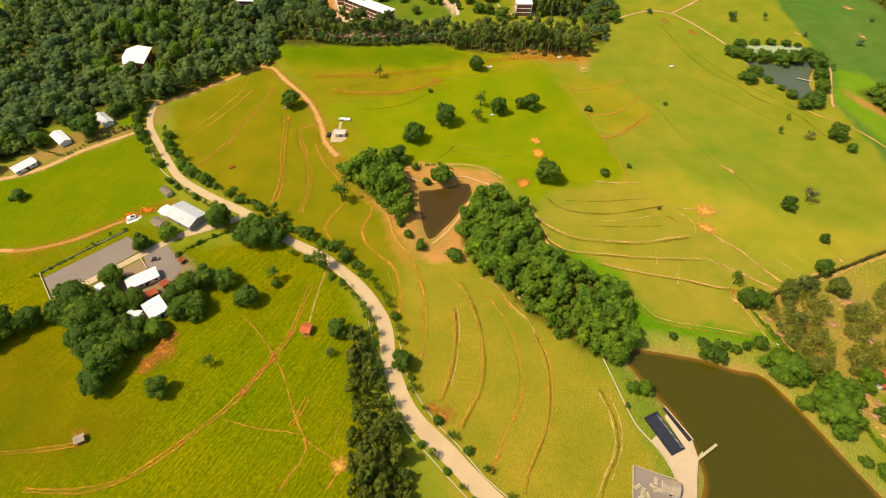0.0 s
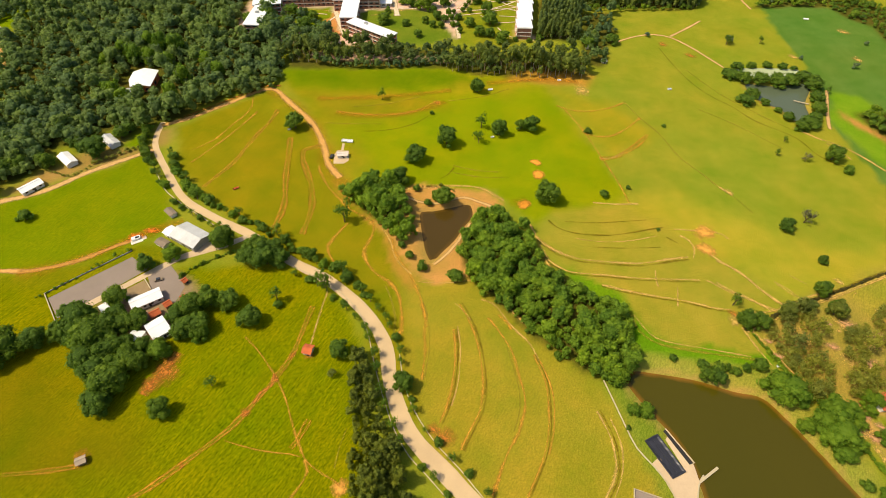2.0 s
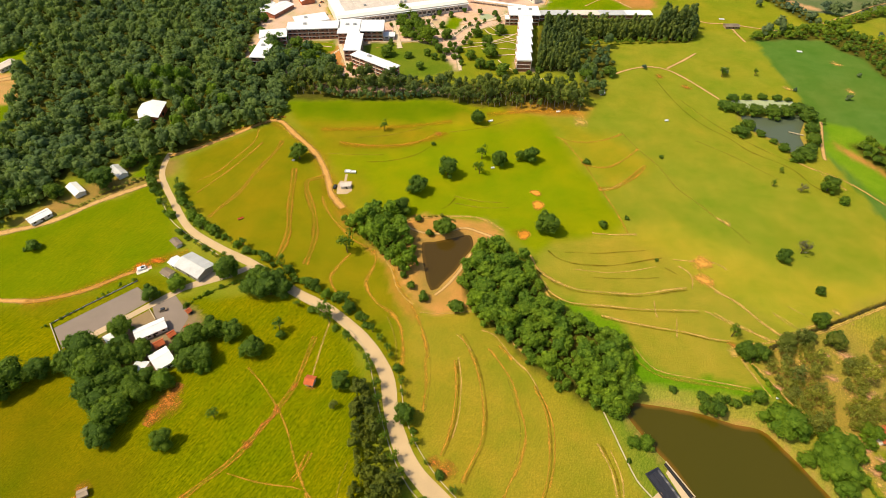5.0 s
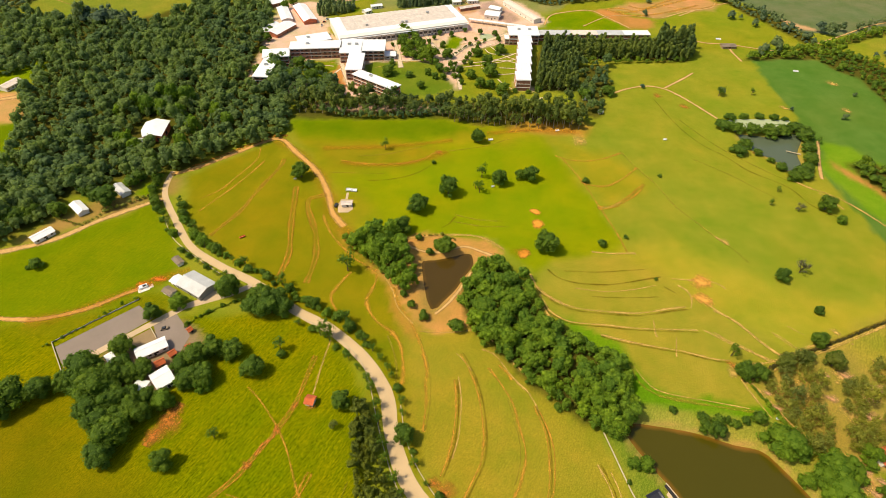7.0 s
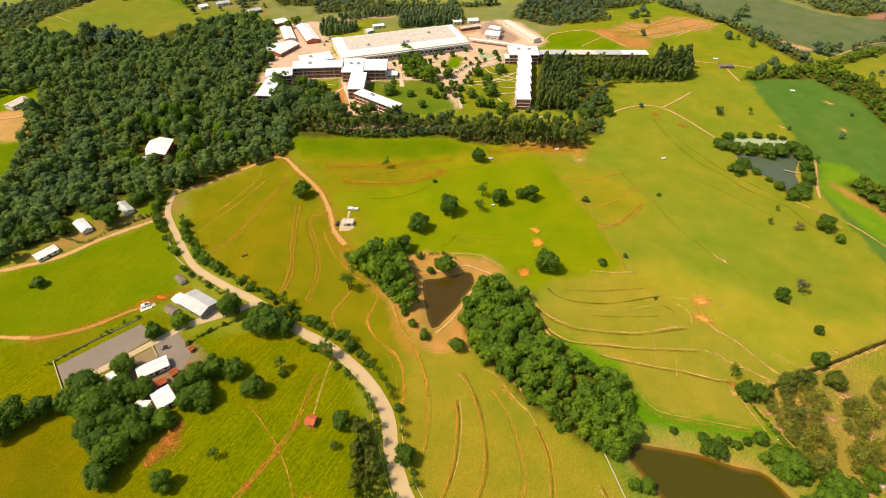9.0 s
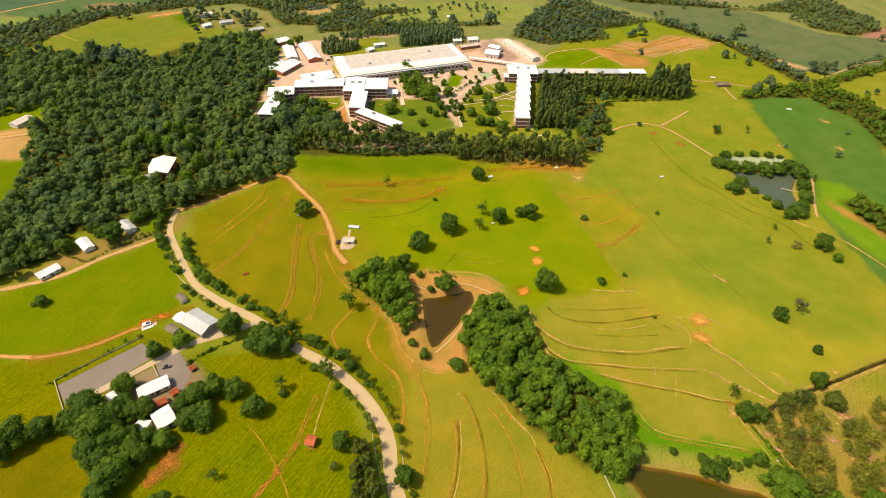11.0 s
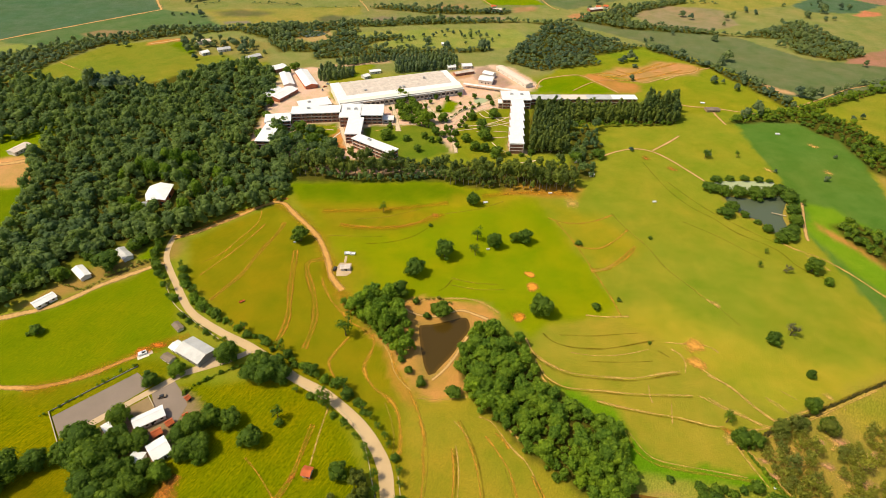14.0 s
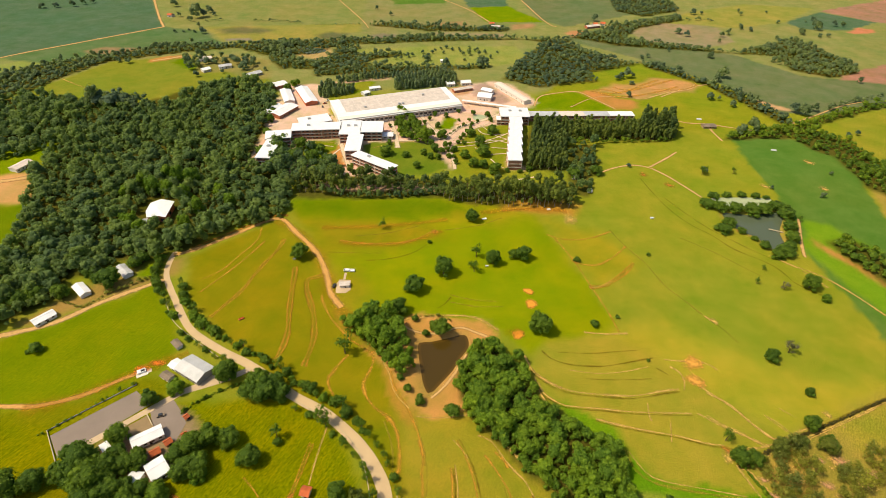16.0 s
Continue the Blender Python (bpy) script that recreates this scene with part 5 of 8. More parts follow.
def factory(a, b, depth, H):
    root, L = local("factory_hall", a, b, "huge factory hall with a weathered roof and white front slope", "factory")
    part("wall", boxes((0, 0, -0.2, L, depth, H)), M_PLASTER, root)
    n = 9
    for i in range(n):
        for j in range(2):
            bm = bmesh.new()
            x0, x1 = 10 + (L - 17) * i / n, 10 + (L - 17) * (i + 1) / n
            y0, y1 = 14 + (depth - 14) * j / 2, 14 + (depth - 14) * (j + 1) / 2
            ridge = (y0 + y1) / 2
            v = [bm.verts.new(c) for c in ((x0, y0, H + 0.3), (x1 - 0.1, y0, H + 0.3), (x1 - 0.1, ridge, H + 1.3), (x0, ridge, H + 1.3), (x1 - 0.1, y1, H + 0.3), (x0, y1, H + 0.3))]
            bm.faces.new((v[0], v[1], v[2], v[3]))
            bm.faces.new((v[3], v[2], v[4], v[5]))
            part("roof_sheet", bm, M_PINKROOF, root, "weathered pinkish roof sheet")
    part("roof_deck", boxes((-0.5, 13.9, H - 0.1, L + 0.5, depth + 0.5, H + 0.25)), M_WHITE, root)
    n = 22
    for i in range(n):
        bm = bmesh.new()
        x0, x1 = -0.8 + (L + 1.6) * i / n, -0.8 + (L + 1.6) * (i + 1) / n
        v = [bm.verts.new(c) for c in ((x0, -1.0, H - 1.2), (x1, -1.0, H - 1.2), (x1, 14, H + 1.0 + 0.03 * (i % 2)), (x0, 14, H + 1.0 + 0.03 * (i % 2)), (x0, -1.0, H - 1.5), (x1, -1.0, H - 1.5), (x1, 14, H + 0.2), (x0, 14, H + 0.2))]
        for f in ((0, 1, 2, 3), (0, 4, 5, 1), (1, 5, 6, 2), (3, 7, 4, 0), (2, 6, 7, 3)):
            bm.faces.new([v[k] for k in f])
        part("front_sheet", bm, M_WHITE, root, "white sheet metal of the front slope")
    part("side_slope", boxes((-0.6, 14, H + 0.3, 9.5, depth, H + 0.9)), M_WHITE, root)
    for i in range(26):
        piece("window", ("factory",), lambda: boxes((0.3, -0.08, 2.2, 3.6, 0.05, 4.6)), M_GLASS, root, pose(3 + i * (L - 8) / 26, 0, 0))
        piece("pier", ("factory",), lambda: boxes((-0.3, -0.4, 0, 0.3, 0.05, 6.6)), M_GREYWALL, root, pose(2.6 + i * (L - 8) / 26, 0, 0))
    for i in range(9):
        piece("window", ("factory",), lambda: boxes((0.3, -0.08, 2.2, 3.6, 0.05, 4.6)), M_GLASS, root, pose(L, 3 + i * (depth - 6) / 9, 0, 0, 0, 90))
    for x, y in ((30, 20), (66, 17), (70, 17), (98, 34)):
        part("roof_vent", boxes((x, y, H + 0.3, x + 2.2, y + 1.6, H + 2.2), (x - 0.2, y - 0.2, H + 2.2, x + 2.4, y + 1.8, H + 2.4)), M_METAL, root, "grey roof vent")
    return root


factory((-104.0, 511.0), (18.5, 557.5), 51, 8.0)

# sheds of the works yard
WSHED = "white roofed works shed in a paved yard"
gable("shed", (-137.5, 568.7), (-158.1, 611.4), 13.5, 3.8, 1.8, M_BRICK, M_WHITE, WSHED)
gable("shed", (-162.7, 569.1), (-176.2, 603.4), 11.0, 3.8, 1.4, M_PLASTER, M_WHITE, WSHED)
gable("shed", (-169.0, 528.2), (-156.0, 555.4), 15.5, 3.8, 1.6, M_BRICK, M_WHITE, WSHED)
gable("shed", (-186.0, 529.0), (-174.0, 557.0), 8.0, 3.8, 1.0, M_BRICK, M_WHITE, WSHED)
gable("shed", (-193.0, 608.8), (-182.0, 618.5), 13.5, 3.8, 1.4, M_BRICK, M_WHITE, WSHED)
gable("long_barn", (95.5, 582.2), (66.4, 634.5), 9.0, 4.2, 1.0, M_PLASTER, M_SLAB, "long pale roofed barn beside a paved yard", windows=6)
gable("shed", (36.3, 588.6), (50.9, 584.6), 14, 4.5, 1.8, M_PLASTER, M_WHITE, WSHED)
gable("shed", (41.5, 609.0), (52.5, 602.8), 9, 4.5, 1.4, M_PLASTER, M_WHITE, WSHED)
gable("open_shed", (11.2, 607.9), (32.4, 617.7), 6, 3.2, 0.8, M_BRICK, M_PINKROOF, "long low open shed with a brownish roof", windows=4)
gable("house", (19.8, 631.6), (30.9, 634.1), 9, 3.4, 1.4, M_PLASTER, M_WHITE, "white roofed house beyond the factory")
gable("house", (2.8, 627.0), (11.9, 629.4), 9, 3.4, 1.4, M_PLASTER, M_WHITE, "white roofed house beyond the factory")
gable("house", (-90.2, 594.1), (-84.5, 599.5), 7, 3.0, 1.0, M_PLASTER, M_WHITE, "small white roofed house behind the factory")
gable("house", (-85.7, 609.8), (-74.4, 613.8), 6, 3.0, 1.0, M_PLASTER, M_WHITE, "small white roofed house behind the factory")
gable("barn", (-236.6, 642.4), (-222.3, 656.7), 9, 3.2, 1.2, M_GREYWALL, M_GREYROOF, "long grey barn on a bare earth yard", windows=5)
gable("house", (-314.2, 697.5), (-300.2, 705.0), 10, 3.2, 1.4, M_PLASTER, M_SLAB, "pale farm building on a hilltop")
gable("house", (-294.5, 658.9), (-287.8, 665.3), 9, 3.2, 1.4, M_PLASTER, M_WHITE, "pale farm building on a hilltop")
gable("house", (-279.6, 671.8), (-266.5, 678.8), 8, 3.2, 1.4, M_PLASTER, M_GREYROOF, "pale farm building on a hilltop")
gable("barn", (-364.0, 409.4), (-358.9, 424.7), 9, 3.4, 1.2, M_PLASTER, M_SLAB, "long pale barn at the wood's edge", windows=4)
gable("house", (-5.9, 711.8), (-0.0, 712.2), 6, 2.8, 1.0, M_PLASTER, M_WHITE, "tiny white hut in far pasture")
gable("house", (68.3, 871.7), (83.1, 872.6), 9, 3.2, 1.4, M_BRICK, M_PINKROOF, "distant farm house among trees")
gable("house", (219.4, 881.6), (240.4, 889.3), 9, 3.2, 1.4, M_BRICK, M_PINKROOF, "distant farm house in fields")
gable("cattle_shed", (265.9, 524.0), (278.9, 524.5), 7, 2.4, 0.9, M_WOOD, M_OLDROOF, "brown cattle shed in a red earth pen")


def walkway(a, b):
    root, L = local("covered_walkway", a, b, "long covered walkway with a white roof on posts", "walkway")
    part("roof", boxes((0, 0, 3.3, L, 4.0, 3.55), (0, 1.8, 3.55, L, 2.2, 3.75)), M_WHITE, root)
    for i in range(int(L / 5) + 1):
        for y in (0.3, 3.7):
            piece("post", ("walkway",), lambda: boxes((-0.12, -0.12, -0.1, 0.12, 0.12, 3.3)), M_SLAB, root, pose(min(L - 0.3, i * 5 + 0.3), y, 0))


walkway((19.0, 577.4), (76.4, 560.4))


def hall_in_wood(corners, wall_h, rise):
    """A many-sided hall with a folded white roof on a short ridge."""
    root = tagged(new("round_hall"), "many sided brick hall with a white sheet roof in the wood", "hall")
    n = len(corners)
    cx, cy = sum(p[0] for p in corners) / n, sum(p[1] for p in corners) / n
    root.matrix_basis = pose(cx, cy, 0)
    eave = [Vector((x - cx, y - cy, wall_h)) for x, y in corners]
    top = Vector((0, 0, wall_h + rise))
    bm = bmesh.new()
    low = [bm.verts.new((0.9 * p.x, 0.9 * p.y, -0.2)) for p in eave]
    high = [bm.verts.new((0.9 * p.x, 0.9 * p.y, wall_h + 0.1)) for p in eave]
    for i in range(n):
        bm.faces.new((low[i], low[(i + 1) % n], high[(i + 1) % n], high[i]))
    bm.faces.new(high)
    bmesh.ops.recalc_face_normals(bm, faces=bm.faces)
    part("wall", bm, M_BRICK, root)
    for i in range(n):
        a, b = eave[i], eave[(i + 1) % n]
        bm = bmesh.new()
        up = [bm.verts.new(p) for p in (a, b, top)]
        down = [bm.verts.new(p - Vector((0, 0, 0.3))) for p in (a, b, top)]
        bm.faces.new(up)
        bm.faces.new(down[::-1])
        for k in range(3):
            bm.faces.new((up[k], down[k], down[(k + 1) % 3], up[(k + 1) % 3]))
        bmesh.ops.recalc_face_normals(bm, faces=bm.faces)
        part("roof_facet", bm, M_WHITE, root)
        mid = (a + b) * 0.5 * 0.905
        ang = math.degrees(math.atan2((b - a).y, (b - a).x))
        piece("window", ("hall",), lambda: boxes((-1.6, -0.12, 1.2, 1.6, 0.12, 3.4)), M_GLASS, root, pose(mid.x, mid.y, 0, 0, 0, ang))
    return root


hall_in_wood([(-224.4, 345.7), (-225.7, 357.1), (-219.9, 362.8), (-208.4, 360.1), (-206.3, 338.2), (-212.2, 339.5), (-220.1, 337.0)], 6.0, 1.6)
gable("annexe", (-223.0, 334.6), (-212.6, 336.6), 4.4, 3.6, 0.8, M_BRICK, M_GREYROOF, "low brick porch with a grey roof beside the round hall", "hall", 1, 2)

# farm houses at the wood
FH = "white roofed farm cottage beside the dirt road"
gable("cottage", (-238.6, 229.0), (-231.7, 238.4), 6.0, 2.7, 1.1, M_PLASTER, M_WHITE, FH, "house", 1, 3)
gable("cottage", (-221.8, 259.0), (-231.6, 267.4), 6.0, 2.7, 1.1, M_PLASTER, M_WHITE, FH, "house", 1, 3)
gable("cottage", (-204.0, 278.2), (-213.8, 286.6), 6.0, 2.7, 1.1, M_PLASTER, M_GREYROOF, FH, "house", 1, 3)
# the farm yard by the road
gable("farm_shed", (-143.3, 197.4), (-128.4, 188.8), 11.3, 3.8, 1.7, M_GREYWALL, M_GREYROOF, "large grey sheet roofed farm shed by the road", windows=3)
gable("lean_to", (-148.4, 200.4), (-144.0, 197.8), 5.6, 2.8, 0.7, M_PLASTER, M_WHITE, "white roofed outbuilding beside the farm shed", windows=1)
gable("outbuilding", (-150.2, 193.6), (-144.9, 190.6), 4.0, 2.2, 0.6, M_PLASTER, M_OLDROOF, "small whitewashed outbuilding with a brown tile roof", windows=1)
gable("outbuilding", (-154.0, 217.8), (-149.2, 213.4), 3.3, 2.1, 0.5, M_PLASTER, M_OLDROOF, "small whitewashed hut with a brown tile roof", windows=1)
gable("house", (-144.0, 149.9), (-133.1, 157.6), 6.4, 3.2, 1.2, M_PLASTER, M_WHITE, "long white roofed farm house in the yard", windows=4)
gable("house", (-153.0, 144.0), (-150.9, 146.2), 10.0, 3.2, 1.2, M_PLASTER, M_WHITE, "white roofed farm building under trees", windows=1)
gable("house", (-127.9, 133.6), (-122.3, 138.9), 9.6, 3.6, 1.5, M_PLASTER, M_WHITE, "white roofed hall among trees in the yard", windows=2)
gable("house", (-139.3, 131.4), (-133.9, 131.3), 6.5, 2.9, 1.0, M_PLASTER, M_WHITE, "white roofed farm building under trees", windows=2)
TL = "small red clay tile roofed shelter in the farm yard"
gable("shelter", (-134.0, 146.2), (-131.0, 148.7), 3.2, 2.5, 1.2, M_BRICK, M_TILE, TL, windows=1)
gable("shelter", (-129.8, 152.2), (-127.8, 154.2), 2.8, 2.5, 1.0, M_BRICK, M_TILE, TL, windows=1)
gable("shelter", (-123.7, 157.0), (-122.2, 158.2), 2.2, 2.2, 0.8, M_BRICK, M_TILE, TL, windows=0)
gable("shelter", (-126.3, 167.2), (-125.3, 168.6), 2.2, 2.2, 0.8, M_WOOD, M_TILE, TL, windows=0)
# meadow huts
gable("red_hut", (-60.8, 129.0), (-57.4, 128.3), 3.9, 2.6, 0.9, M_PLASTER, M_TILE, "whitewashed hut with a red tile roof in the meadow", windows=1, over=0.6)
gable("field_shelter", (-137.0, 78.2), (-134.5, 79.6), 2.5, 2.0, 0.5, M_WOOD, M_TANROOF, "open field shelter with a tan sheet roof", windows=0, doors=0)
gable("pump_house", (-65.8, 269.1), (-60.0, 269.7), 3.4, 2.3, 0.3, M_PLASTER, M_PINKROOF, "pale concrete pump house by the dirt road", windows=1)
gable("house", (183.9, 106.7), (189.9, 108.4), 6.0, 2.9, 1.3, M_PLASTER, M_TILE, "white house with a red tile roof beside gardens")
gable("boat_house", (82.1, 64.3), (87.2, 62.5), 4.6, 2.6, 0.7, M_PLASTER, M_TANROOF, "low plastered building with a tan roof beside the lake road", windows=2)


def trough(x, y, L, w, h, label, ang=0.0, mat=None):
    """An open feed or water trough on legs."""
    root = tagged(new("trough"), label, "trough")
    root.matrix_basis = pose(x, y, 0, 0, 0, ang)
    part("basin", boxes((-L / 2, -w / 2, 0.3, L / 2, w / 2, 0.42), (-L / 2, -w / 2, 0.42, L / 2, -w / 2 + 0.12, h), (-L / 2, w / 2 - 0.12, 0.42, L / 2, w / 2, h),
                        (-L / 2, -w / 2 + 0.12, 0.42, -L / 2 + 0.12, w / 2 - 0.12, h), (L / 2 - 0.12, -w / 2 + 0.12, 0.42, L / 2, w / 2 - 0.12, h)), mat or M_WHITE, root)
    for i in (-1, 1):
        for j in (-1, 1):
            piece("leg", ("trough",), lambda: boxes((-0.12, -0.12, -0.1, 0.12, 0.12, 0.31)), M_KERB, root, pose(i * (L / 2 - 0.3), j * (w / 2 - 0.2), 0))


for x, y, w in [(163.3, 356.8, 2.8), (32.2, 351.5, 3.6), (84.0, 366.3, 2.9), (149.9, 127.7, 1.7), (31.1, 294.0, 2.2), (-102.1, 297.9, 1.8)]:
    trough(x, y, w, w * 0.5, 0.9, "pale feed trough standing in pasture", 15)
for x, y, w in [(315.7, 477.1, 4.3), (269.7, 546.4, 4.8)]:
    trough(x, y, w, w * 0.5, 0.9, "pale feed trough standing in pasture", -10)


def pen(name, pts, h, w, mat, label, category="wall", straight=False):
    """A low wall swept along a plan line."""
    line = [Vector(p) for p in pts] if straight or len(pts) < 3 else smooth(pts, 4.0)
    bm = bmesh.new()
    rows = []
    for i, p in enumerate(line):
        d = (line[min(len(line) - 1, i + 1)] - line[max(0, i - 1)]).normalized()
        q = Vector((-d.y, d.x)) * (w / 2)
        rows.append([bm.verts.new((p.x + s * q.x, p.y + s * q.y, z)) for s, z in ((-1, -0.1), (-1, h), (1, h), (1, -0.1))])
    for a, b in zip(rows, rows[1:]):
        for k in range(3):
            bm.faces.new((a[k], b[k], b[k + 1], a[k + 1]))
    bm.faces.new(rows[0])
    bm.faces.new(rows[-1][::-1])
    bmesh.ops.recalc_face_normals(bm, faces=bm.faces)
    return tagged(part(name, bm, mat), label, category, kind="structure")


def car(x, y, ang, mat, label):
    """A parked car: body, cabin, wheels."""
    root = tagged(new("car"), label, "car", "parked cars")
    root.matrix_basis = pose(x, y, 0.07, 0, 0, ang)
    bm = boxes((-2.1, -0.85, 0.35, 2.1, 0.85, 0.95))
    bmesh.ops.bevel(bm, geom=bm.edges[:], offset=0.14, segments=2, affect="EDGES")
    part("body", bm, mat, root)
    bm = boxes((-1.2, -0.75, 0.9, 1.0, 0.75, 1.5))
    for v in bm.verts:
        if v.co.z > 1.2:
            v.co.x, v.co.y = v.co.x * 0.72, v.co.y * 0.88
    part("cabin", bm, M_GLASS, root, "dark glazed cabin")
    for i in (-1.3, 1.3):
        for j in (-0.8, 0.8):
            def wheel():
                bm = bmesh.new()
                bmesh.ops.create_cone(bm, cap_ends=True, segments=12, radius1=0.32, radius2=0.32, depth=0.22, matrix=Matrix.Rotation(radians(90), 4, "X"))
                return bm
            piece("wheel", (), wheel, M_DARK, root, pose(i, j, 0.32))


# yards and paving
slab("pavement", [(-189.0, 157.5), (-159.5, 184.9), (-148.5, 176.8), (-168.4, 155.4), (-178.8, 145.9)], M_PAVE, 0.06, 0.2, "grey asphalt parking yard")
slab("pavement", [(-156.6, 161.0), (-147.5, 169.8), (-142.0, 163.5), (-147.3, 156.2)], M_COURT, 0.05, 0.2, "tan earthen court before the farm house")
slab("pavement", [(-146.6, 172.0), (-137.8, 179.7), (-131.7, 173.2), (-126.1, 166.0), (-127.3, 156.0), (-136.0, 160.0), (-141.8, 164.3)], M_PAVE, 0.07, 0.2, "grey asphalt farm yard")
ribbon("lane", [(-169.9, 152.4), (-157.2, 164.2), (-147.7, 173.2), (-139.7, 180.6), (-131.9, 187.0), (-121.5, 191.8), (-112.3, 195.6), (-104.4, 200.9)], 3.6, M_YARD, 0.09, "pale paved lane through the farm yard", "road", wobble=0.05)
slab("pavement", [(-130.0, 190.6), (-124.2, 196.3), (-113.3, 197.2), (-112.7, 192.9), (-127.0, 186.4), (-134.7, 183.2)], M_YARD, 0.075, 0.2, "pale paved apron before the farm shed")
pen("low_wall", [(-147.5, 170.4), (-141.8, 163.9)], 0.7, 0.5, M_KERB, "pale low wall between court and asphalt yard")
pen("low_wall", [(-191.8, 160.0), (-173.4, 137.8)], 0.8, 0.4, M_KERB, "pale boundary wall of the parking yard")
pen("low_wall", [(-191.8, 160.0), (-179.7, 171.9), (-161.1, 189.0)], 0.6, 0.25, M_GREYWALL, "grey fence wall along the parking yard")
trough(*(-120.8, 239.1), 3.4, 1.2, 0.8, "rusty red feed trough in ochre meadow", 35, M_TILE)


def cattle_tank(x, y, ang):
    """A whitewashed water tank with an open basin, a step and an apron."""
    root = tagged(new("cattle_tank"), "whitewashed concrete cattle tank with dark water on red earth", "tank")
    root.matrix_basis = pose(x, y, 0, 0, 0, ang)
    part("apron", boxes((-3.2, -2.6, -0.1, 2.6, 2.2, 0.22)), M_PLASTER, root)
    part("basin", boxes((-2.3, -0.6, 0.2, -1.95, 1.9, 1.3), (1.55, -0.6, 0.2, 1.9, 1.9, 1.3), (-1.95, 1.55, 0.2, 1.55, 1.9, 1.3), (-1.95, -0.6, 0.2, 1.55, -0.25, 1.3)), M_WHITE, root)
    part("water", boxes((-1.95, -0.25, 0.2, 1.55, 1.55, 0.7)), M_DARK, root, "dark water")
    part("cover", boxes((-1.9, -0.2, 1.3, -0.4, 1.6, 1.42)), M_WHITE, root, "white slab over half of the basin")
    part("step", boxes((2.6, -1.6, -0.1, 4.6, 1.0, 0.16)), M_SLAB, root, "grey concrete step")


cattle_tank(-161.8, 197.0, 32)
for x, y in ((-64.2, 286.9), (-60.5, 286.4)):
    trough(x, y, 3.6, 2.4, 1.1, "white water tank on legs behind the pump house", 0)
ribbon("path", [(-64.5, 284.5), (-64.3, 277.5)], 1.6, M_YARD, 0.065, "pale concrete strip between tanks and pump house", wobble=0.05)
car(*(-69.9, 270.5), 80, M_DARK, "dark parked pickup beside the pump house")
slab("pavement", [(-67.9, 264.0), (-68.9, 272.8), (-67.5, 277.4), (-60.0, 277.1), (-58.8, 267.5), (-61.5, 264.2)], M_YARD, 0.06, 0.2, "pale concrete pad of the pump house")
slab("pavement", [(83.0, 83.6), (86.5, 86.3), (89.9, 78.0), (95.5, 80.5), (90.8, 93.3), (93.3, 96.2), (99.2, 83.4), (99.5, 76.9), (94.5, 63.0), (89.9, 44.6), (81.3, 44.5), (89.1, 68.8), (86.5, 76.7)], M_YARD, 0.06, 0.2, "pale concrete lakeside road")
slab("pavement", [(73.9, 73.9), (88.7, 68.8), (81.7, 44.5), (66.6, 44.3)], M_PAVE, 0.065, 0.2, "grey paved yard by the lake")
pen("low_wall", [(67.8, 47.8), (73.9, 73.9), (88.7, 68.8)], 0.7, 0.35, M_KERB, "pale wall round the lakeside yard", straight=True)
pen("low_wall", [(70.8, 119.2), (73.3, 109.3), (75.7, 99.3), (78.4, 89.8), (82.6, 83.6), (87.2, 76.1), (88.7, 68.8)], 0.5, 0.4, M_KERB, "whitish kerb wall between meadow and lakeside lawn")
pen("kerb", [(101.8, 79.5), (98.7, 75.6), (95.7, 66.9), (90.5, 48.1)], 0.3, 0.5, M_KERB, "pale kerb of the lakeside road")
pen("kerb", [(-85.2, 186.9), (-70.9, 178.0), (-61.6, 173.1), (-47.6, 162.7), (-39.1, 153.1), (-33.6, 141.3), (-28.2, 122.8), (-23.0, 107.6), (-17.9, 95.2), (-11.4, 84.7), (-4.6, 77.8), (3.6, 69.1), (11.8, 60.7), (25.2, 48.1)], 0.3, 0.36, M_KERB, "whitish kerb wall along the road")
pen("kerb", [(-18.2, 130.2), (-15.3, 116.2), (-11.1, 105.2), (-5.2, 95.5), (0.8, 87.8), (8.3, 80.1), (17.9, 68.7), (26.2, 61.5), (37.3, 50.9)], 0.3, 0.34, M_KERB, "whitish kerb wall along the road")
pen("kerb", [(-172.1, 252.5), (-162.3, 238.0), (-151.5, 228.2), (-135.1, 216.2), (-124.7, 209.0)], 0.35, 0.4, M_KERB, "whitish kerb wall along the road")
ribbon("path", [(-55.6, 165.3), (-57.0, 155.0), (-57.9, 144.6), (-58.6, 134.7)], 1.5, M_PALE, 0.06, "narrow worn footpath to the red hut", wobble=0.05)


def liner_pond(a, b, width):
    root, L = local("lined_tank", a, b, "black lined water tank with a pale rim beside the lake", "tank")
    bm = bmesh.new()
    nx, ny = 24, 10
    grid = [[bm.verts.new((L * i / nx, width * j / ny, 0.25 + 0.12 * math.sin(i * 1.3 + j) * math.sin(j * 0.9) - 0.5 * (0 < i < nx and 0 < j < ny))) for i in range(nx + 1)] for j in range(ny + 1)]
    for j in range(ny):
        for i in range(nx):
            bm.faces.new((grid[j][i], grid[j][i + 1], grid[j + 1][i + 1], grid[j + 1][i]))
    for v in bm.verts:
        v.co.z += 0.35
    part("liner", bm, M_TARP, root)
    part("rim", boxes((-0.4, -0.4, -0.1, L + 0.4, 0, 0.7), (-0.4, width, -0.1, L + 0.4, width + 0.4, 0.7), (-0.4, 0, -0.1, 0, width, 0.7), (L, 0, -0.1, L + 0.4, width, 0.7)), M_TARP, root)
    part("fold", boxes((1.0, width * 0.49, 0.36, L - 1.0, width * 0.51, 0.5)), M_TARP, root, "ridge along the black liner")


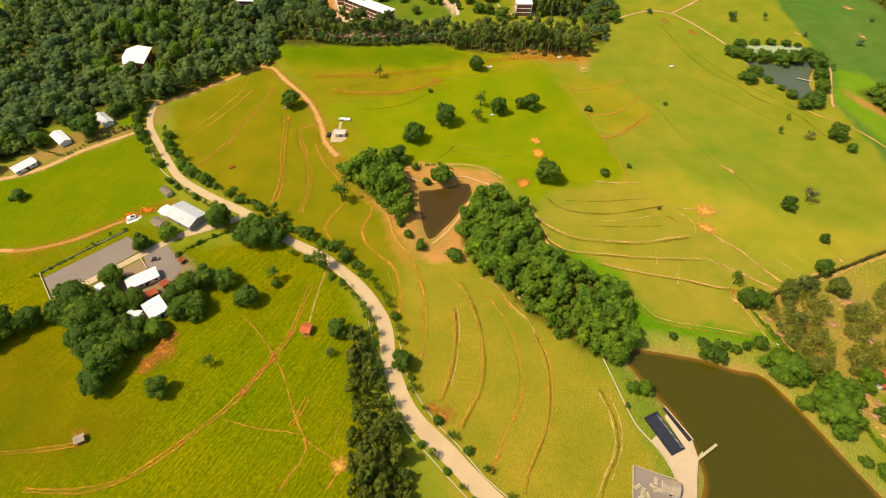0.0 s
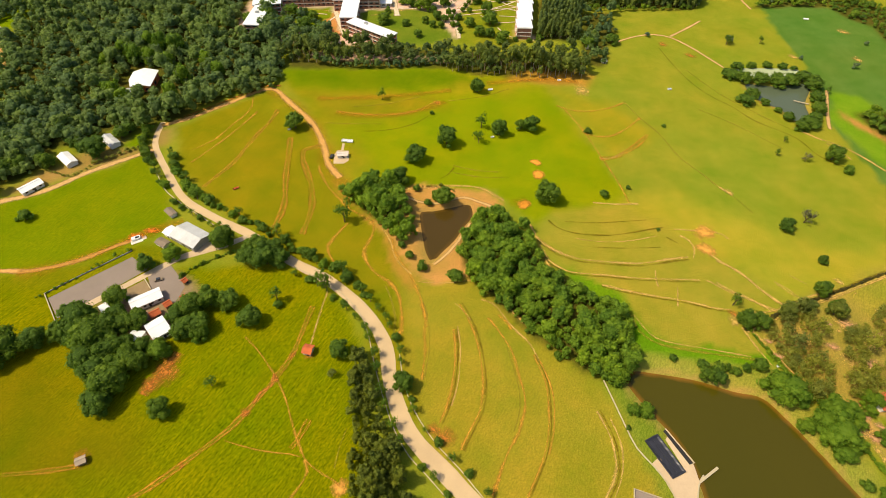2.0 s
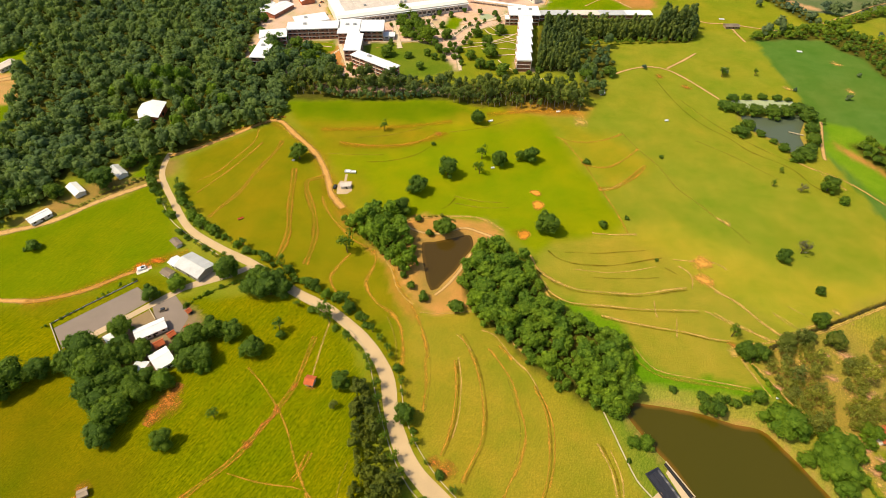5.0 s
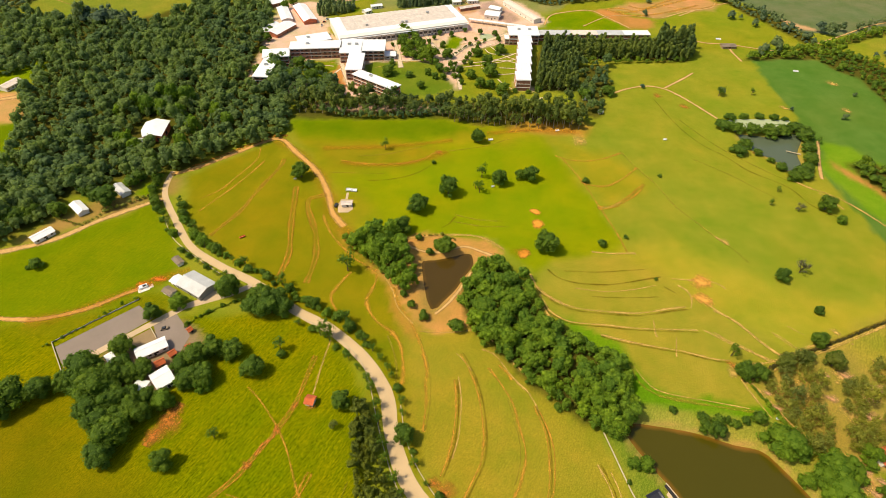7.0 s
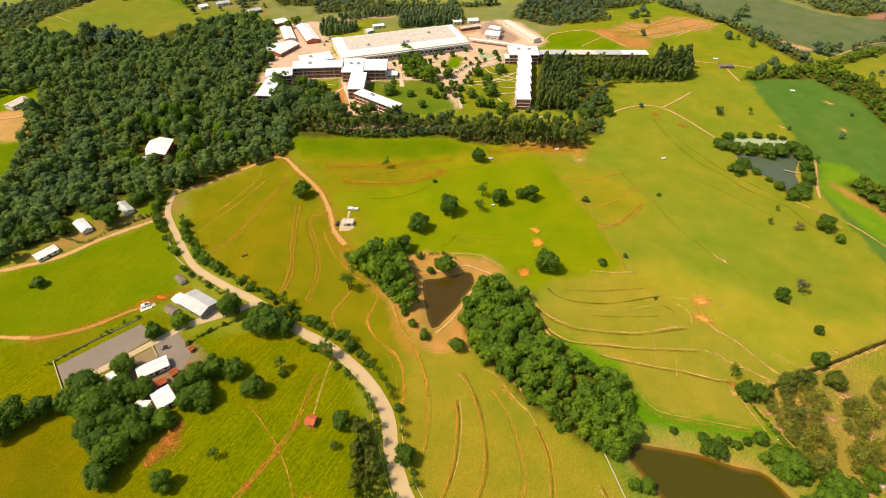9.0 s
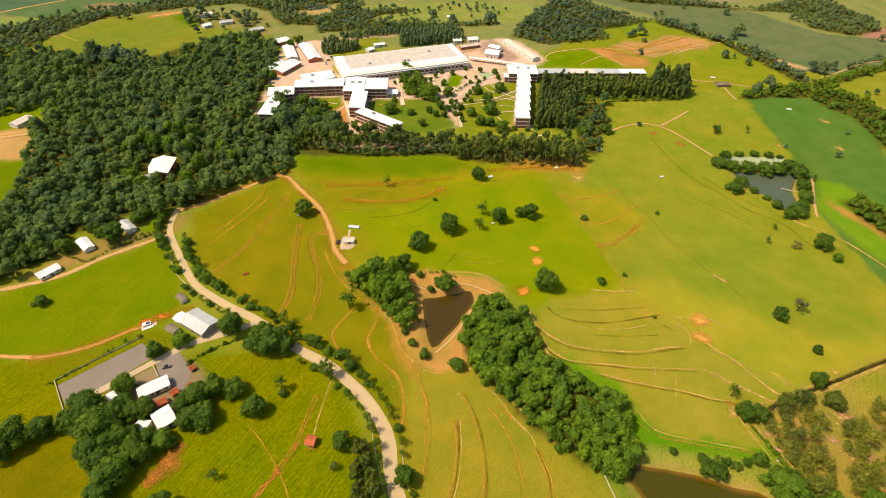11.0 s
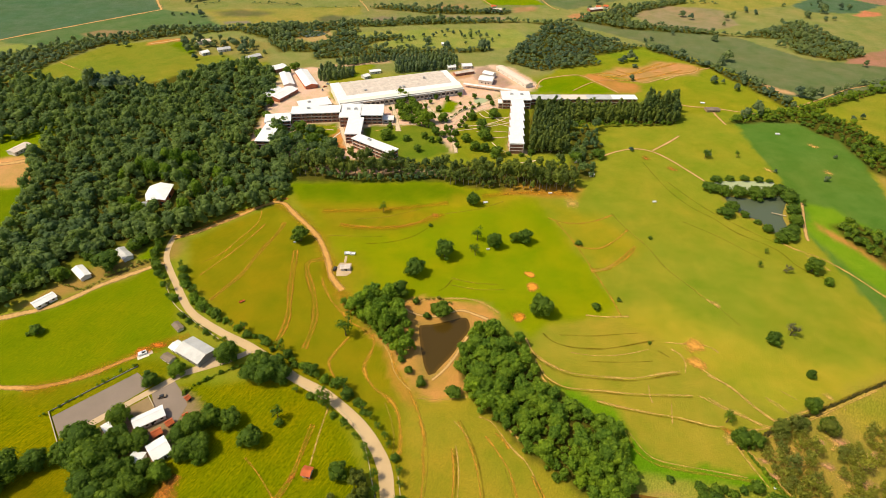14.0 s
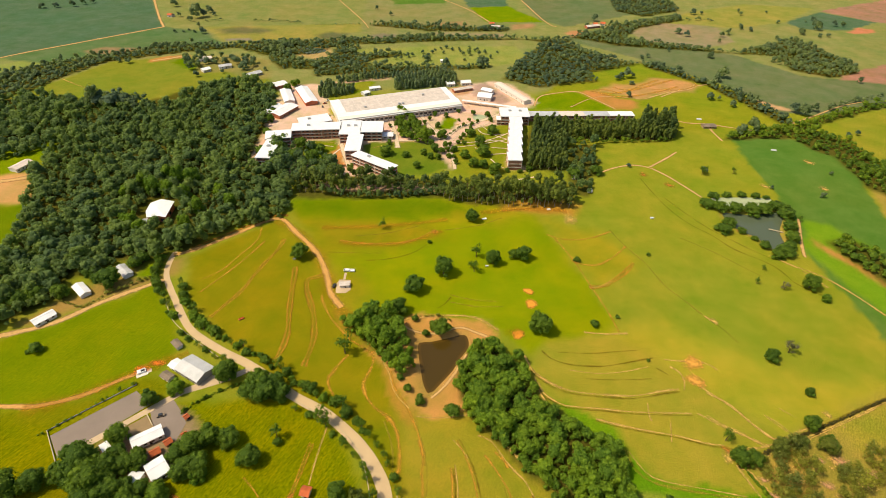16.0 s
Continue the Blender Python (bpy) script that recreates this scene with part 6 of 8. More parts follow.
def stack(x, y, ang, label):
    """Pale blocks piled on a yard."""
    root = tagged(new("block_stack"), label, "building material", "stacked blocks")
    root.matrix_basis = pose(x, y, 0.07, 0, 0, ang)
    for i in range(3):
        for j in range(2):
            piece("block", (), lambda: boxes((-0.45, -0.3, 0, 0.45, 0.3, 0.42)), M_KERB, root, pose(i * 0.97 - 0.97, j * 0.68 - 0.34 + 0.06 * i, 0.0, 0, 0, 4 * (i - j)))
    piece("block", (), lambda: boxes((-0.45, -0.3, 0, 0.45, 0.3, 0.42)), M_KERB, root, pose(-0.3, 0.05, 0.43, 0, 0, 12))


for k, (x, y) in enumerate([(73.8, 66.2), (75.5, 64.6), (77.0, 63.1), (79.7, 66.3), (80.8, 65.1), (74.5, 62.7), (81.0, 68.3)]):
    stack(x, y, 25 + 37 * k, "pale concrete blocks stacked on the lakeside yard")

liner_pond((94.7, 80.7), (87.8, 94.9), 5.6)


def jetty(a, b, w):
    root, L = local("jetty", a, b, "pale concrete jetty reaching into the lake", "jetty")
    part("deck", boxes((0, -w / 2, 0.15, L, w / 2, 0.4)), M_KERB, root)
    for i in range(4):
        for y in (-w / 2 + 0.2, w / 2 - 0.2):
            piece("pile", (), lambda: boxes((-0.15, -0.15, -2.2, 0.15, 0.15, 0.16)), M_KERB, root, pose(1.0 + i * (L - 1.5) / 3, y, 0))


jetty((99.5, 76.9), (108.1, 82.4), 1.0)
pen("quay_wall", [(91.9, 97.9), (99.6, 84.1), (97.6, 83.2)], 0.35, 0.4, M_KERB, "pale quay wall beside a narrow channel", straight=True)
ribbon("channel", [(91.5, 97.2), (98.4, 83.6)], 1.7, M_DARK, 0.07, "dark narrow channel along the quay", "water", wobble=0.0)
jetty((258.0, 340.7), (248.8, 344.9), 1.0)


for k, (x, y) in enumerate([(-20.4, 542.4), (-17.5, 543.9), (-14.5, 545.5), (-130.7, 570.5), (-129.1, 578.5), (-131.5, 561.2), (-107.4, 559.2), (76.8, 609.9), (80.3, 599.8)]):
    car(x, y, 25 + 40 * (k % 3), (M_WHITE, M_METAL, M_DARK, M_TILE)[k % 4], ("white parked car", "grey parked car", "dark parked car", "red parked car")[k % 4] + " on a paved yard")
car(-140.2, 169.8, 20, M_OLDROOF, "brown parked pickup on the asphalt farm yard")
gable("hut", (112.0, 415.2), (116.9, 415.4), 3.5, 2.2, 0.6, M_PLASTER, M_WHITE, "tiny white roofed hut among bushes", windows=0)
gable("hut", (120.6, 393.1), (123.9, 393.2), 3.0, 2.2, 0.6, M_PLASTER, M_WHITE, "tiny white roofed hut among bushes", windows=0)
# the round garden pool
POOL = (37.2, 540.6)
slab("garden_pool", [(POOL[0] + 7.5 * math.cos(k * 0.2618), POOL[1] + 8.5 * math.sin(k * 0.2618)) for k in range(24)], M_ALGAE, 0.1, 0.2, "round pale green garden pool", "water")

# ---- worn tracks ----


def shift(pts, d):
    """A plan line moved sideways by d."""
    out = []
    for i, p in enumerate(pts):
        a, b = Vector(pts[max(0, i - 1)]), Vector(pts[min(len(pts) - 1, i + 1)])
        n = (b - a).normalized()
        out.append((p[0] - n.y * d, p[1] + n.x * d))
    return out


def rut(pts, w=3.0, mat=None):
    ribbon("track", pts, 1.15 * w, M_BAND, 0.04, "worn band of thin grass under wheel tracks", wobble=0.2)
    ribbon("track", pts, w, mat or M_RUTS, 0.05, "wheel tracks worn through meadow grass", wobble=0.2)


def worn(pts, w=1.8, mat=None):
    ribbon("track", pts, w, mat or M_TRACK, 0.045, "earth line worn through pasture grass", wobble=0.3)


def bank(pts, w=2.6, pale=None):
    """A weedy contour bank with a bare line on its upper side; the dark strip also paints its shadow side."""
    ribbon("contour_bank", shift(pts, 0.24 * w), 0.55 * w, M_DARKLINE, 0.05, "dark weedy contour bank with its shaded side across the meadow", "bank", lift=0.12, wobble=0.25)
    ribbon("track", shift(pts, -0.24 * w), 0.62 * w, pale or M_TRACK, 0.06, "pale earth line beside a contour bank", wobble=0.3)


# the ochre meadow
worn([(-135.5, 337.0), (-133.5, 324.4), (-135.5, 314.2), (-141.3, 301.1), (-147.8, 285.6), (-158.5, 274.7)], 1.5, M_TRACK)
worn([(-128.0, 319.1), (-132.0, 307.8), (-138.8, 291.9), (-145.7, 278.6), (-154.6, 262.6)], 1.8, M_TRACK)
rut([(-114.5, 321.6), (-116.5, 308.3), (-121.2, 293.6), (-125.1, 280.3), (-127.3, 268.9), (-130.2, 260.6), (-135.6, 249.8), (-140.3, 240.1)], 3.2)
rut([(-99.5, 290.0), (-97.6, 275.4), (-95.6, 258.9), (-93.1, 243.4), (-90.4, 228.8), (-90.5, 217.3), (-92.2, 208.0)], 4.2)
worn([(-98.0, 290.1), (-95.1, 269.8), (-91.5, 243.4), (-88.7, 226.5), (-89.3, 214.2)], 0.9, M_DARKLINE)
rut([(-77.6, 281.8), (-84.3, 279.2), (-88.4, 276.8), (-87.0, 267.3), (-82.7, 256.6), (-77.8, 243.8), (-74.6, 229.3), (-74.2, 217.7), (-75.6, 203.3)], 4.0)
worn([(-90.9, 276.7), (-87.9, 264.5), (-82.7, 251.3), (-78.5, 238.8), (-76.0, 224.5)], 1.0, M_DARKLINE)
worn([(-76.1, 261.6), (-75.0, 256.8), (-71.4, 249.1), (-66.1, 240.1), (-58.2, 230.6), (-51.5, 222.9), (-44.1, 218.1), (-38.9, 212.9)], 2.6)
worn([(-52.1, 212.5), (-56.3, 205.1), (-59.2, 198.7), (-60.4, 194.6), (-59.1, 189.9), (-55.3, 183.7)], 2.8)
worn([(-38.9, 215.5), (-37.4, 206.8), (-39.6, 198.4), (-40.9, 191.9), (-39.1, 185.2), (-34.0, 177.8), (-26.4, 171.7), (-21.8, 165.4), (-19.4, 156.8), (-18.3, 148.6), (-18.6, 140.7)], 3.0)
worn([(-27.3, 201.6), (-25.5, 193.5), (-22.4, 186.8), (-17.7, 180.0), (-14.5, 172.7), (-10.8, 163.9), (-8.5, 155.4), (-7.5, 148.8), (-7.4, 139.4), (-6.7, 133.4), (-7.2, 126.1), (-7.6, 117.7)], 2.4)
worn([(-9.5, 158.7), (-7.9, 153.7), (-7.0, 148.8), (-6.6, 145.0)], 2.6, M_TRACK)
worn([(-12.4, 169.8), (-8.4, 158.7), (-5.6, 145.7), (-5.0, 134.9), (-5.5, 127.5), (-6.9, 117.7)], 1.2, M_FAINT)
worn([(-33.4, 210.0), (-27.7, 199.5), (-24.9, 189.5), (-20.1, 181.8), (-15.3, 177.1)], 1.3, M_PALE)
worn([(-11.7, 172.0), (-2.7, 171.5), (5.7, 172.0), (14.7, 173.7)], 1.2, M_PALE)
worn([(-27.6, 168.8), (-23.5, 158.4), (-21.5, 148.5), (-21.6, 139.1)], 1.6, M_FAINT)
# contour banks of the east meadow
bank([(6.5, 144.3), (7.2, 136.6), (7.2, 127.8), (6.4, 119.3), (5.2, 111.2), (2.9, 103.5), (0.7, 98.0)], 2.6)
worn([(7.8, 145.9), (9.0, 135.2), (8.7, 124.9), (7.6, 115.2), (5.0, 106.0)], 1.0, M_PALE)
bank([(9.5, 159.1), (12.6, 152.5), (15.6, 144.5), (17.7, 135.3), (18.9, 126.6), (19.3, 116.8), (18.8, 110.2), (17.4, 103.7), (14.4, 97.5), (11.3, 91.5), (9.5, 87.3)], 2.8)
worn([(6.8, 159.1), (10.5, 155.1), (14.1, 149.3)], 1.0, M_PALE)
worn([(22.1, 151.1), (25.4, 146.3), (28.9, 140.1), (31.8, 134.1), (33.2, 128.3), (34.5, 119.8), (35.9, 113.1), (35.8, 106.6), (34.4, 101.5), (31.8, 94.2), (28.0, 88.3), (25.4, 82.6), (22.9, 76.1), (20.0, 69.8)], 1.9)
worn([(30.1, 135.0), (31.8, 126.8), (33.6, 117.1), (33.9, 109.1), (32.9, 102.7), (30.3, 95.4)], 0.9, M_FAINT)
worn([(25.4, 83.1), (22.9, 76.1), (20.4, 70.2)], 2.6, M_TRACK)
worn([(19.3, 161.7), (24.7, 159.5), (28.5, 154.5), (32.0, 148.1), (36.3, 142.4), (39.6, 138.8), (42.4, 132.9), (43.7, 128.5)], 1.5, M_PALE)
worn([(27.0, 152.8), (30.8, 149.0), (32.8, 144.6)], 2.4, M_TRACK)
bank([(42.2, 131.4), (44.1, 125.1), (45.9, 118.7), (46.3, 112.0), (45.9, 104.2), (45.0, 96.8), (43.3, 89.7), (40.7, 82.9), (36.7, 75.2), (34.1, 70.0), (32.0, 63.0)], 1.9)
worn([(44.0, 129.1), (47.1, 118.7), (48.2, 109.9), (47.4, 101.8), (46.1, 94.4), (43.3, 86.3)], 1.3)
bank([(66.1, 105.1), (67.9, 99.7), (69.6, 93.7), (70.0, 86.7), (69.3, 81.1), (67.0, 75.7), (62.8, 69.4), (59.4, 62.4)], 2.6, M_PALE)
worn([(70.3, 102.2), (72.5, 92.5), (72.0, 84.5), (69.5, 76.8), (64.9, 68.5)], 1.1, M_PALE)
worn([(21.9, 170.6), (27.6, 163.7), (32.6, 156.9), (37.5, 150.4), (44.1, 144.5)], 2.2, M_PALE)
# terraces of the dry pasture
bank([(128.8, 191.2), (119.6, 189.8), (110.3, 187.6), (101.3, 186.2), (92.6, 186.4), (81.2, 187.3), (72.6, 188.3), (65.6, 190.4), (60.2, 193.5), (54.8, 198.2), (50.9, 203.5)], 3.4, M_PALE)
worn([(48.0, 214.2), (49.6, 209.0), (51.7, 202.3), (57.5, 196.3), (65.7, 191.2)], 2.6, M_PALE)
bank([(130.1, 175.9), (121.7, 176.1), (107.5, 176.2), (96.3, 176.6), (85.2, 177.9), (74.0, 178.7), (65.6, 179.7), (60.2, 182.6), (55.0, 187.5), (53.0, 195.3)], 2.6, M_PALE)
worn([(51.9, 199.4), (53.1, 191.3), (55.8, 181.7), (58.1, 177.3), (62.0, 174.4)], 2.0, M_PALE)
bank([(139.6, 157.9), (133.0, 158.4), (125.5, 160.6), (117.9, 162.9), (107.4, 164.7), (96.9, 166.9), (86.4, 169.5), (79.8, 171.9)], 2.4, M_PALE)
worn([(80.0, 172.6), (89.2, 169.6), (99.7, 167.0)], 2.0, M_PALE)
worn([(58.6, 218.0), (62.5, 212.4), (69.7, 208.7), (78.6, 207.2), (90.8, 207.0), (103.5, 209.5), (114.9, 212.4), (121.4, 213.8)], 1.6, M_DARKLINE)
worn([(67.8, 216.9), (86.4, 216.5), (102.3, 218.2), (113.4, 219.4)], 1.2, M_DARKLINE)
worn([(80.1, 198.0), (94.9, 197.6), (110.0, 198.3), (116.1, 198.9)], 1.0, M_DARKLINE)
worn([(72.1, 204.0), (86.8, 201.9), (102.2, 203.5), (116.7, 207.3)], 0.9, M_PALE)
worn([(121.0, 206.5), (125.9, 202.0)], 1.6, M_DARKLINE)
worn([(128.9, 207.6), (132.6, 204.3), (133.8, 198.1), (131.2, 191.2)], 1.4, M_PALE)
worn([(127.3, 212.7), (134.8, 212.0), (141.5, 211.7)], 1.4, M_PALE)
worn([(140.7, 194.6), (146.7, 187.7), (152.0, 182.0), (155.8, 176.5), (159.1, 170.1), (162.8, 165.2), (165.8, 162.5), (173.6, 163.4)], 2.0, M_PALE)
worn([(147.5, 211.5), (152.3, 209.0), (154.8, 205.7)], 2.2, M_PALE)
worn([(133.2, 176.7), (136.6, 174.3), (142.2, 169.7), (149.1, 165.6), (154.8, 162.3), (162.8, 158.4)], 1.7, M_PALE)
worn([(177.4, 180.7), (183.5, 175.0)], 1.0, M_PALE)
worn([(168.0, 175.0), (174.5, 166.9)], 1.2, M_PALE)
worn([(109.2, 182.9), (107.9, 175.4), (108.1, 171.8)], 1.4, M_PALE)
worn([(117.7, 172.0), (114.3, 159.7)], 1.0, M_PALE)
worn([(90.4, 155.8), (91.3, 147.7), (95.1, 141.5), (100.7, 137.9), (110.3, 135.7), (122.4, 133.6), (137.0, 131.5), (143.0, 130.7)], 2.2, M_FAINT)
worn([(91.9, 154.2), (96.9, 143.7), (103.7, 139.5), (123.1, 135.7), (139.8, 132.4)], 1.0, M_PALE)
worn([(140.7, 152.6), (145.0, 146.6), (151.1, 134.1), (155.0, 124.9), (159.2, 117.3)], 2.2, M_PALE)
# the green meadow
rut([(-61.4, 155.9), (-62.7, 147.7), (-64.1, 138.2), (-65.6, 129.2), (-68.1, 122.9), (-70.6, 117.3), (-73.1, 112.4), (-76.5, 106.6), (-79.7, 100.7), (-83.8, 94.6), (-88.1, 89.8), (-92.4, 85.6), (-96.5, 81.3), (-102.2, 75.7), (-109.4, 69.4), (-117.8, 64.4), (-130.8, 61.5), (-149.2, 61.6)], 3.0)
worn([(-89.0, 137.7), (-82.5, 131.8), (-77.4, 126.1), (-71.7, 119.2), (-67.1, 112.5), (-63.5, 106.1), (-60.1, 98.6), (-56.7, 91.5), (-54.1, 86.9), (-51.8, 83.1), (-48.9, 80.3), (-43.7, 77.1), (-39.0, 74.7), (-36.5, 72.0)], 1.5)
worn([(-84.6, 89.4), (-73.9, 86.6), (-64.7, 85.1), (-58.0, 84.6), (-53.4, 83.5)], 1.0)
worn([(-52.8, 98.7), (-54.4, 94.6), (-55.8, 90.3), (-58.0, 86.8)], 2.6, M_RUTS)
worn([(-51.7, 82.4), (-49.9, 78.1), (-51.5, 72.8), (-54.7, 67.6), (-56.7, 62.6)], 2.2)
worn([(-36.4, 76.0), (-36.8, 70.9), (-37.9, 66.9), (-40.4, 62.9)], 1.6)
worn([(-37.0, 95.4), (-38.8, 88.3), (-39.7, 79.4)], 0.8, M_FAINT)
rut([(-164.4, 74.5), (-152.3, 75.8), (-143.4, 77.2), (-138.0, 78.2)], 2.4)
worn([(-71.7, 119.2), (-71.5, 113.8), (-74.7, 111.0)], 2.4, M_RED)
worn([(-75.2, 111.0), (-77.3, 105.0)], 2.4, M_RED)
worn([(-78.1, 102.0), (-80.7, 99.5)], 2.4, M_RED)
worn([(-64.7, 130.7), (-66.8, 126.3)], 2.4, M_RED)
# the bright meadow
worn([(-74.4, 320.9), (-55.0, 317.5), (-31.2, 318.9), (-16.3, 325.5), (-10.3, 331.9), (-3.8, 335.0)], 2.4, M_TRACK)
worn([(-80.9, 306.8), (-57.5, 306.3), (-42.7, 306.7)], 1.2, M_FAINT)
worn([(-52.9, 298.2), (-40.9, 299.2), (-28.0, 303.4), (-18.3, 309.4), (-11.0, 317.6)], 1.6, M_DARKLINE)
worn([(5.7, 264.5), (10.8, 262.4), (22.3, 259.5), (35.5, 258.8)], 1.4, M_FAINT)
worn([(-2.4, 251.5), (2.3, 255.3), (6.3, 262.3)], 1.4, M_DARKLINE)
worn([(5.7, 257.5), (22.4, 253.7), (39.2, 254.2)], 1.2, M_FAINT)
worn([(-63.7, 326.7), (-40.9, 330.9), (-18.1, 340.9)], 1.4, M_FAINT)
worn([(1.7, 335.9), (25.4, 342.4), (46.0, 353.5)], 1.6, M_FAINT)
worn([(46.7, 363.5), (71.8, 368.3), (96.5, 366.8)], 4.0, M_TRACK)
# the wide pasture
worn([(77.7, 332.8), (86.7, 327.5), (100.1, 326.6), (114.5, 331.2), (125.6, 337.9)], 2.4)
worn([(90.5, 302.0), (97.1, 297.9), (108.1, 297.6), (118.7, 304.8), (125.7, 311.4), (133.2, 319.5)], 2.8)
rut([(97.2, 273.7), (107.4, 275.7), (115.7, 281.7), (124.6, 289.6), (133.6, 300.2)], 4.2, M_RUTS)
worn([(97.2, 273.7), (105.5, 275.1), (113.7, 280.5)], 1.4, M_PALE)
worn([(82.9, 328.1), (92.3, 302.1), (98.6, 275.5), (104.2, 251.4), (107.0, 233.1)], 1.6)
worn([(86.1, 233.0), (98.7, 231.9), (111.8, 232.8)], 2.2, M_PALE)
worn([(126.0, 340.0), (133.2, 319.5), (141.7, 300.5), (148.1, 276.9), (157.3, 260.7), (162.5, 250.4), (169.2, 240.6), (175.5, 226.5)], 1.6, M_FAINT)
worn([(164.0, 248.9), (166.2, 245.4), (168.9, 241.5)], 2.8, M_PALE)
worn([(171.7, 418.9), (175.8, 392.5), (181.7, 368.2), (190.3, 349.5), (201.6, 335.4), (211.1, 318.7), (225.1, 306.2), (232.5, 297.1), (236.9, 282.4), (243.7, 274.1), (248.7, 269.8)], 1.5, M_DARKLINE)
worn([(182.8, 386.9), (193.9, 360.9), (204.0, 342.6), (214.9, 328.9), (222.7, 319.1), (233.5, 308.4)], 1.6, M_FAINT)
worn([(176.7, 331.1), (194.6, 314.9), (207.7, 299.4), (217.7, 287.7)], 1.4, M_FAINT)
ribbon("track", [(-21.5, 235.5), (-15.2, 231.2), (-3.9, 229.6), (5.7, 233.3), (12.8, 235.0), (21.7, 230.9), (27.5, 228.1)], 3.0, M_ROADEARTH, 0.06, "pale earth path on the pond bank")
ribbon("track", [(14.9, 214.2), (8.7, 201.2), (2.4, 191.0), (-4.2, 183.4)], 2.6, M_ROADEARTH, 0.06, "pale earth dam along the pond")
ribbon("track", [(-27.0, 240.2), (-14.0, 242.5), (5.7, 245.1), (22.1, 243.5), (34.6, 233.1)], 3.0, M_PALE, 0.06, "dry tan bank above the pond")

for pts, w in (
    ([(140.4, 429.1), (155.1, 437.8), (171.6, 442.7), (185.6, 437.9), (196.4, 424.1), (205.5, 407.0), (214.3, 389.1)], 3.0),
    ([(186.2, 440.0), (203.6, 454.6), (220.2, 469.9)], 3.4),
    ([(279.2, 359.6), (262.3, 321.1), (258.8, 310.3)], 3.4),
    ([(234.3, 312.2), (244.0, 301.0), (258.0, 290.4), (268.3, 275.0), (278.6, 251.5), (284.0, 232.5)], 2.6),
    ([(248.8, 294.9), (255.1, 281.5), (256.6, 277.6)], 2.0),
    ([(98.4, 574.8), (108.1, 601.2), (125.9, 612.2), (153.3, 618.8), (168.9, 599.0), (187.3, 569.5)], 3.0),
    ([(236.0, 547.9), (253.3, 537.2), (273.3, 535.3), (293.9, 527.9), (316.9, 520.8)], 3.0),
    ([(273.4, 532.5), (272.5, 515.0), (274.0, 495.9)], 3.6),
    ([(248.7, 607.9), (283.7, 634.0), (316.8, 650.4)], 3.0),
    ([(227.0, 600.1), (259.2, 620.4), (291.9, 634.4), (301.4, 649.6)], 3.0),
    ([(363.7, 539.2), (399.1, 560.9), (447.0, 590.8), (484.7, 605.6)], 3.0),
    ([(-451.4, 630.2), (-420.4, 609.9), (-377.0, 588.0)], 2.6),
    ([(-190.8, 1037.6), (-134.4, 911.2), (-118.0, 864.4)], 3.0),
    ([(-2.0, 693.5), (8.6, 653.7), (18.5, 631.8)], 3.4),
    ([(10.9, 521.3), (31.5, 531.9), (55.1, 534.3)], 2.0),
    ([(7.9, 485.2), (35.4, 488.7), (63.3, 492.3)], 1.4),
    ([(37.0, 522.4), (52.5, 496.9), (65.8, 490.0)], 1.2),
    ([(-66.7, 467.9), (-35.6, 481.0), (-8.4, 482.1)], 1.6),
    ([(-137.1, 473.3), (-113.8, 477.9), (-99.6, 473.6)], 1.4),
):
    ribbon("track", pts, w, M_ROADEARTH if w >= 3.0 else M_PALE, 0.055, "pale dirt track through grass")
for pts, w in (
    ([(-632.2, 599.4), (-570.0, 699.0), (-505.8, 767.2), (-423.8, 850.4)], 6.0),
    ([(-423.8, 850.4), (-462.9, 922.3), (-574.0, 1144.1)], 6.0),
    ([(117.4, 1177.9), (156.6, 931.1), (173.0, 889.7)], 4.0),
    ([(-5.0, 1052.0), (38.8, 983.6), (72.2, 902.2)], 4.0),
    ([(-374.8, 699.0), (-357.1, 708.8), (-337.2, 723.6)], 8.0),
    ([(138.6, 573.5), (176.5, 604.4), (227.0, 600.1)], 2.0),
    ([(-391.7, 386.2), (-357.8, 398.5), (-347.2, 404.6)], 9.0),
):
    ribbon("dirt_road", pts, w, M_ROADEARTH, 0.06, "tan earth road between far fields", "road")
ribbon("campus_path", [(-140.6, 465.0), (-120.5, 470.5), (-104.2, 468.8)], 1.6, M_LANE, 0.07, "pale beige path across the campus", "path")
ribbon("campus_path", [(-103.2, 441.9), (-100.8, 455.2), (-95.3, 466.8)], 2.6, M_LANE, 0.07, "pale beige path across the campus", "path")
ribbon("campus_path", [(7.9, 480.3), (29.7, 483.6), (46.5, 490.4), (64.4, 505.0)], 1.8, M_LANE, 0.07, "pale beige path across the campus", "path")
ribbon("campus_path", [(34.2, 511.6), (40.5, 501.5), (61.3, 502.3)], 1.8, M_LANE, 0.07, "pale beige path across the campus", "path")
ribbon("campus_path", [(37.9, 483.9), (49.1, 488.1), (62.4, 482.5)], 1.6, M_LANE, 0.07, "pale beige path across the campus", "path")
ribbon("campus_path", [(43.5, 458.5), (60.6, 461.4)], 1.5, M_LANE, 0.07, "pale beige path across the campus", "path")
ribbon("campus_path", [(43.0, 449.6), (49.3, 437.1), (54.1, 433.1)], 1.6, M_LANE, 0.07, "pale beige path across the campus", "path")
ribbon("campus_path", [(29.3, 471.7), (37.1, 467.3)], 1.4, M_LANE, 0.07, "pale beige path across the campus", "path")
ribbon("campus_path", [(52.8, 411.1), (66.1, 413.5), (78.9, 417.9)], 2.2, M_LANE, 0.07, "pale beige path across the campus", "path")
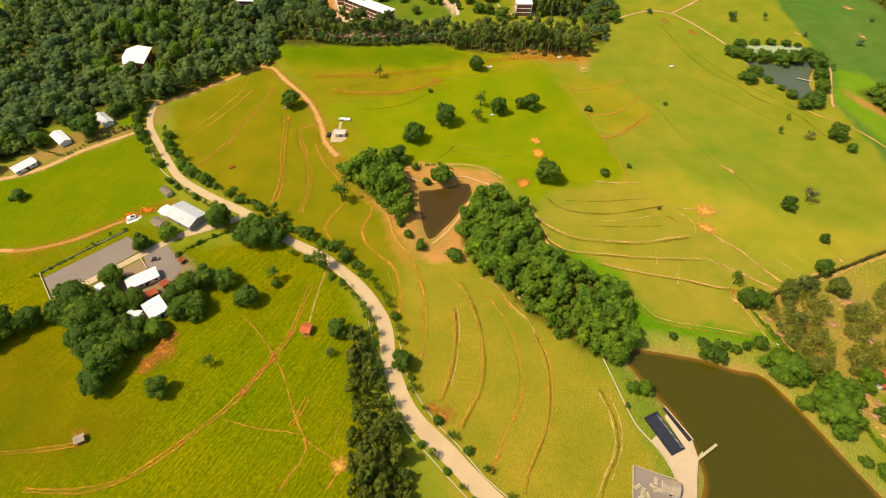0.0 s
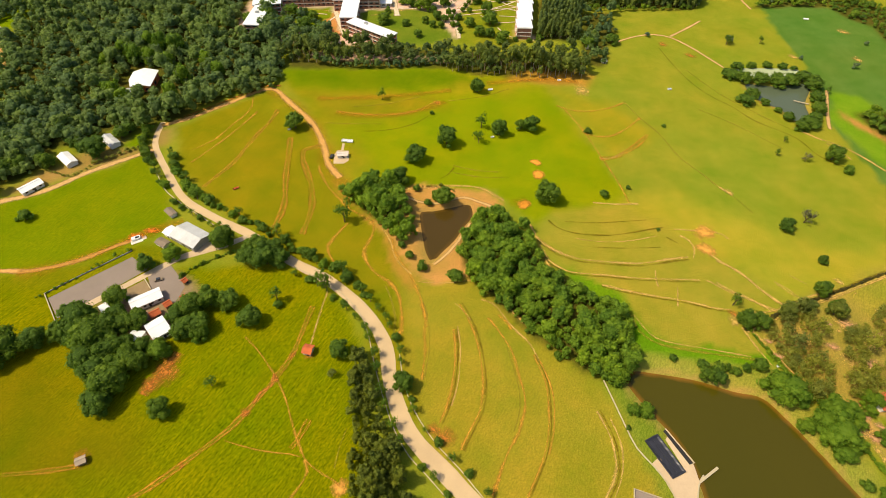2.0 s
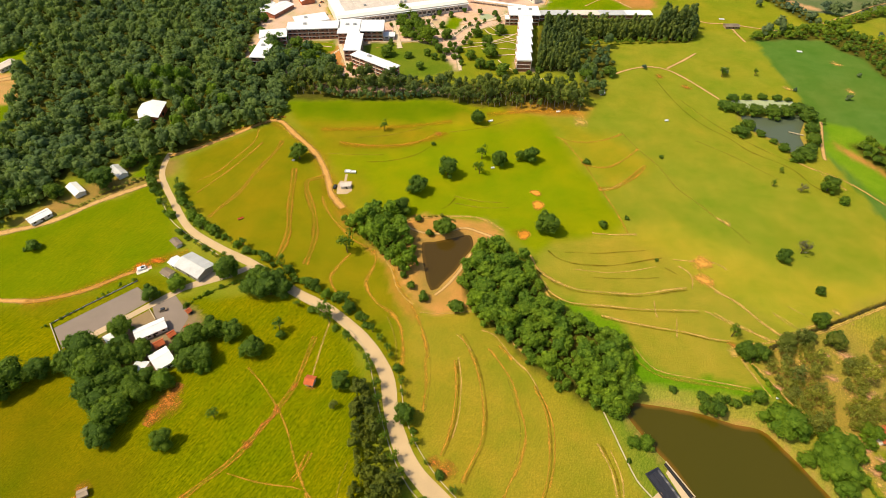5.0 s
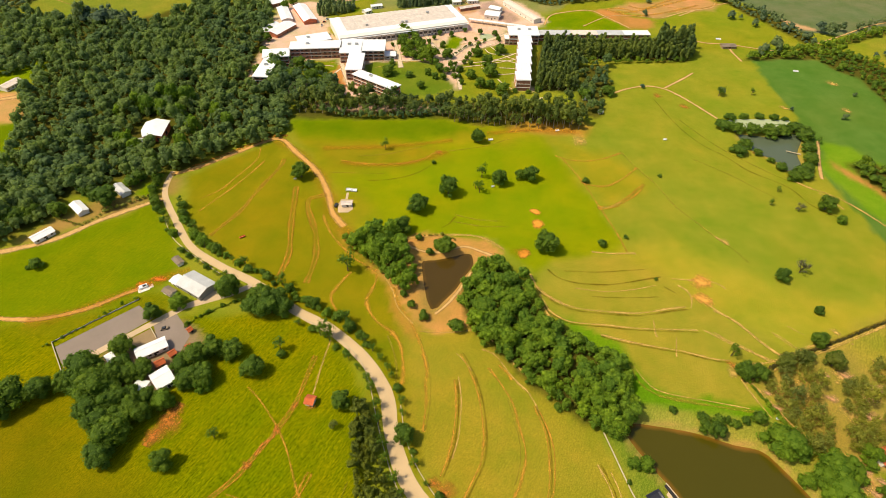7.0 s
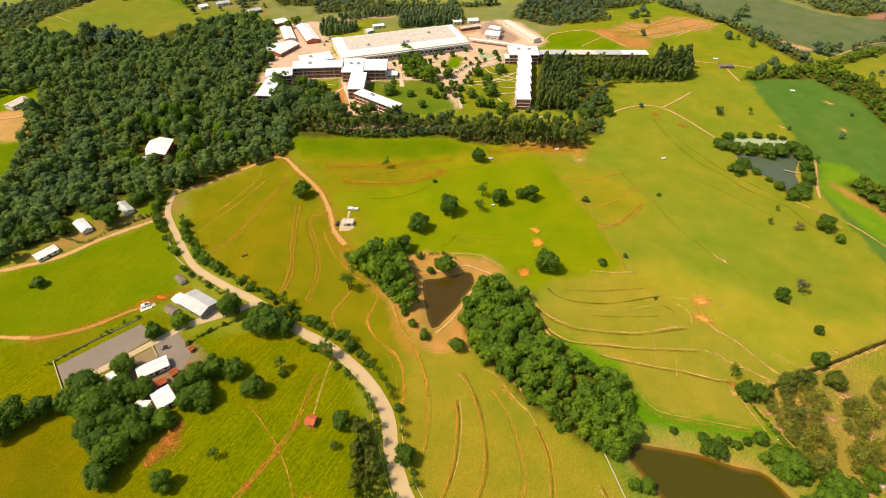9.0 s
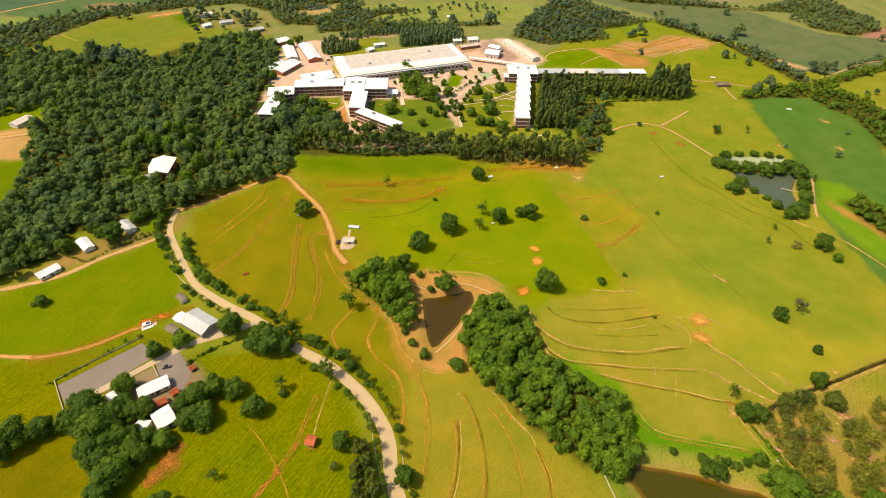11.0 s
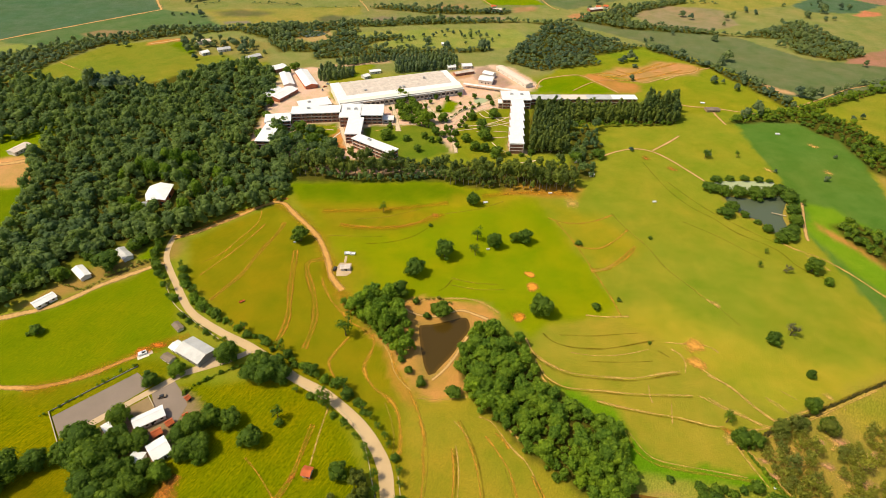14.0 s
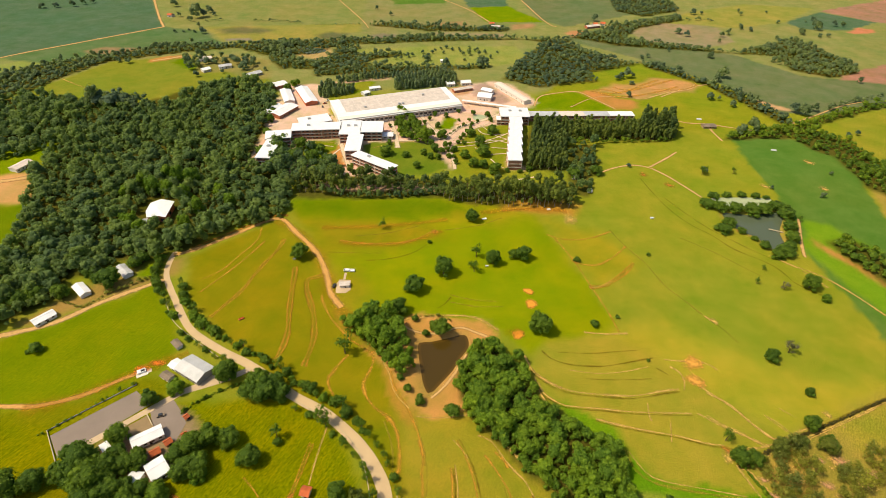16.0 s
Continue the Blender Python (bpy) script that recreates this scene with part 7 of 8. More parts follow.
for pts, w in (
    ([(-9.0, 507.2), (-0.3, 491.0), (7.8, 456.0), (10.2, 429.4)], 5.0),
    ([(-24.6, 543.6), (-14.9, 516.2), (-0.3, 487.3)], 5.0),
    ([(-0.3, 487.3), (16.6, 517.5), (37.4, 532.1), (62.7, 554.8)], 6.0),
    ([(-97.7, 474.9), (-89.1, 446.8), (-82.0, 426.0)], 6.0),
    ([(-57.2, 542.2), (-47.6, 495.3), (-43.4, 468.8)], 6.0),
    ([(7.9, 485.2), (16.4, 500.5), (36.8, 519.7), (55.1, 534.3)], 2.4),
    ([(7.8, 470.8), (35.0, 479.0), (66.0, 492.4)], 1.6),
    ([(37.0, 522.4), (52.5, 496.9), (65.8, 490.0)], 1.4),
    ([(45.4, 472.3), (64.0, 470.7)], 1.2),
    ([(-78.8, 479.3), (-46.6, 483.0), (-5.8, 484.6)], 2.4),
):
    ribbon("campus_path", pts, w, M_LANE, 0.07, "pale beige path across the campus", "path")

for pts, w in (
    ([(170.3, 621.3), (192.0, 615.4), (221.5, 627.4), (254.1, 647.2), (280.1, 663.8)], 6.0),
    ([(178.8, 614.8), (202.7, 605.7), (238.6, 617.7), (279.4, 641.1)], 5.0),
    ([(200.1, 635.3), (214.7, 627.0), (240.3, 646.5), (262.4, 662.9)], 5.0),
    ([(242.8, 632.0), (275.7, 630.0), (302.8, 645.9), (302.1, 657.2)], 3.0),
    ([(174.4, 625.1), (191.2, 625.9), (204.9, 614.3)], 4.0),
):
    ribbon("graded_earth", pts, w, M_TRACK, 0.06, "freshly graded orange earth on a hillside", "bare earth")

# ---- bare earth ----
for x, y, w in [(171.2, 98.5, 6.0), (175.6, 95.5, 7.7), (177.3, 104.8, 5.2), (180.9, 100.3, 6.0)]:
    blotch("bare_patch", (x, y), w * 0.55, w * 0.5, M_PINK)
blotch("bare_patch", (172.6, 101.0), 4.2, 4.6, M_ORANGE, label="orange bare earth in a garden")
for x, y, w in [(168.6, 98.5, 3.0), (171.3, 96.1, 3.4), (175.5, 98.6, 3.0), (171.7, 104.0, 2.6), (174.3, 90.8, 4.0), (175.2, 87.4, 4.2)]:
    blotch("bare_patch", (x, y), w * 0.6, w * 0.6, M_PALE)
ribbon("bare_patch", [(-116.7, 129.0), (-119.3, 121.5), (-122.1, 114.9), (-124.6, 108.3)], 8.0, M_RED, 0.05, "reddish orange bare earth beside the grove", "bare earth")
for x, y, w in [(142.9, 210.5, 11.6), (139.7, 197.8, 10.1), (-36.5, 72.0, 6.3)]:
    blotch("bare_patch", (x, y), w * 0.62, w * 0.7, M_ORANGE)
for x, y, w in [(176.1, 425.6, 10.0), (193.2, 408.0, 10.6), (2.3, 92.5, 11.3), (-2.3, 96.0, 6.8), (-118.5, 119.7, 16.1), (-122.8, 112.8, 9.6), (-58.2, 129.4, 6.5), (-137.5, 80.8, 9.1), (-79.4, 101.5, 5.1), (-70.4, 116.7, 3.9), (-98.1, 79.5, 3.0), (140.2, 155.9, 6.5), (-6.1, 333.5, 7.0)]:
    blotch("bare_patch", (x, y), w * 0.5, w * 0.55, M_RED)
for x, y, w in [(167.9, 244.5, 6.6), (138.9, 151.9, 8.0), (192.8, 173.7, 6.8), (189.3, 151.3, 9.6), (184.9, 131.3, 15.1), (167.1, 142.9, 10.4), (197.2, 140.5, 12.9), (275.6, 409.3, 8.8), (337.2, 454.5, 11.4), (325.3, 406.7, 9.7), (98.6, 353.8, 16.2), (172.1, 100.0, 10.2)]:
    blotch("bare_patch", (x, y), w * 0.5, w * 0.6, M_PALE)

for x, y, w in [(56.8, 268.7, 4.2), (57.0, 256.8, 5.4)]:
    blotch("bare_patch", (x, y), w, w, M_DISC, label="round patch of deep orange bare earth")
blotch("bare_patch", (46.0, 230.0), 4.6, 5.4, M_DISC, label="round patch of deep orange bare earth")
blotch("bare_patch", (44.6, 231.8), 7.5, 6.5, M_TINGE, label="thin grass round a bare patch", seed=3)
blotch("bare_patch", (-163.4, 199.2), 6.0, 4.2, M_REDEARTH, turn=0.5, label="red bare earth round the cattle tank", seed=5)
blotch("bare_patch", (-156.6, 203.8), 5.4, 3.2, M_REDEARTH, turn=0.5, label="red bare earth round the cattle tank", seed=6)
ribbon("bare_patch", [(-212.0, 171.5), (-196.0, 177.0), (-180.0, 186.0), (-166.0, 196.5), (-154.0, 204.5), (-142.0, 211.5)], 11.0, M_TINGE, 0.045, "reddish thin grass beside the dirt track", "bare earth")

for pts, w in (
    ([(142.4, 189.7), (151.3, 183.2), (158.4, 171.8), (164.8, 163.4), (169.0, 158.6)], 1.8),
    ([(137.5, 175.5), (142.4, 170.7), (150.2, 165.4), (158.7, 159.0), (164.7, 156.9)], 2.6),
    ([(167.4, 176.3), (172.5, 171.5), (175.7, 166.1)], 1.2),
    ([(141.0, 148.0), (142.4, 142.3), (144.7, 135.1), (147.2, 127.6)], 1.8),
    ([(148.0, 156.0), (160.0, 158.2), (172.0, 163.2), (186.0, 169.0)], 2.2),
    ([(146.0, 147.6), (162.0, 154.6), (180.0, 161.4), (200.0, 169.6), (228.0, 181.6)], 1.4),
):
    worn(pts, w, M_PALE)
for x, y, w in [(200.5, 177.5, 6.0), (186.0, 147.5, 3.6), (194.0, 166.0, 2.4), (197.0, 163.5, 2.0), (205.0, 170.0, 2.2), (151.5, 149.5, 3.2), (155.0, 141.0, 3.0), (168.0, 148.0, 2.6), (171.5, 143.0, 2.4), (193.0, 139.5, 3.0), (210.0, 160.0, 2.6)]:
    blotch("bare_patch", (x, y), w * 0.5, w * 0.5, M_PALE)

for pts, w in (
    ([(-74.4, 319.0), (-55.0, 316.0), (-31.2, 318.0), (-14.0, 325.5), (0.0, 335.0)], 9.0),
    ([(-90.0, 336.0), (-60.0, 338.0), (-30.0, 342.0), (4.0, 350.0)], 9.0),
    ([(30.0, 360.0), (60.0, 366.0), (98.0, 365.0)], 10.0),
):
    ribbon("bare_patch", pts, w, M_TINGE, 0.04, "reddish thin grass in the bright meadow", "bare earth")

# ---- roadside bushes ----
MAINLINE = smooth(MAIN, 2.0)


def along(line, start, end, gap, off, jitter, rng):
    run, nxt = 0.0, start
    total = sum((line[i] - line[i - 1]).length for i in range(1, len(line)))
    for i in range(1, len(line)):
        run += (line[i] - line[i - 1]).length
        if run >= nxt * 1.0 and run <= end:
            d = (line[i] - line[i - 1]).normalized()
            n = Vector((-d.y, d.x))
            p = line[i] + n * (off + rng.uniform(-jitter, jitter))
            nxt = run + gap * rng.uniform(0.7, 1.3)
            yield p.x, p.y


RB = random.Random(9)
ROADSIDE = "bushes along the road"
# start, end, gap, offset, jitter, kinds, smallest, largest
for s, e, gap, off, jit, kinds, lo, hi in (
    (10, 45, 4.5, -6.0, 1.0, ("round", "shrub"), 4.7, 6.8),
    (40, 92, 3.7, 6.5, 1.8, ("shrub", "brightshrub", "brightshrub", "sapling"), 3.0, 6.8),
    (8, 75, 3.6, -6.0, 1.5, ("sapling", "dry", "brightshrub", "brightshrub"), 2.6, 5.7),
    (70, 128, 3.9, 6.2, 1.6, ("shrub", "brightshrub", "brightshrub", "sapling"), 3.0, 7.0),
    (85, 125, 6.0, -5.4, 0.6, ("shrub", "sapling"), 2.7, 4.6),
    (128, 215, 4.0, 6.6, 1.6, ("shrub", "brightshrub", "round", "sapling"), 3.2, 7.0),
    (150, 215, 6.0, -5.6, 0.8, ("shrub", "sapling"), 3.2, 5.4),
    (215, 275, 5.0, 5.8, 0.5, ("sapling", "shrub"), 3.2, 4.9),
    (215, 290, 7.0, -5.4, 0.5, ("sapling",), 3.5, 5.4),
    (290, 370, 9.0, 5.6, 0.5, ("sapling", "shrub"), 2.4, 4.3),
    (300, 370, 7.0, -5.4, 0.5, ("sapling", "shrub"), 2.4, 4.1),
):
    for x, y in along(MAINLINE, s, e, gap, off, jit, RB):
        tree(RB.choice(kinds), x, y, RB.uniform(lo, hi), 1.0, ROADSIDE)

# ---- farm grove and lone trees ----
trees("round", [(-97.5, 182.7, 12.6), (-89.4, 182.1, 14.3), (-82.7, 183.1, 10.9), (-95.6, 189.0, 13.4), (-87.3, 188.4, 11.6)], 0.9, "trees by the road")
GROVE = "trees round the farm yard"
trees("round", [(-163.7, 141.6, 16.6), (-154.0, 131.4, 16.6), (-152.5, 122.3, 14.3), (-151.3, 138.1, 14.4), (-138.2, 110.6, 14.7), (-138.9, 102.4, 13.0), (-137.0, 119.2, 12.2), (-130.1, 121.6, 10.3), (-138.8, 130.0, 10.0), (-161.8, 133.1, 11.1), (-117.3, 151.2, 13.3), (-109.9, 155.7, 11.8), (-101.0, 155.9, 10.8), (-122.2, 146.9, 10.0), (-116.3, 138.5, 10.8), (-110.8, 141.4, 12.4), (-124.9, 130.3, 8.0), (-139.0, 142.7, 9.9), (-153.8, 155.4, 11.8), (-149.9, 140.9, 8.8)], 0.95, GROVE)
trees("round", [(-188.2, 127.4, 15.4), (-180.3, 132.2, 11.6), (-171.2, 136.0, 10.7), (-191.9, 120.5, 12.2)], 0.95, GROVE)
trees("round", [(-149.8, 146.8, 8.5), (-144.0, 140.9, 10.5), (-140.5, 147.0, 6.5), (-153.7, 136.6, 12.0), (-144.2, 126.9, 13.0), (-134.8, 123.2, 11.0), (-146.0, 116.1, 13.5), (-131.0, 129.6, 8.5), (-165.8, 136.1, 12.0), (-147.5, 131.5, 11.0)], 1.0, GROVE)
trees("bright", [(-109.3, 137.3, 8.7), (-123.2, 127.5, 10.0), (-138.3, 184.8, 9.8)], 0.9, GROVE)
trees("bright", [(144.2, 116.5, 13), (148.0, 113.9, 15), (144.3, 110.6, 10), (162.1, 104.6, 15), (156.6, 100.7, 11), (167.5, 102.7, 12), (160.6, 95.2, 15), (163.3, 91.3, 11), (155.9, 94.0, 10), (158.8, 87.5, 9), (148.5, 99.1, 7), (179.8, 112.3, 8), (183.2, 110.6, 8), (178.9, 106.6, 6), (179.3, 94.9, 8), (168.3, 72.5, 7), (76.4, 119.3, 9.8), (73.3, 122.0, 8.8), (85.3, 104.9, 7.0), (80.1, 104.9, 6.1)], 0.8)
trees("shrub", [(162.3, 75.8, 5.1), (103.8, 130.2, 4.0), (115.4, 127.0, 5.5), (122.2, 124.9, 6.4), (129.3, 123.9, 4.9), (126.3, 126.1, 4.0), (134.4, 125.7, 4.0), (140.3, 126.9, 7.5), (76.7, 97.4, 2.3), (67.7, 125.5, 6.5), (-10.0, 180.2, 6.3), (-17.0, 188.5, 5.2), (-21.5, 195.6, 4.1), (7.1, 173.9, 7.9), (-4.0, 233.5, 6.4), (-8.7, 228.6, 5.1), (-15.6, 240.5, 4.6), (-27.8, 252.9, 4.0), (52.2, 130.4, 4.5), (92.9, 238.5, 5.9), (94.1, 301.5, 4.8), (108.8, 245.9, 3.0), (146.3, 309.5, 3.0), (-9.2, 319.6, 3.4), (-227.3, 210.7, 7.3), (-231.8, 209.3, 3.0), (117.7, 211.6, 2.1), (-77.5, 155.6, 4.8)])
trees("sapling", [(-79.0, 158.9, 6.5), (-96.6, 113.0, 4.8), (-44.5, 336.5, 5.9), (-54.0, 213.4, 9.2), (-57.9, 167.4, 8.3), (22.1, 287.7, 6.5), (24.1, 304.4, 7.4), (19.4, 291.8, 4.3), (228.5, 427.7, 6.4), (210.7, 281.0, 3.9), (221.6, 295.6, 3.3), (141.3, 161.3, 6.0), (143.4, 152.7, 5.3), (-10.6, 103.2, 4.2), (-54.9, 229.8, 3.2), (257.0, 430.7, 4.6), (277.8, 356.2, 4.1)])
trees("bare", [(201.6, 219.9, 8.8), (226.4, 275.2, 6.3)])
trees("bright", [(247.8, 264.3, 6.2), (187.6, 170.7, 7.3)])
trees("dry", [(-46.4, 118.8, 4.4)])
trees("round", [(-214.6, 267.4, 15.1), (-229.0, 274.9, 10.5), (-238.1, 255.9, 11.4), (-258.9, 247.9, 13.2), (-206.8, 286.1, 10.0), (-252.5, 253.3, 12.7), (-203.8, 292.3, 9.4)], 0.9, "trees round the cottages")
# the dry scrub
for k, spot in enumerate((
    [(149.7, 143.8), (158.5, 155.6), (178.6, 163.5), (178.2, 152.7), (167.1, 130.9), (160.7, 112.0), (156.3, 113.0), (153.8, 124.4), (153.0, 133.6)],
    [(176.8, 131.1), (187.4, 144.9), (196.9, 147.3), (192.0, 134.3), (183.7, 127.8)],
    [(175.9, 123.9), (197.3, 129.8), (193.3, 116.0), (185.3, 114.6), (172.8, 111.2)],
    [(169.9, 133.9), (174.2, 131.0), (166.3, 116.9), (160.6, 112.8)],
    [(206.7, 156.6), (239.5, 164.1), (220.8, 132.0), (201.3, 134.5), (201.9, 143.7)],
)):
    woods("scrub_trees", scatter(spot, 3.5, 41 + k), 6.2, 6.3, 330, 0.46, M_LEAFD, "feathery olive brown scrub trees on dry ground", 300 + k, "loose")
trees("olive", [(188.2, 156.9, 9.2), (163.9, 155.7, 9.1), (175.1, 158.6, 8.1)], 0.9, "trees of the dry scrub")
for x, y, w in [(152.2, 133.0, 6.6), (179.2, 138.6, 7.7), (191.7, 129.6, 10.1), (155.2, 119.4, 7.3), (191.9, 151.1, 9.0), (204.0, 143.7, 10.4), (170.1, 131.0, 3.5), (182.9, 151.2, 4.3), (150.6, 140.8, 5.2)]:
    blotch("bare_patch", (x, y), w * 0.5, w * 0.45, M_PINK)
# trees round the small ponds
for x, y, w in [(212.8, 375.4, 11.0), (221.0, 370.6, 10.9), (233.2, 369.4, 11.7), (245.5, 366.5, 11.7), (255.4, 368.5, 10.8), (267.0, 372.1, 11.8), (269.6, 362.5, 11.6), (265.0, 346.1, 10.4), (259.3, 331.4, 10.1), (245.6, 313.9, 11.4), (238.8, 309.8, 8.8), (252.3, 320.8, 8.2), (212.6, 340.8, 10.3), (220.7, 350.0, 8.7), (225.9, 339.7, 6.0), (234.6, 321.6, 7.4), (231.6, 330.5, 5.0), (223.8, 389.5, 7.5), (235.5, 391.6, 6.6), (247.4, 392.0, 6.6), (258.5, 390.6, 6.6), (267.2, 389.2, 4.7)]:
    tree("mid", x, y, w * 1.2, 0.62, "trees round the ponds", "low dark green tree on the pond's shore")
# courtyard and campus trees
for x, y, w in [(-52.9, 455.0, 12.7), (-34.5, 451.6, 7.3), (-18.6, 456.6, 7.4), (-8.5, 463.6, 8.9), (-12.1, 449.4, 6.8), (-23.8, 431.4, 7.6), (19.5, 451.9, 9.7), (10.3, 464.4, 6.9), (19.5, 478.4, 5.1), (26.6, 497.6, 10.4), (34.7, 479.1, 11.1), (36.8, 456.9, 12.8), (47.8, 503.5, 11.5), (45.6, 424.5, 12.1), (-1.9, 491.4, 11.3), (27.3, 435.6, 10.5), (-11.8, 476.9, 7.1), (3.4, 464.1, 6.0), (4.9, 451.2, 5.8), (35.8, 434.0, 9.5), (56.1, 426.9, 4.7), (67.2, 425.4, 4.7), (75.6, 429.7, 6.6), (-52.1, 475.1, 5.0)]:
    tree("mid", x, y, w, 0.9, "campus trees")
woods("avenue_grove", scatter([(-51.4, 534.3), (-44.5, 551.9), (-34.5, 542.3), (-25.4, 521.9), (-11.5, 490.3), (-18.0, 476.7), (-40.1, 487.6)], 4.2, 61), 7.4, 7.0, 240, 0.7, M_LEAF, "close grove of round trees along the campus avenue", 62)
for x, y, w in [(-162.8, 476.8, 9.6), (-148.3, 471.6, 12.7), (-133.9, 466.4, 12.6), (-122.4, 461.2, 11.4), (-114.0, 458.2, 10.3), (-151.9, 454.2, 14.4), (-134.2, 444.0, 13.1), (-118.0, 439.4, 13.0), (-102.5, 436.9, 11.0), (-149.8, 489.7, 8.7), (-165.7, 448.0, 12.2), (113.9, 419.3, 11.6), (134.5, 425.1, 10.7), (-179.7, 604.8, 10.2), (-173.3, 619.1, 11.6), (-177.0, 520.9, 9.1), (-180.2, 544.8, 7.0), (-171.9, 491.1, 9.8)]:
    tree("mid", x, y, w, 0.9, "trees round the campus")
# far field trees
FAR_TREES = [(x, y, 1.12 * w * (0.55 if y > 900 else 0.85)) for x, y, w in [(302.4, 602.0, 11.0), (312.2, 600.8, 5.1), (319.8, 581.8, 8.8), (224.4, 645.7, 8.2), (216.1, 664.4, 9.7), (225.7, 668.8, 12.6), (210.5, 606.0, 7.8), (227.9, 511.8, 6.8), (231.5, 431.4, 7.0), (166.6, 439.3, 5.1), (404.5, 507.5, 6.8), (417.2, 514.4, 5.7), (510.1, 663.8, 8.4), (381.3, 569.1, 12.3), (387.4, 561.8, 14.7), (405.7, 573.2, 9.9), (360.5, 753.8, 9.2), (264.3, 743.7, 6.1), (315.2, 785.5, 6.4), (354.6, 864.8, 12.1), (362.7, 850.7, 10.2), (463.1, 896.2, 8.9), (473.9, 884.5, 7.0), (546.2, 871.0, 10.4), (590.4, 943.7, 7.4), (585.1, 897.8, 14.3), (568.4, 860.6, 6.9), (430.2, 863.7, 8.6), (539.0, 933.5, 5.5), (312.2, 516.6, 14.9), (297.7, 509.5, 11.4), (-415.0, 692.4, 8.6), (-400.4, 688.9, 10.0), (-364.2, 550.5, 18.0), (-348.1, 548.3, 23.9), (-337.8, 551.7, 18.0), (-325.6, 544.8, 14.3), (-661.7, 943.6, 20.4), (-641.5, 948.8, 18.6), (-618.7, 957.9, 16.9), (-610.3, 973.7, 15.2), (-598.6, 982.3, 15.3), (-454.9, 970.0, 22.8), (-392.4, 903.4, 35.7), (-353.3, 819.8, 11.5), (-422.8, 908.0, 12.6), (45.1, 700.3, 13.1), (0.1, 704.3, 8.7), (-30.8, 748.2, 6.1), (-20.8, 718.6, 5.9), (-65.5, 722.9, 6.0), (-43.9, 735.6, 6.0), (31.9, 744.6, 7.6), (53.5, 750.6, 6.1), (-298.6, 645.6, 8.2), (-309.0, 681.2, 7.1), (-295.2, 694.7, 7.2), (-321.7, 701.9, 5.8), (-281.1, 699.8, 7.2), (-256.8, 679.8, 5.7), (-222.7, 671.3, 5.6), (-271.7, 704.7, 8.7), (-271.1, 658.7, 5.5), (-14.2, 761.3, 4.7), (-2.5, 749.8, 4.6), (9.1, 767.6, 4.7), (20.6, 753.5, 4.6), (40.0, 759.5, 4.6), (46.5, 731.5, 4.5), (25.2, 721.2, 4.5), (344.8, 431.4, 4.0), (316.0, 392.6, 5.6), (279.4, 404.9, 3.8), (-69.2, 679.5, 7.1)]]
woods("gum_grove", scatter([(193.0, 505.2), (225.7, 501.5), (234.1, 530.8), (208.4, 535.3)], 3.6, 89), 5.4, 19.0, 170, 0.9, M_LEAFE, "tall clump of gum trees at the row's end", 90, "tall", stem=0.12)

FAR_TREES += [(x, y, 0.8 * w) for x, y, w in [(-395.7, 822.8, 7), (-383.6, 823.6, 6), (-378.8, 832.6, 6), (-367.5, 824.6, 6), (-393.9, 883.6, 9), (-372.4, 853.8, 8), (-361.9, 836.6, 9), (-384.3, 910.7, 16), (-385.0, 938.4, 16), (-400.5, 889.6, 8), (-370.8, 918.4, 9), (-434.1, 907.2, 7), (-6.5, 766.7, 6), (1.2, 772.1, 7), (9.1, 762.6, 6), (18.5, 768.1, 6), (-17.8, 748.9, 7), (-24.5, 718.4, 9), (-22.8, 736.8, 7), (-49.6, 730.6, 8), (-58.1, 723.3, 6), (-28.5, 727.2, 6), (24.2, 744.2, 7), (45.6, 745.4, 7), (50.8, 727.1, 6), (60.1, 732.2, 6), (50.9, 700.6, 16), (43.5, 698.1, 12), (1.5, 704.4, 12), (-2.0, 693.5, 9), (-23.9, 703.0, 9), (44.1, 764.7, 6), (70.5, 751.6, 5), (32.7, 774.0, 6), (-89.9, 938.1, 9), (-116.6, 972.3, 9), (240.1, 926.7, 14), (221.7, 899.3, 10), (259.8, 901.8, 10), (267.3, 895.9, 10), (418.7, 981.1, 14), (432.6, 982.1, 8), (498.7, 979.5, 9), (504.5, 1002.1, 7), (479.6, 897.2, 6), (550.5, 997.8, 6), (539.9, 933.6, 8), (414.8, 851.0, 10), (399.9, 822.1, 7), (493.0, 841.7, 8), (565.1, 854.6, 7), (550.1, 880.2, 11), (586.5, 910.5, 16), (608.6, 955.2, 12), (625.0, 922.7, 12), (637.3, 920.3, 11), (298.2, 697.0, 12), (278.8, 704.4, 14), (345.9, 675.0, 18), (333.2, 660.7, 12), (359.6, 751.4, 11), (311.1, 775.2, 8), (274.2, 748.9, 8), (219.6, 672.4, 9), (210.9, 660.2, 10), (232.8, 669.2, 7), (581.8, 861.5, 9)]]
woods("far_trees", FAR_TREES, 10.0, 8.4, 150, 1.2, M_HAZEWOOD, "round dark green trees scattered over the far fields", 445)
woods("far_woodland", scatter([(433.3, 734.7), (455.0, 754.4), (466.8, 736.6), (474.8, 702.1), (468.1, 710.2), (452.1, 722.4)], 5.0, 441), 6.4, 5.0, 26, 1.35, M_HAZEWOOD, "distant strip of dark green woodland", 442)
gable("house", (231.9, 896.8), (239.1, 897.2), 7, 3.2, 1.6, M_PLASTER, M_TILE, "distant red roofed farm house among trees")
gable("house", (244.2, 904.0), (250.7, 901.2), 6, 3.2, 1.6, M_PLASTER, M_TILE, "distant red roofed farm house among trees")
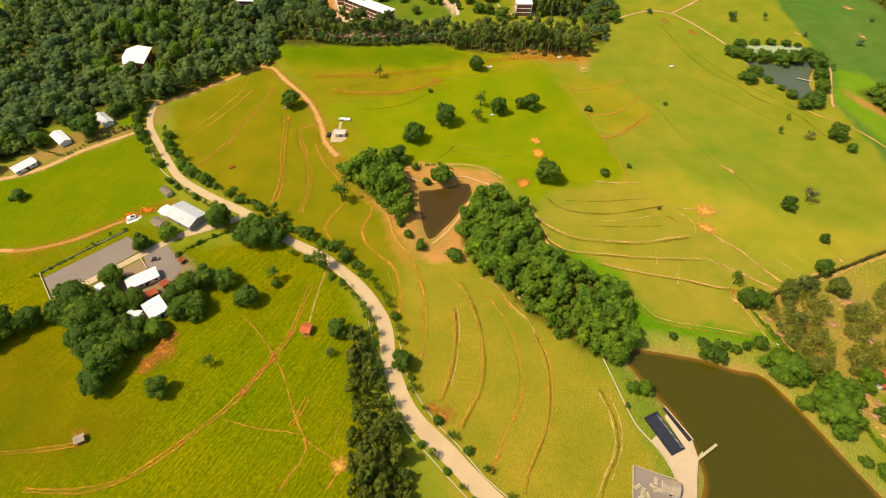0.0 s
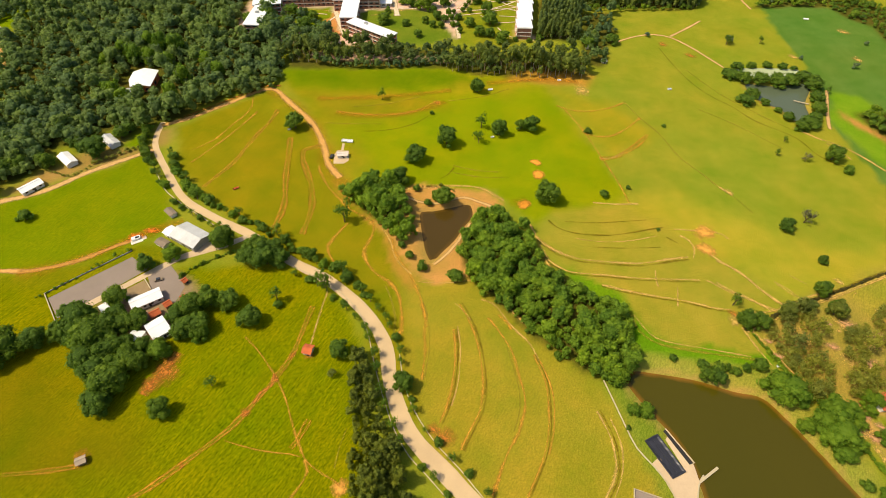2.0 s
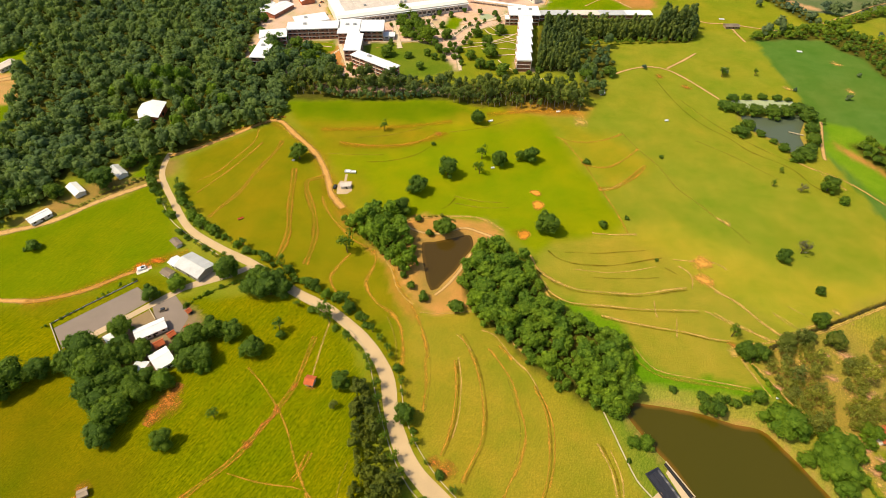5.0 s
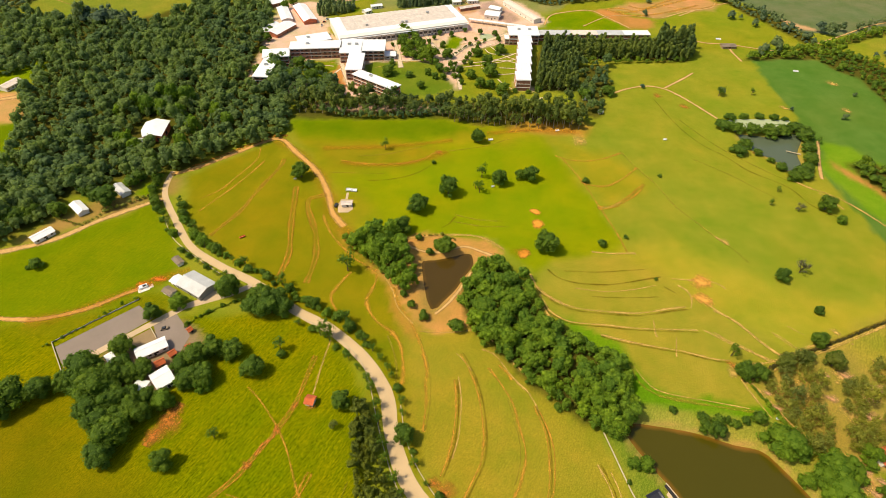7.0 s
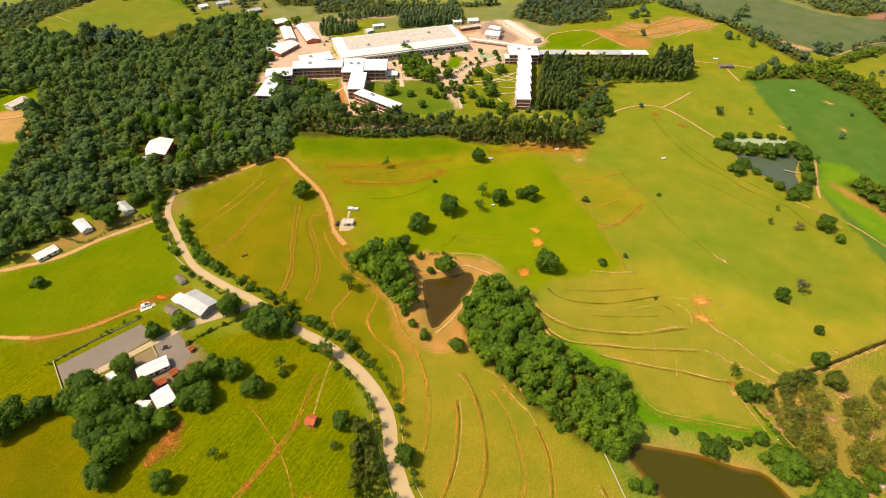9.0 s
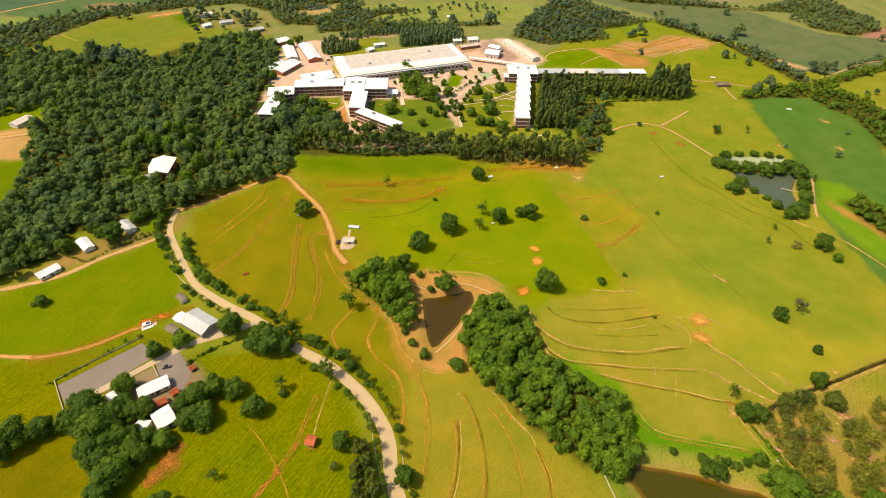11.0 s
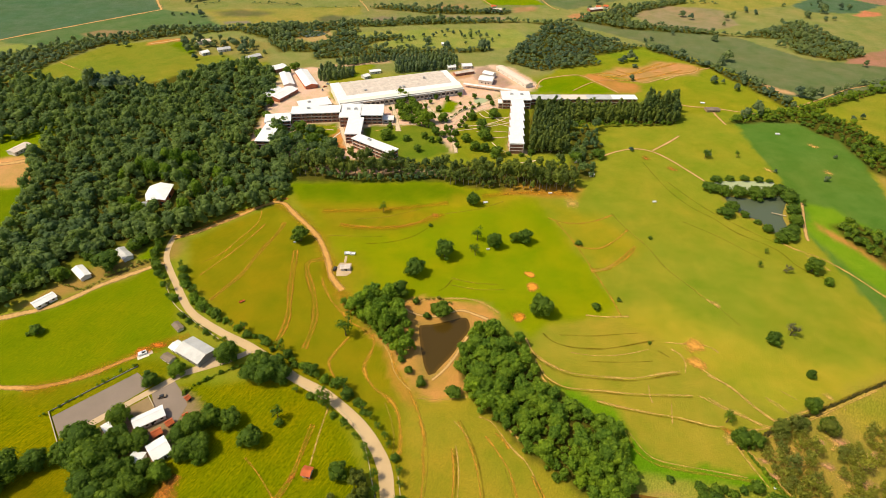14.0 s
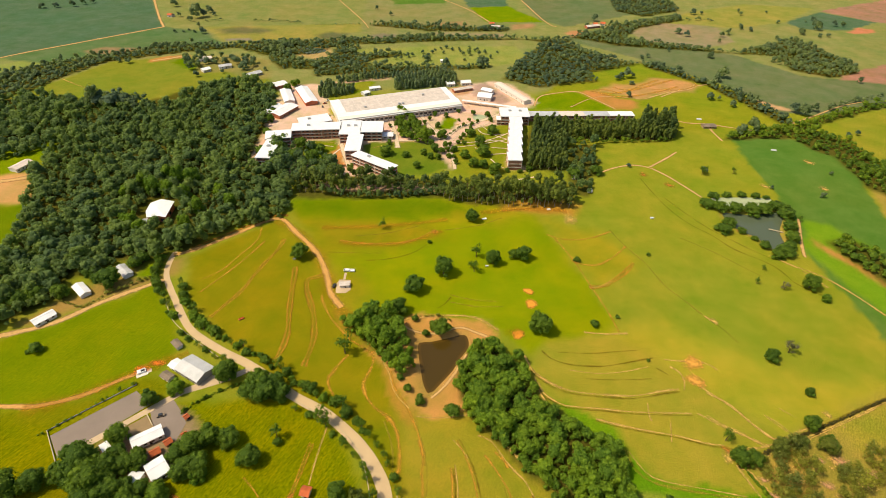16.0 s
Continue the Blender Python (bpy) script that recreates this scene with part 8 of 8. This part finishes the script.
gable("house", (67.8, 889.1), (73.8, 886.3), 9, 3.2, 1.6, M_PLASTER, M_TILE, "distant red roofed farm house among trees")
gable("house", (-441.9, 906.7), (-433.6, 903.9), 7, 3.2, 1.6, M_PLASTER, M_TILE, "distant red roofed farm house among trees")

# bushes of the campus garden
for x, y, w in [(25.7, 531.6, 4.1), (30.9, 547.5, 5.4), (45.1, 543.8, 6.6), (19.6, 520.3, 4.0), (47.9, 531.2, 5.3), (28.3, 522.1, 4.0), (15.1, 531.1, 3.5), (34.4, 530.6, 3.5), (2.2, 540.5, 5.3), (-9.7, 544.3, 5.4), (-15.4, 532.6, 4.7), (-19.7, 522.7, 4.6), (8.2, 558.4, 6.1), (15.4, 552.7, 4.8), (-6.3, 515.2, 5.7), (-54.8, 514.5, 4.0), (-50.9, 495.2, 3.9), (-51.8, 480.3, 3.8), (-41.7, 505.8, 4.5), (-39.0, 491.9, 4.4), (-24.1, 492.5, 6.6), (-18.5, 489.0, 6.6), (-31.6, 487.2, 5.5), (7.8, 461.6, 4.7), (9.3, 450.5, 4.7), (5.7, 475.5, 4.3), (1.4, 470.6, 6.4), (-1.7, 459.0, 6.3), (-4.6, 447.8, 6.2), (10.8, 439.8, 4.6), (13.3, 479.3, 4.3), (16.2, 488.0, 4.4), (19.1, 495.5, 4.4), (22.6, 503.3, 4.5), (26.8, 511.3, 4.6)]:
    tree("shrub", x, y, w, 1.3, "garden bushes of the campus")

# ---- hedges ----


def hedge(name, pts, width, height, gap, mat, label, seed):
    line = smooth(pts, gap)
    rng = random.Random(seed)
    spots = [(p.x + rng.uniform(-0.3, 0.3) * width, p.y + rng.uniform(-0.3, 0.3) * width) for p in line]
    woods(name, spots, width, height, 60, 0.55, mat, label, seed)


hedge("hedge", [(143.6, 147.8), (147.6, 137.0), (150.6, 127.6), (154.6, 119.6), (160.0, 110.5), (167.0, 95.4), (172.6, 80.7)], 1.9, 1.4, 0.8, M_LEAFB, "straight green hedge along a field boundary", 201)
ribbon("track", shift([(141.9, 146.8), (158.6, 154.6), (175.2, 162.0), (195.4, 170.2), (227.0, 183.4), (254.0, 194.1)], -1.4), 1.3, M_PALE, 0.05, "pale bare strip along a fence line")
ribbon("ditch", shift([(141.9, 146.8), (158.6, 154.6), (175.2, 162.0), (195.4, 170.2), (227.0, 183.4), (254.0, 194.1)], 0.9), 1.6, M_DARKLINE, 0.05, "dark weedy ditch along a fence line", "ditch")
hedge("hedge", [(141.9, 146.8), (158.6, 154.6), (175.2, 162.0), (195.4, 170.2), (227.0, 183.4), (254.0, 194.1)], 1.3, 0.9, 0.6, M_BRUSH, "brown overgrown fence line across pasture", 202)
hedge("hedge", [(-194.5, 157.3), (-181.6, 170.1), (-172.1, 180.2), (-161.3, 189.4)], 1.6, 1.3, 2.6, M_LEAF, "row of low bushes along the parking yard", 203)
hedge("hedge", [(-130.5, 171.6), (-126.7, 177.1), (-114.9, 185.8), (-104.5, 191.2)], 1.4, 1.1, 1.2, M_LEAF, "low hedge along the farm lane", 204)
hedge("hedge", [(-237.7, 252.1), (-221.3, 247.4), (-212.7, 258.4), (-202.4, 267.1), (-191.7, 276.2)], 2.6, 2.0, 2.0, M_LEAFD, "scrubby hedge beside the dirt road", 205)
hedge("hedge", [(-96.9, 383.6), (-74.5, 380.2), (-48.4, 380.4), (-26.8, 383.0), (-5.0, 387.3)], 4.5, 5.0, 2.6, M_WOODS, "dark hedge of young trees under the gums", 206)
hedge("hedge", [(-109.6, 535.6), (-87.3, 545.2), (-64.0, 550.7), (-40.3, 556.2), (-16.3, 566.4)], 3.0, 2.6, 2.6, M_WOODS, "row of young trees before the factory", 207)
hedge("hedge", [(123.2, 487.4), (150.4, 486.0), (184.4, 489.8), (218.7, 493.7)], 4.0, 3.4, 2.8, M_LEAF, "low green hedge under the gums", 208)
hedge("hedge", [(-17.3, 242.5), (-4.2, 244.8), (5.7, 241.1)], 2.0, 1.5, 1.8, M_LEAFD, "dry bushes on the pond bank", 209)
hedge("hedge", [(-299.3, 890.0), (-277.6, 891.5), (-255.1, 889.8), (-222.7, 882.4)], 3.5, 3.0, 4.0, M_HAZEWOOD, "thin hedgerow between far fields", 210)
hedge("hedge", [(-371.3, 881.9), (-360.7, 889.1), (-348.0, 893.2)], 3.5, 3.0, 4.0, M_HAZEWOOD, "thin hedgerow between far fields", 211)
hedge("hedge", [(389.3, 940.2), (413.0, 941.9), (437.4, 940.1)], 4.0, 3.5, 4.5, M_HAZEWOOD, "thin hedgerow between far fields", 212)
hedge("hedge", [(-199.8, 877.6), (-164.8, 876.8), (-130.7, 882.2)], 2.5, 2.0, 5.0, M_HAZEWOOD, "thin hedgerow between far fields", 213)
hedge("hedge", [(423.4, 577.1), (457.4, 597.7), (483.5, 608.8), (518.1, 624.1)], 5.0, 4.5, 4.0, M_HAZEWOOD, "dark hedgerow along an earth road", 214)
hedge("hedge", [(-125.9, 628.2), (-99.6, 640.6), (-68.3, 653.6)], 3.0, 3.0, 3.0, M_HAZEWOOD, "row of young dark trees behind the factory", 215)
hedge("hedge", [(-4.2, 487.1), (8.0, 502.7), (16.6, 516.2), (34.2, 526.4)], 1.6, 1.6, 2.2, M_HAZEWOOD, "row of small palms and shrubs along the avenue", 216)
hedge("hedge", [(-132.7, 533.1), (-110.3, 539.8), (-58.4, 555.4)], 1.5, 1.5, 3.0, M_HAZEWOOD, "low shrubs before the factory wall", 217)
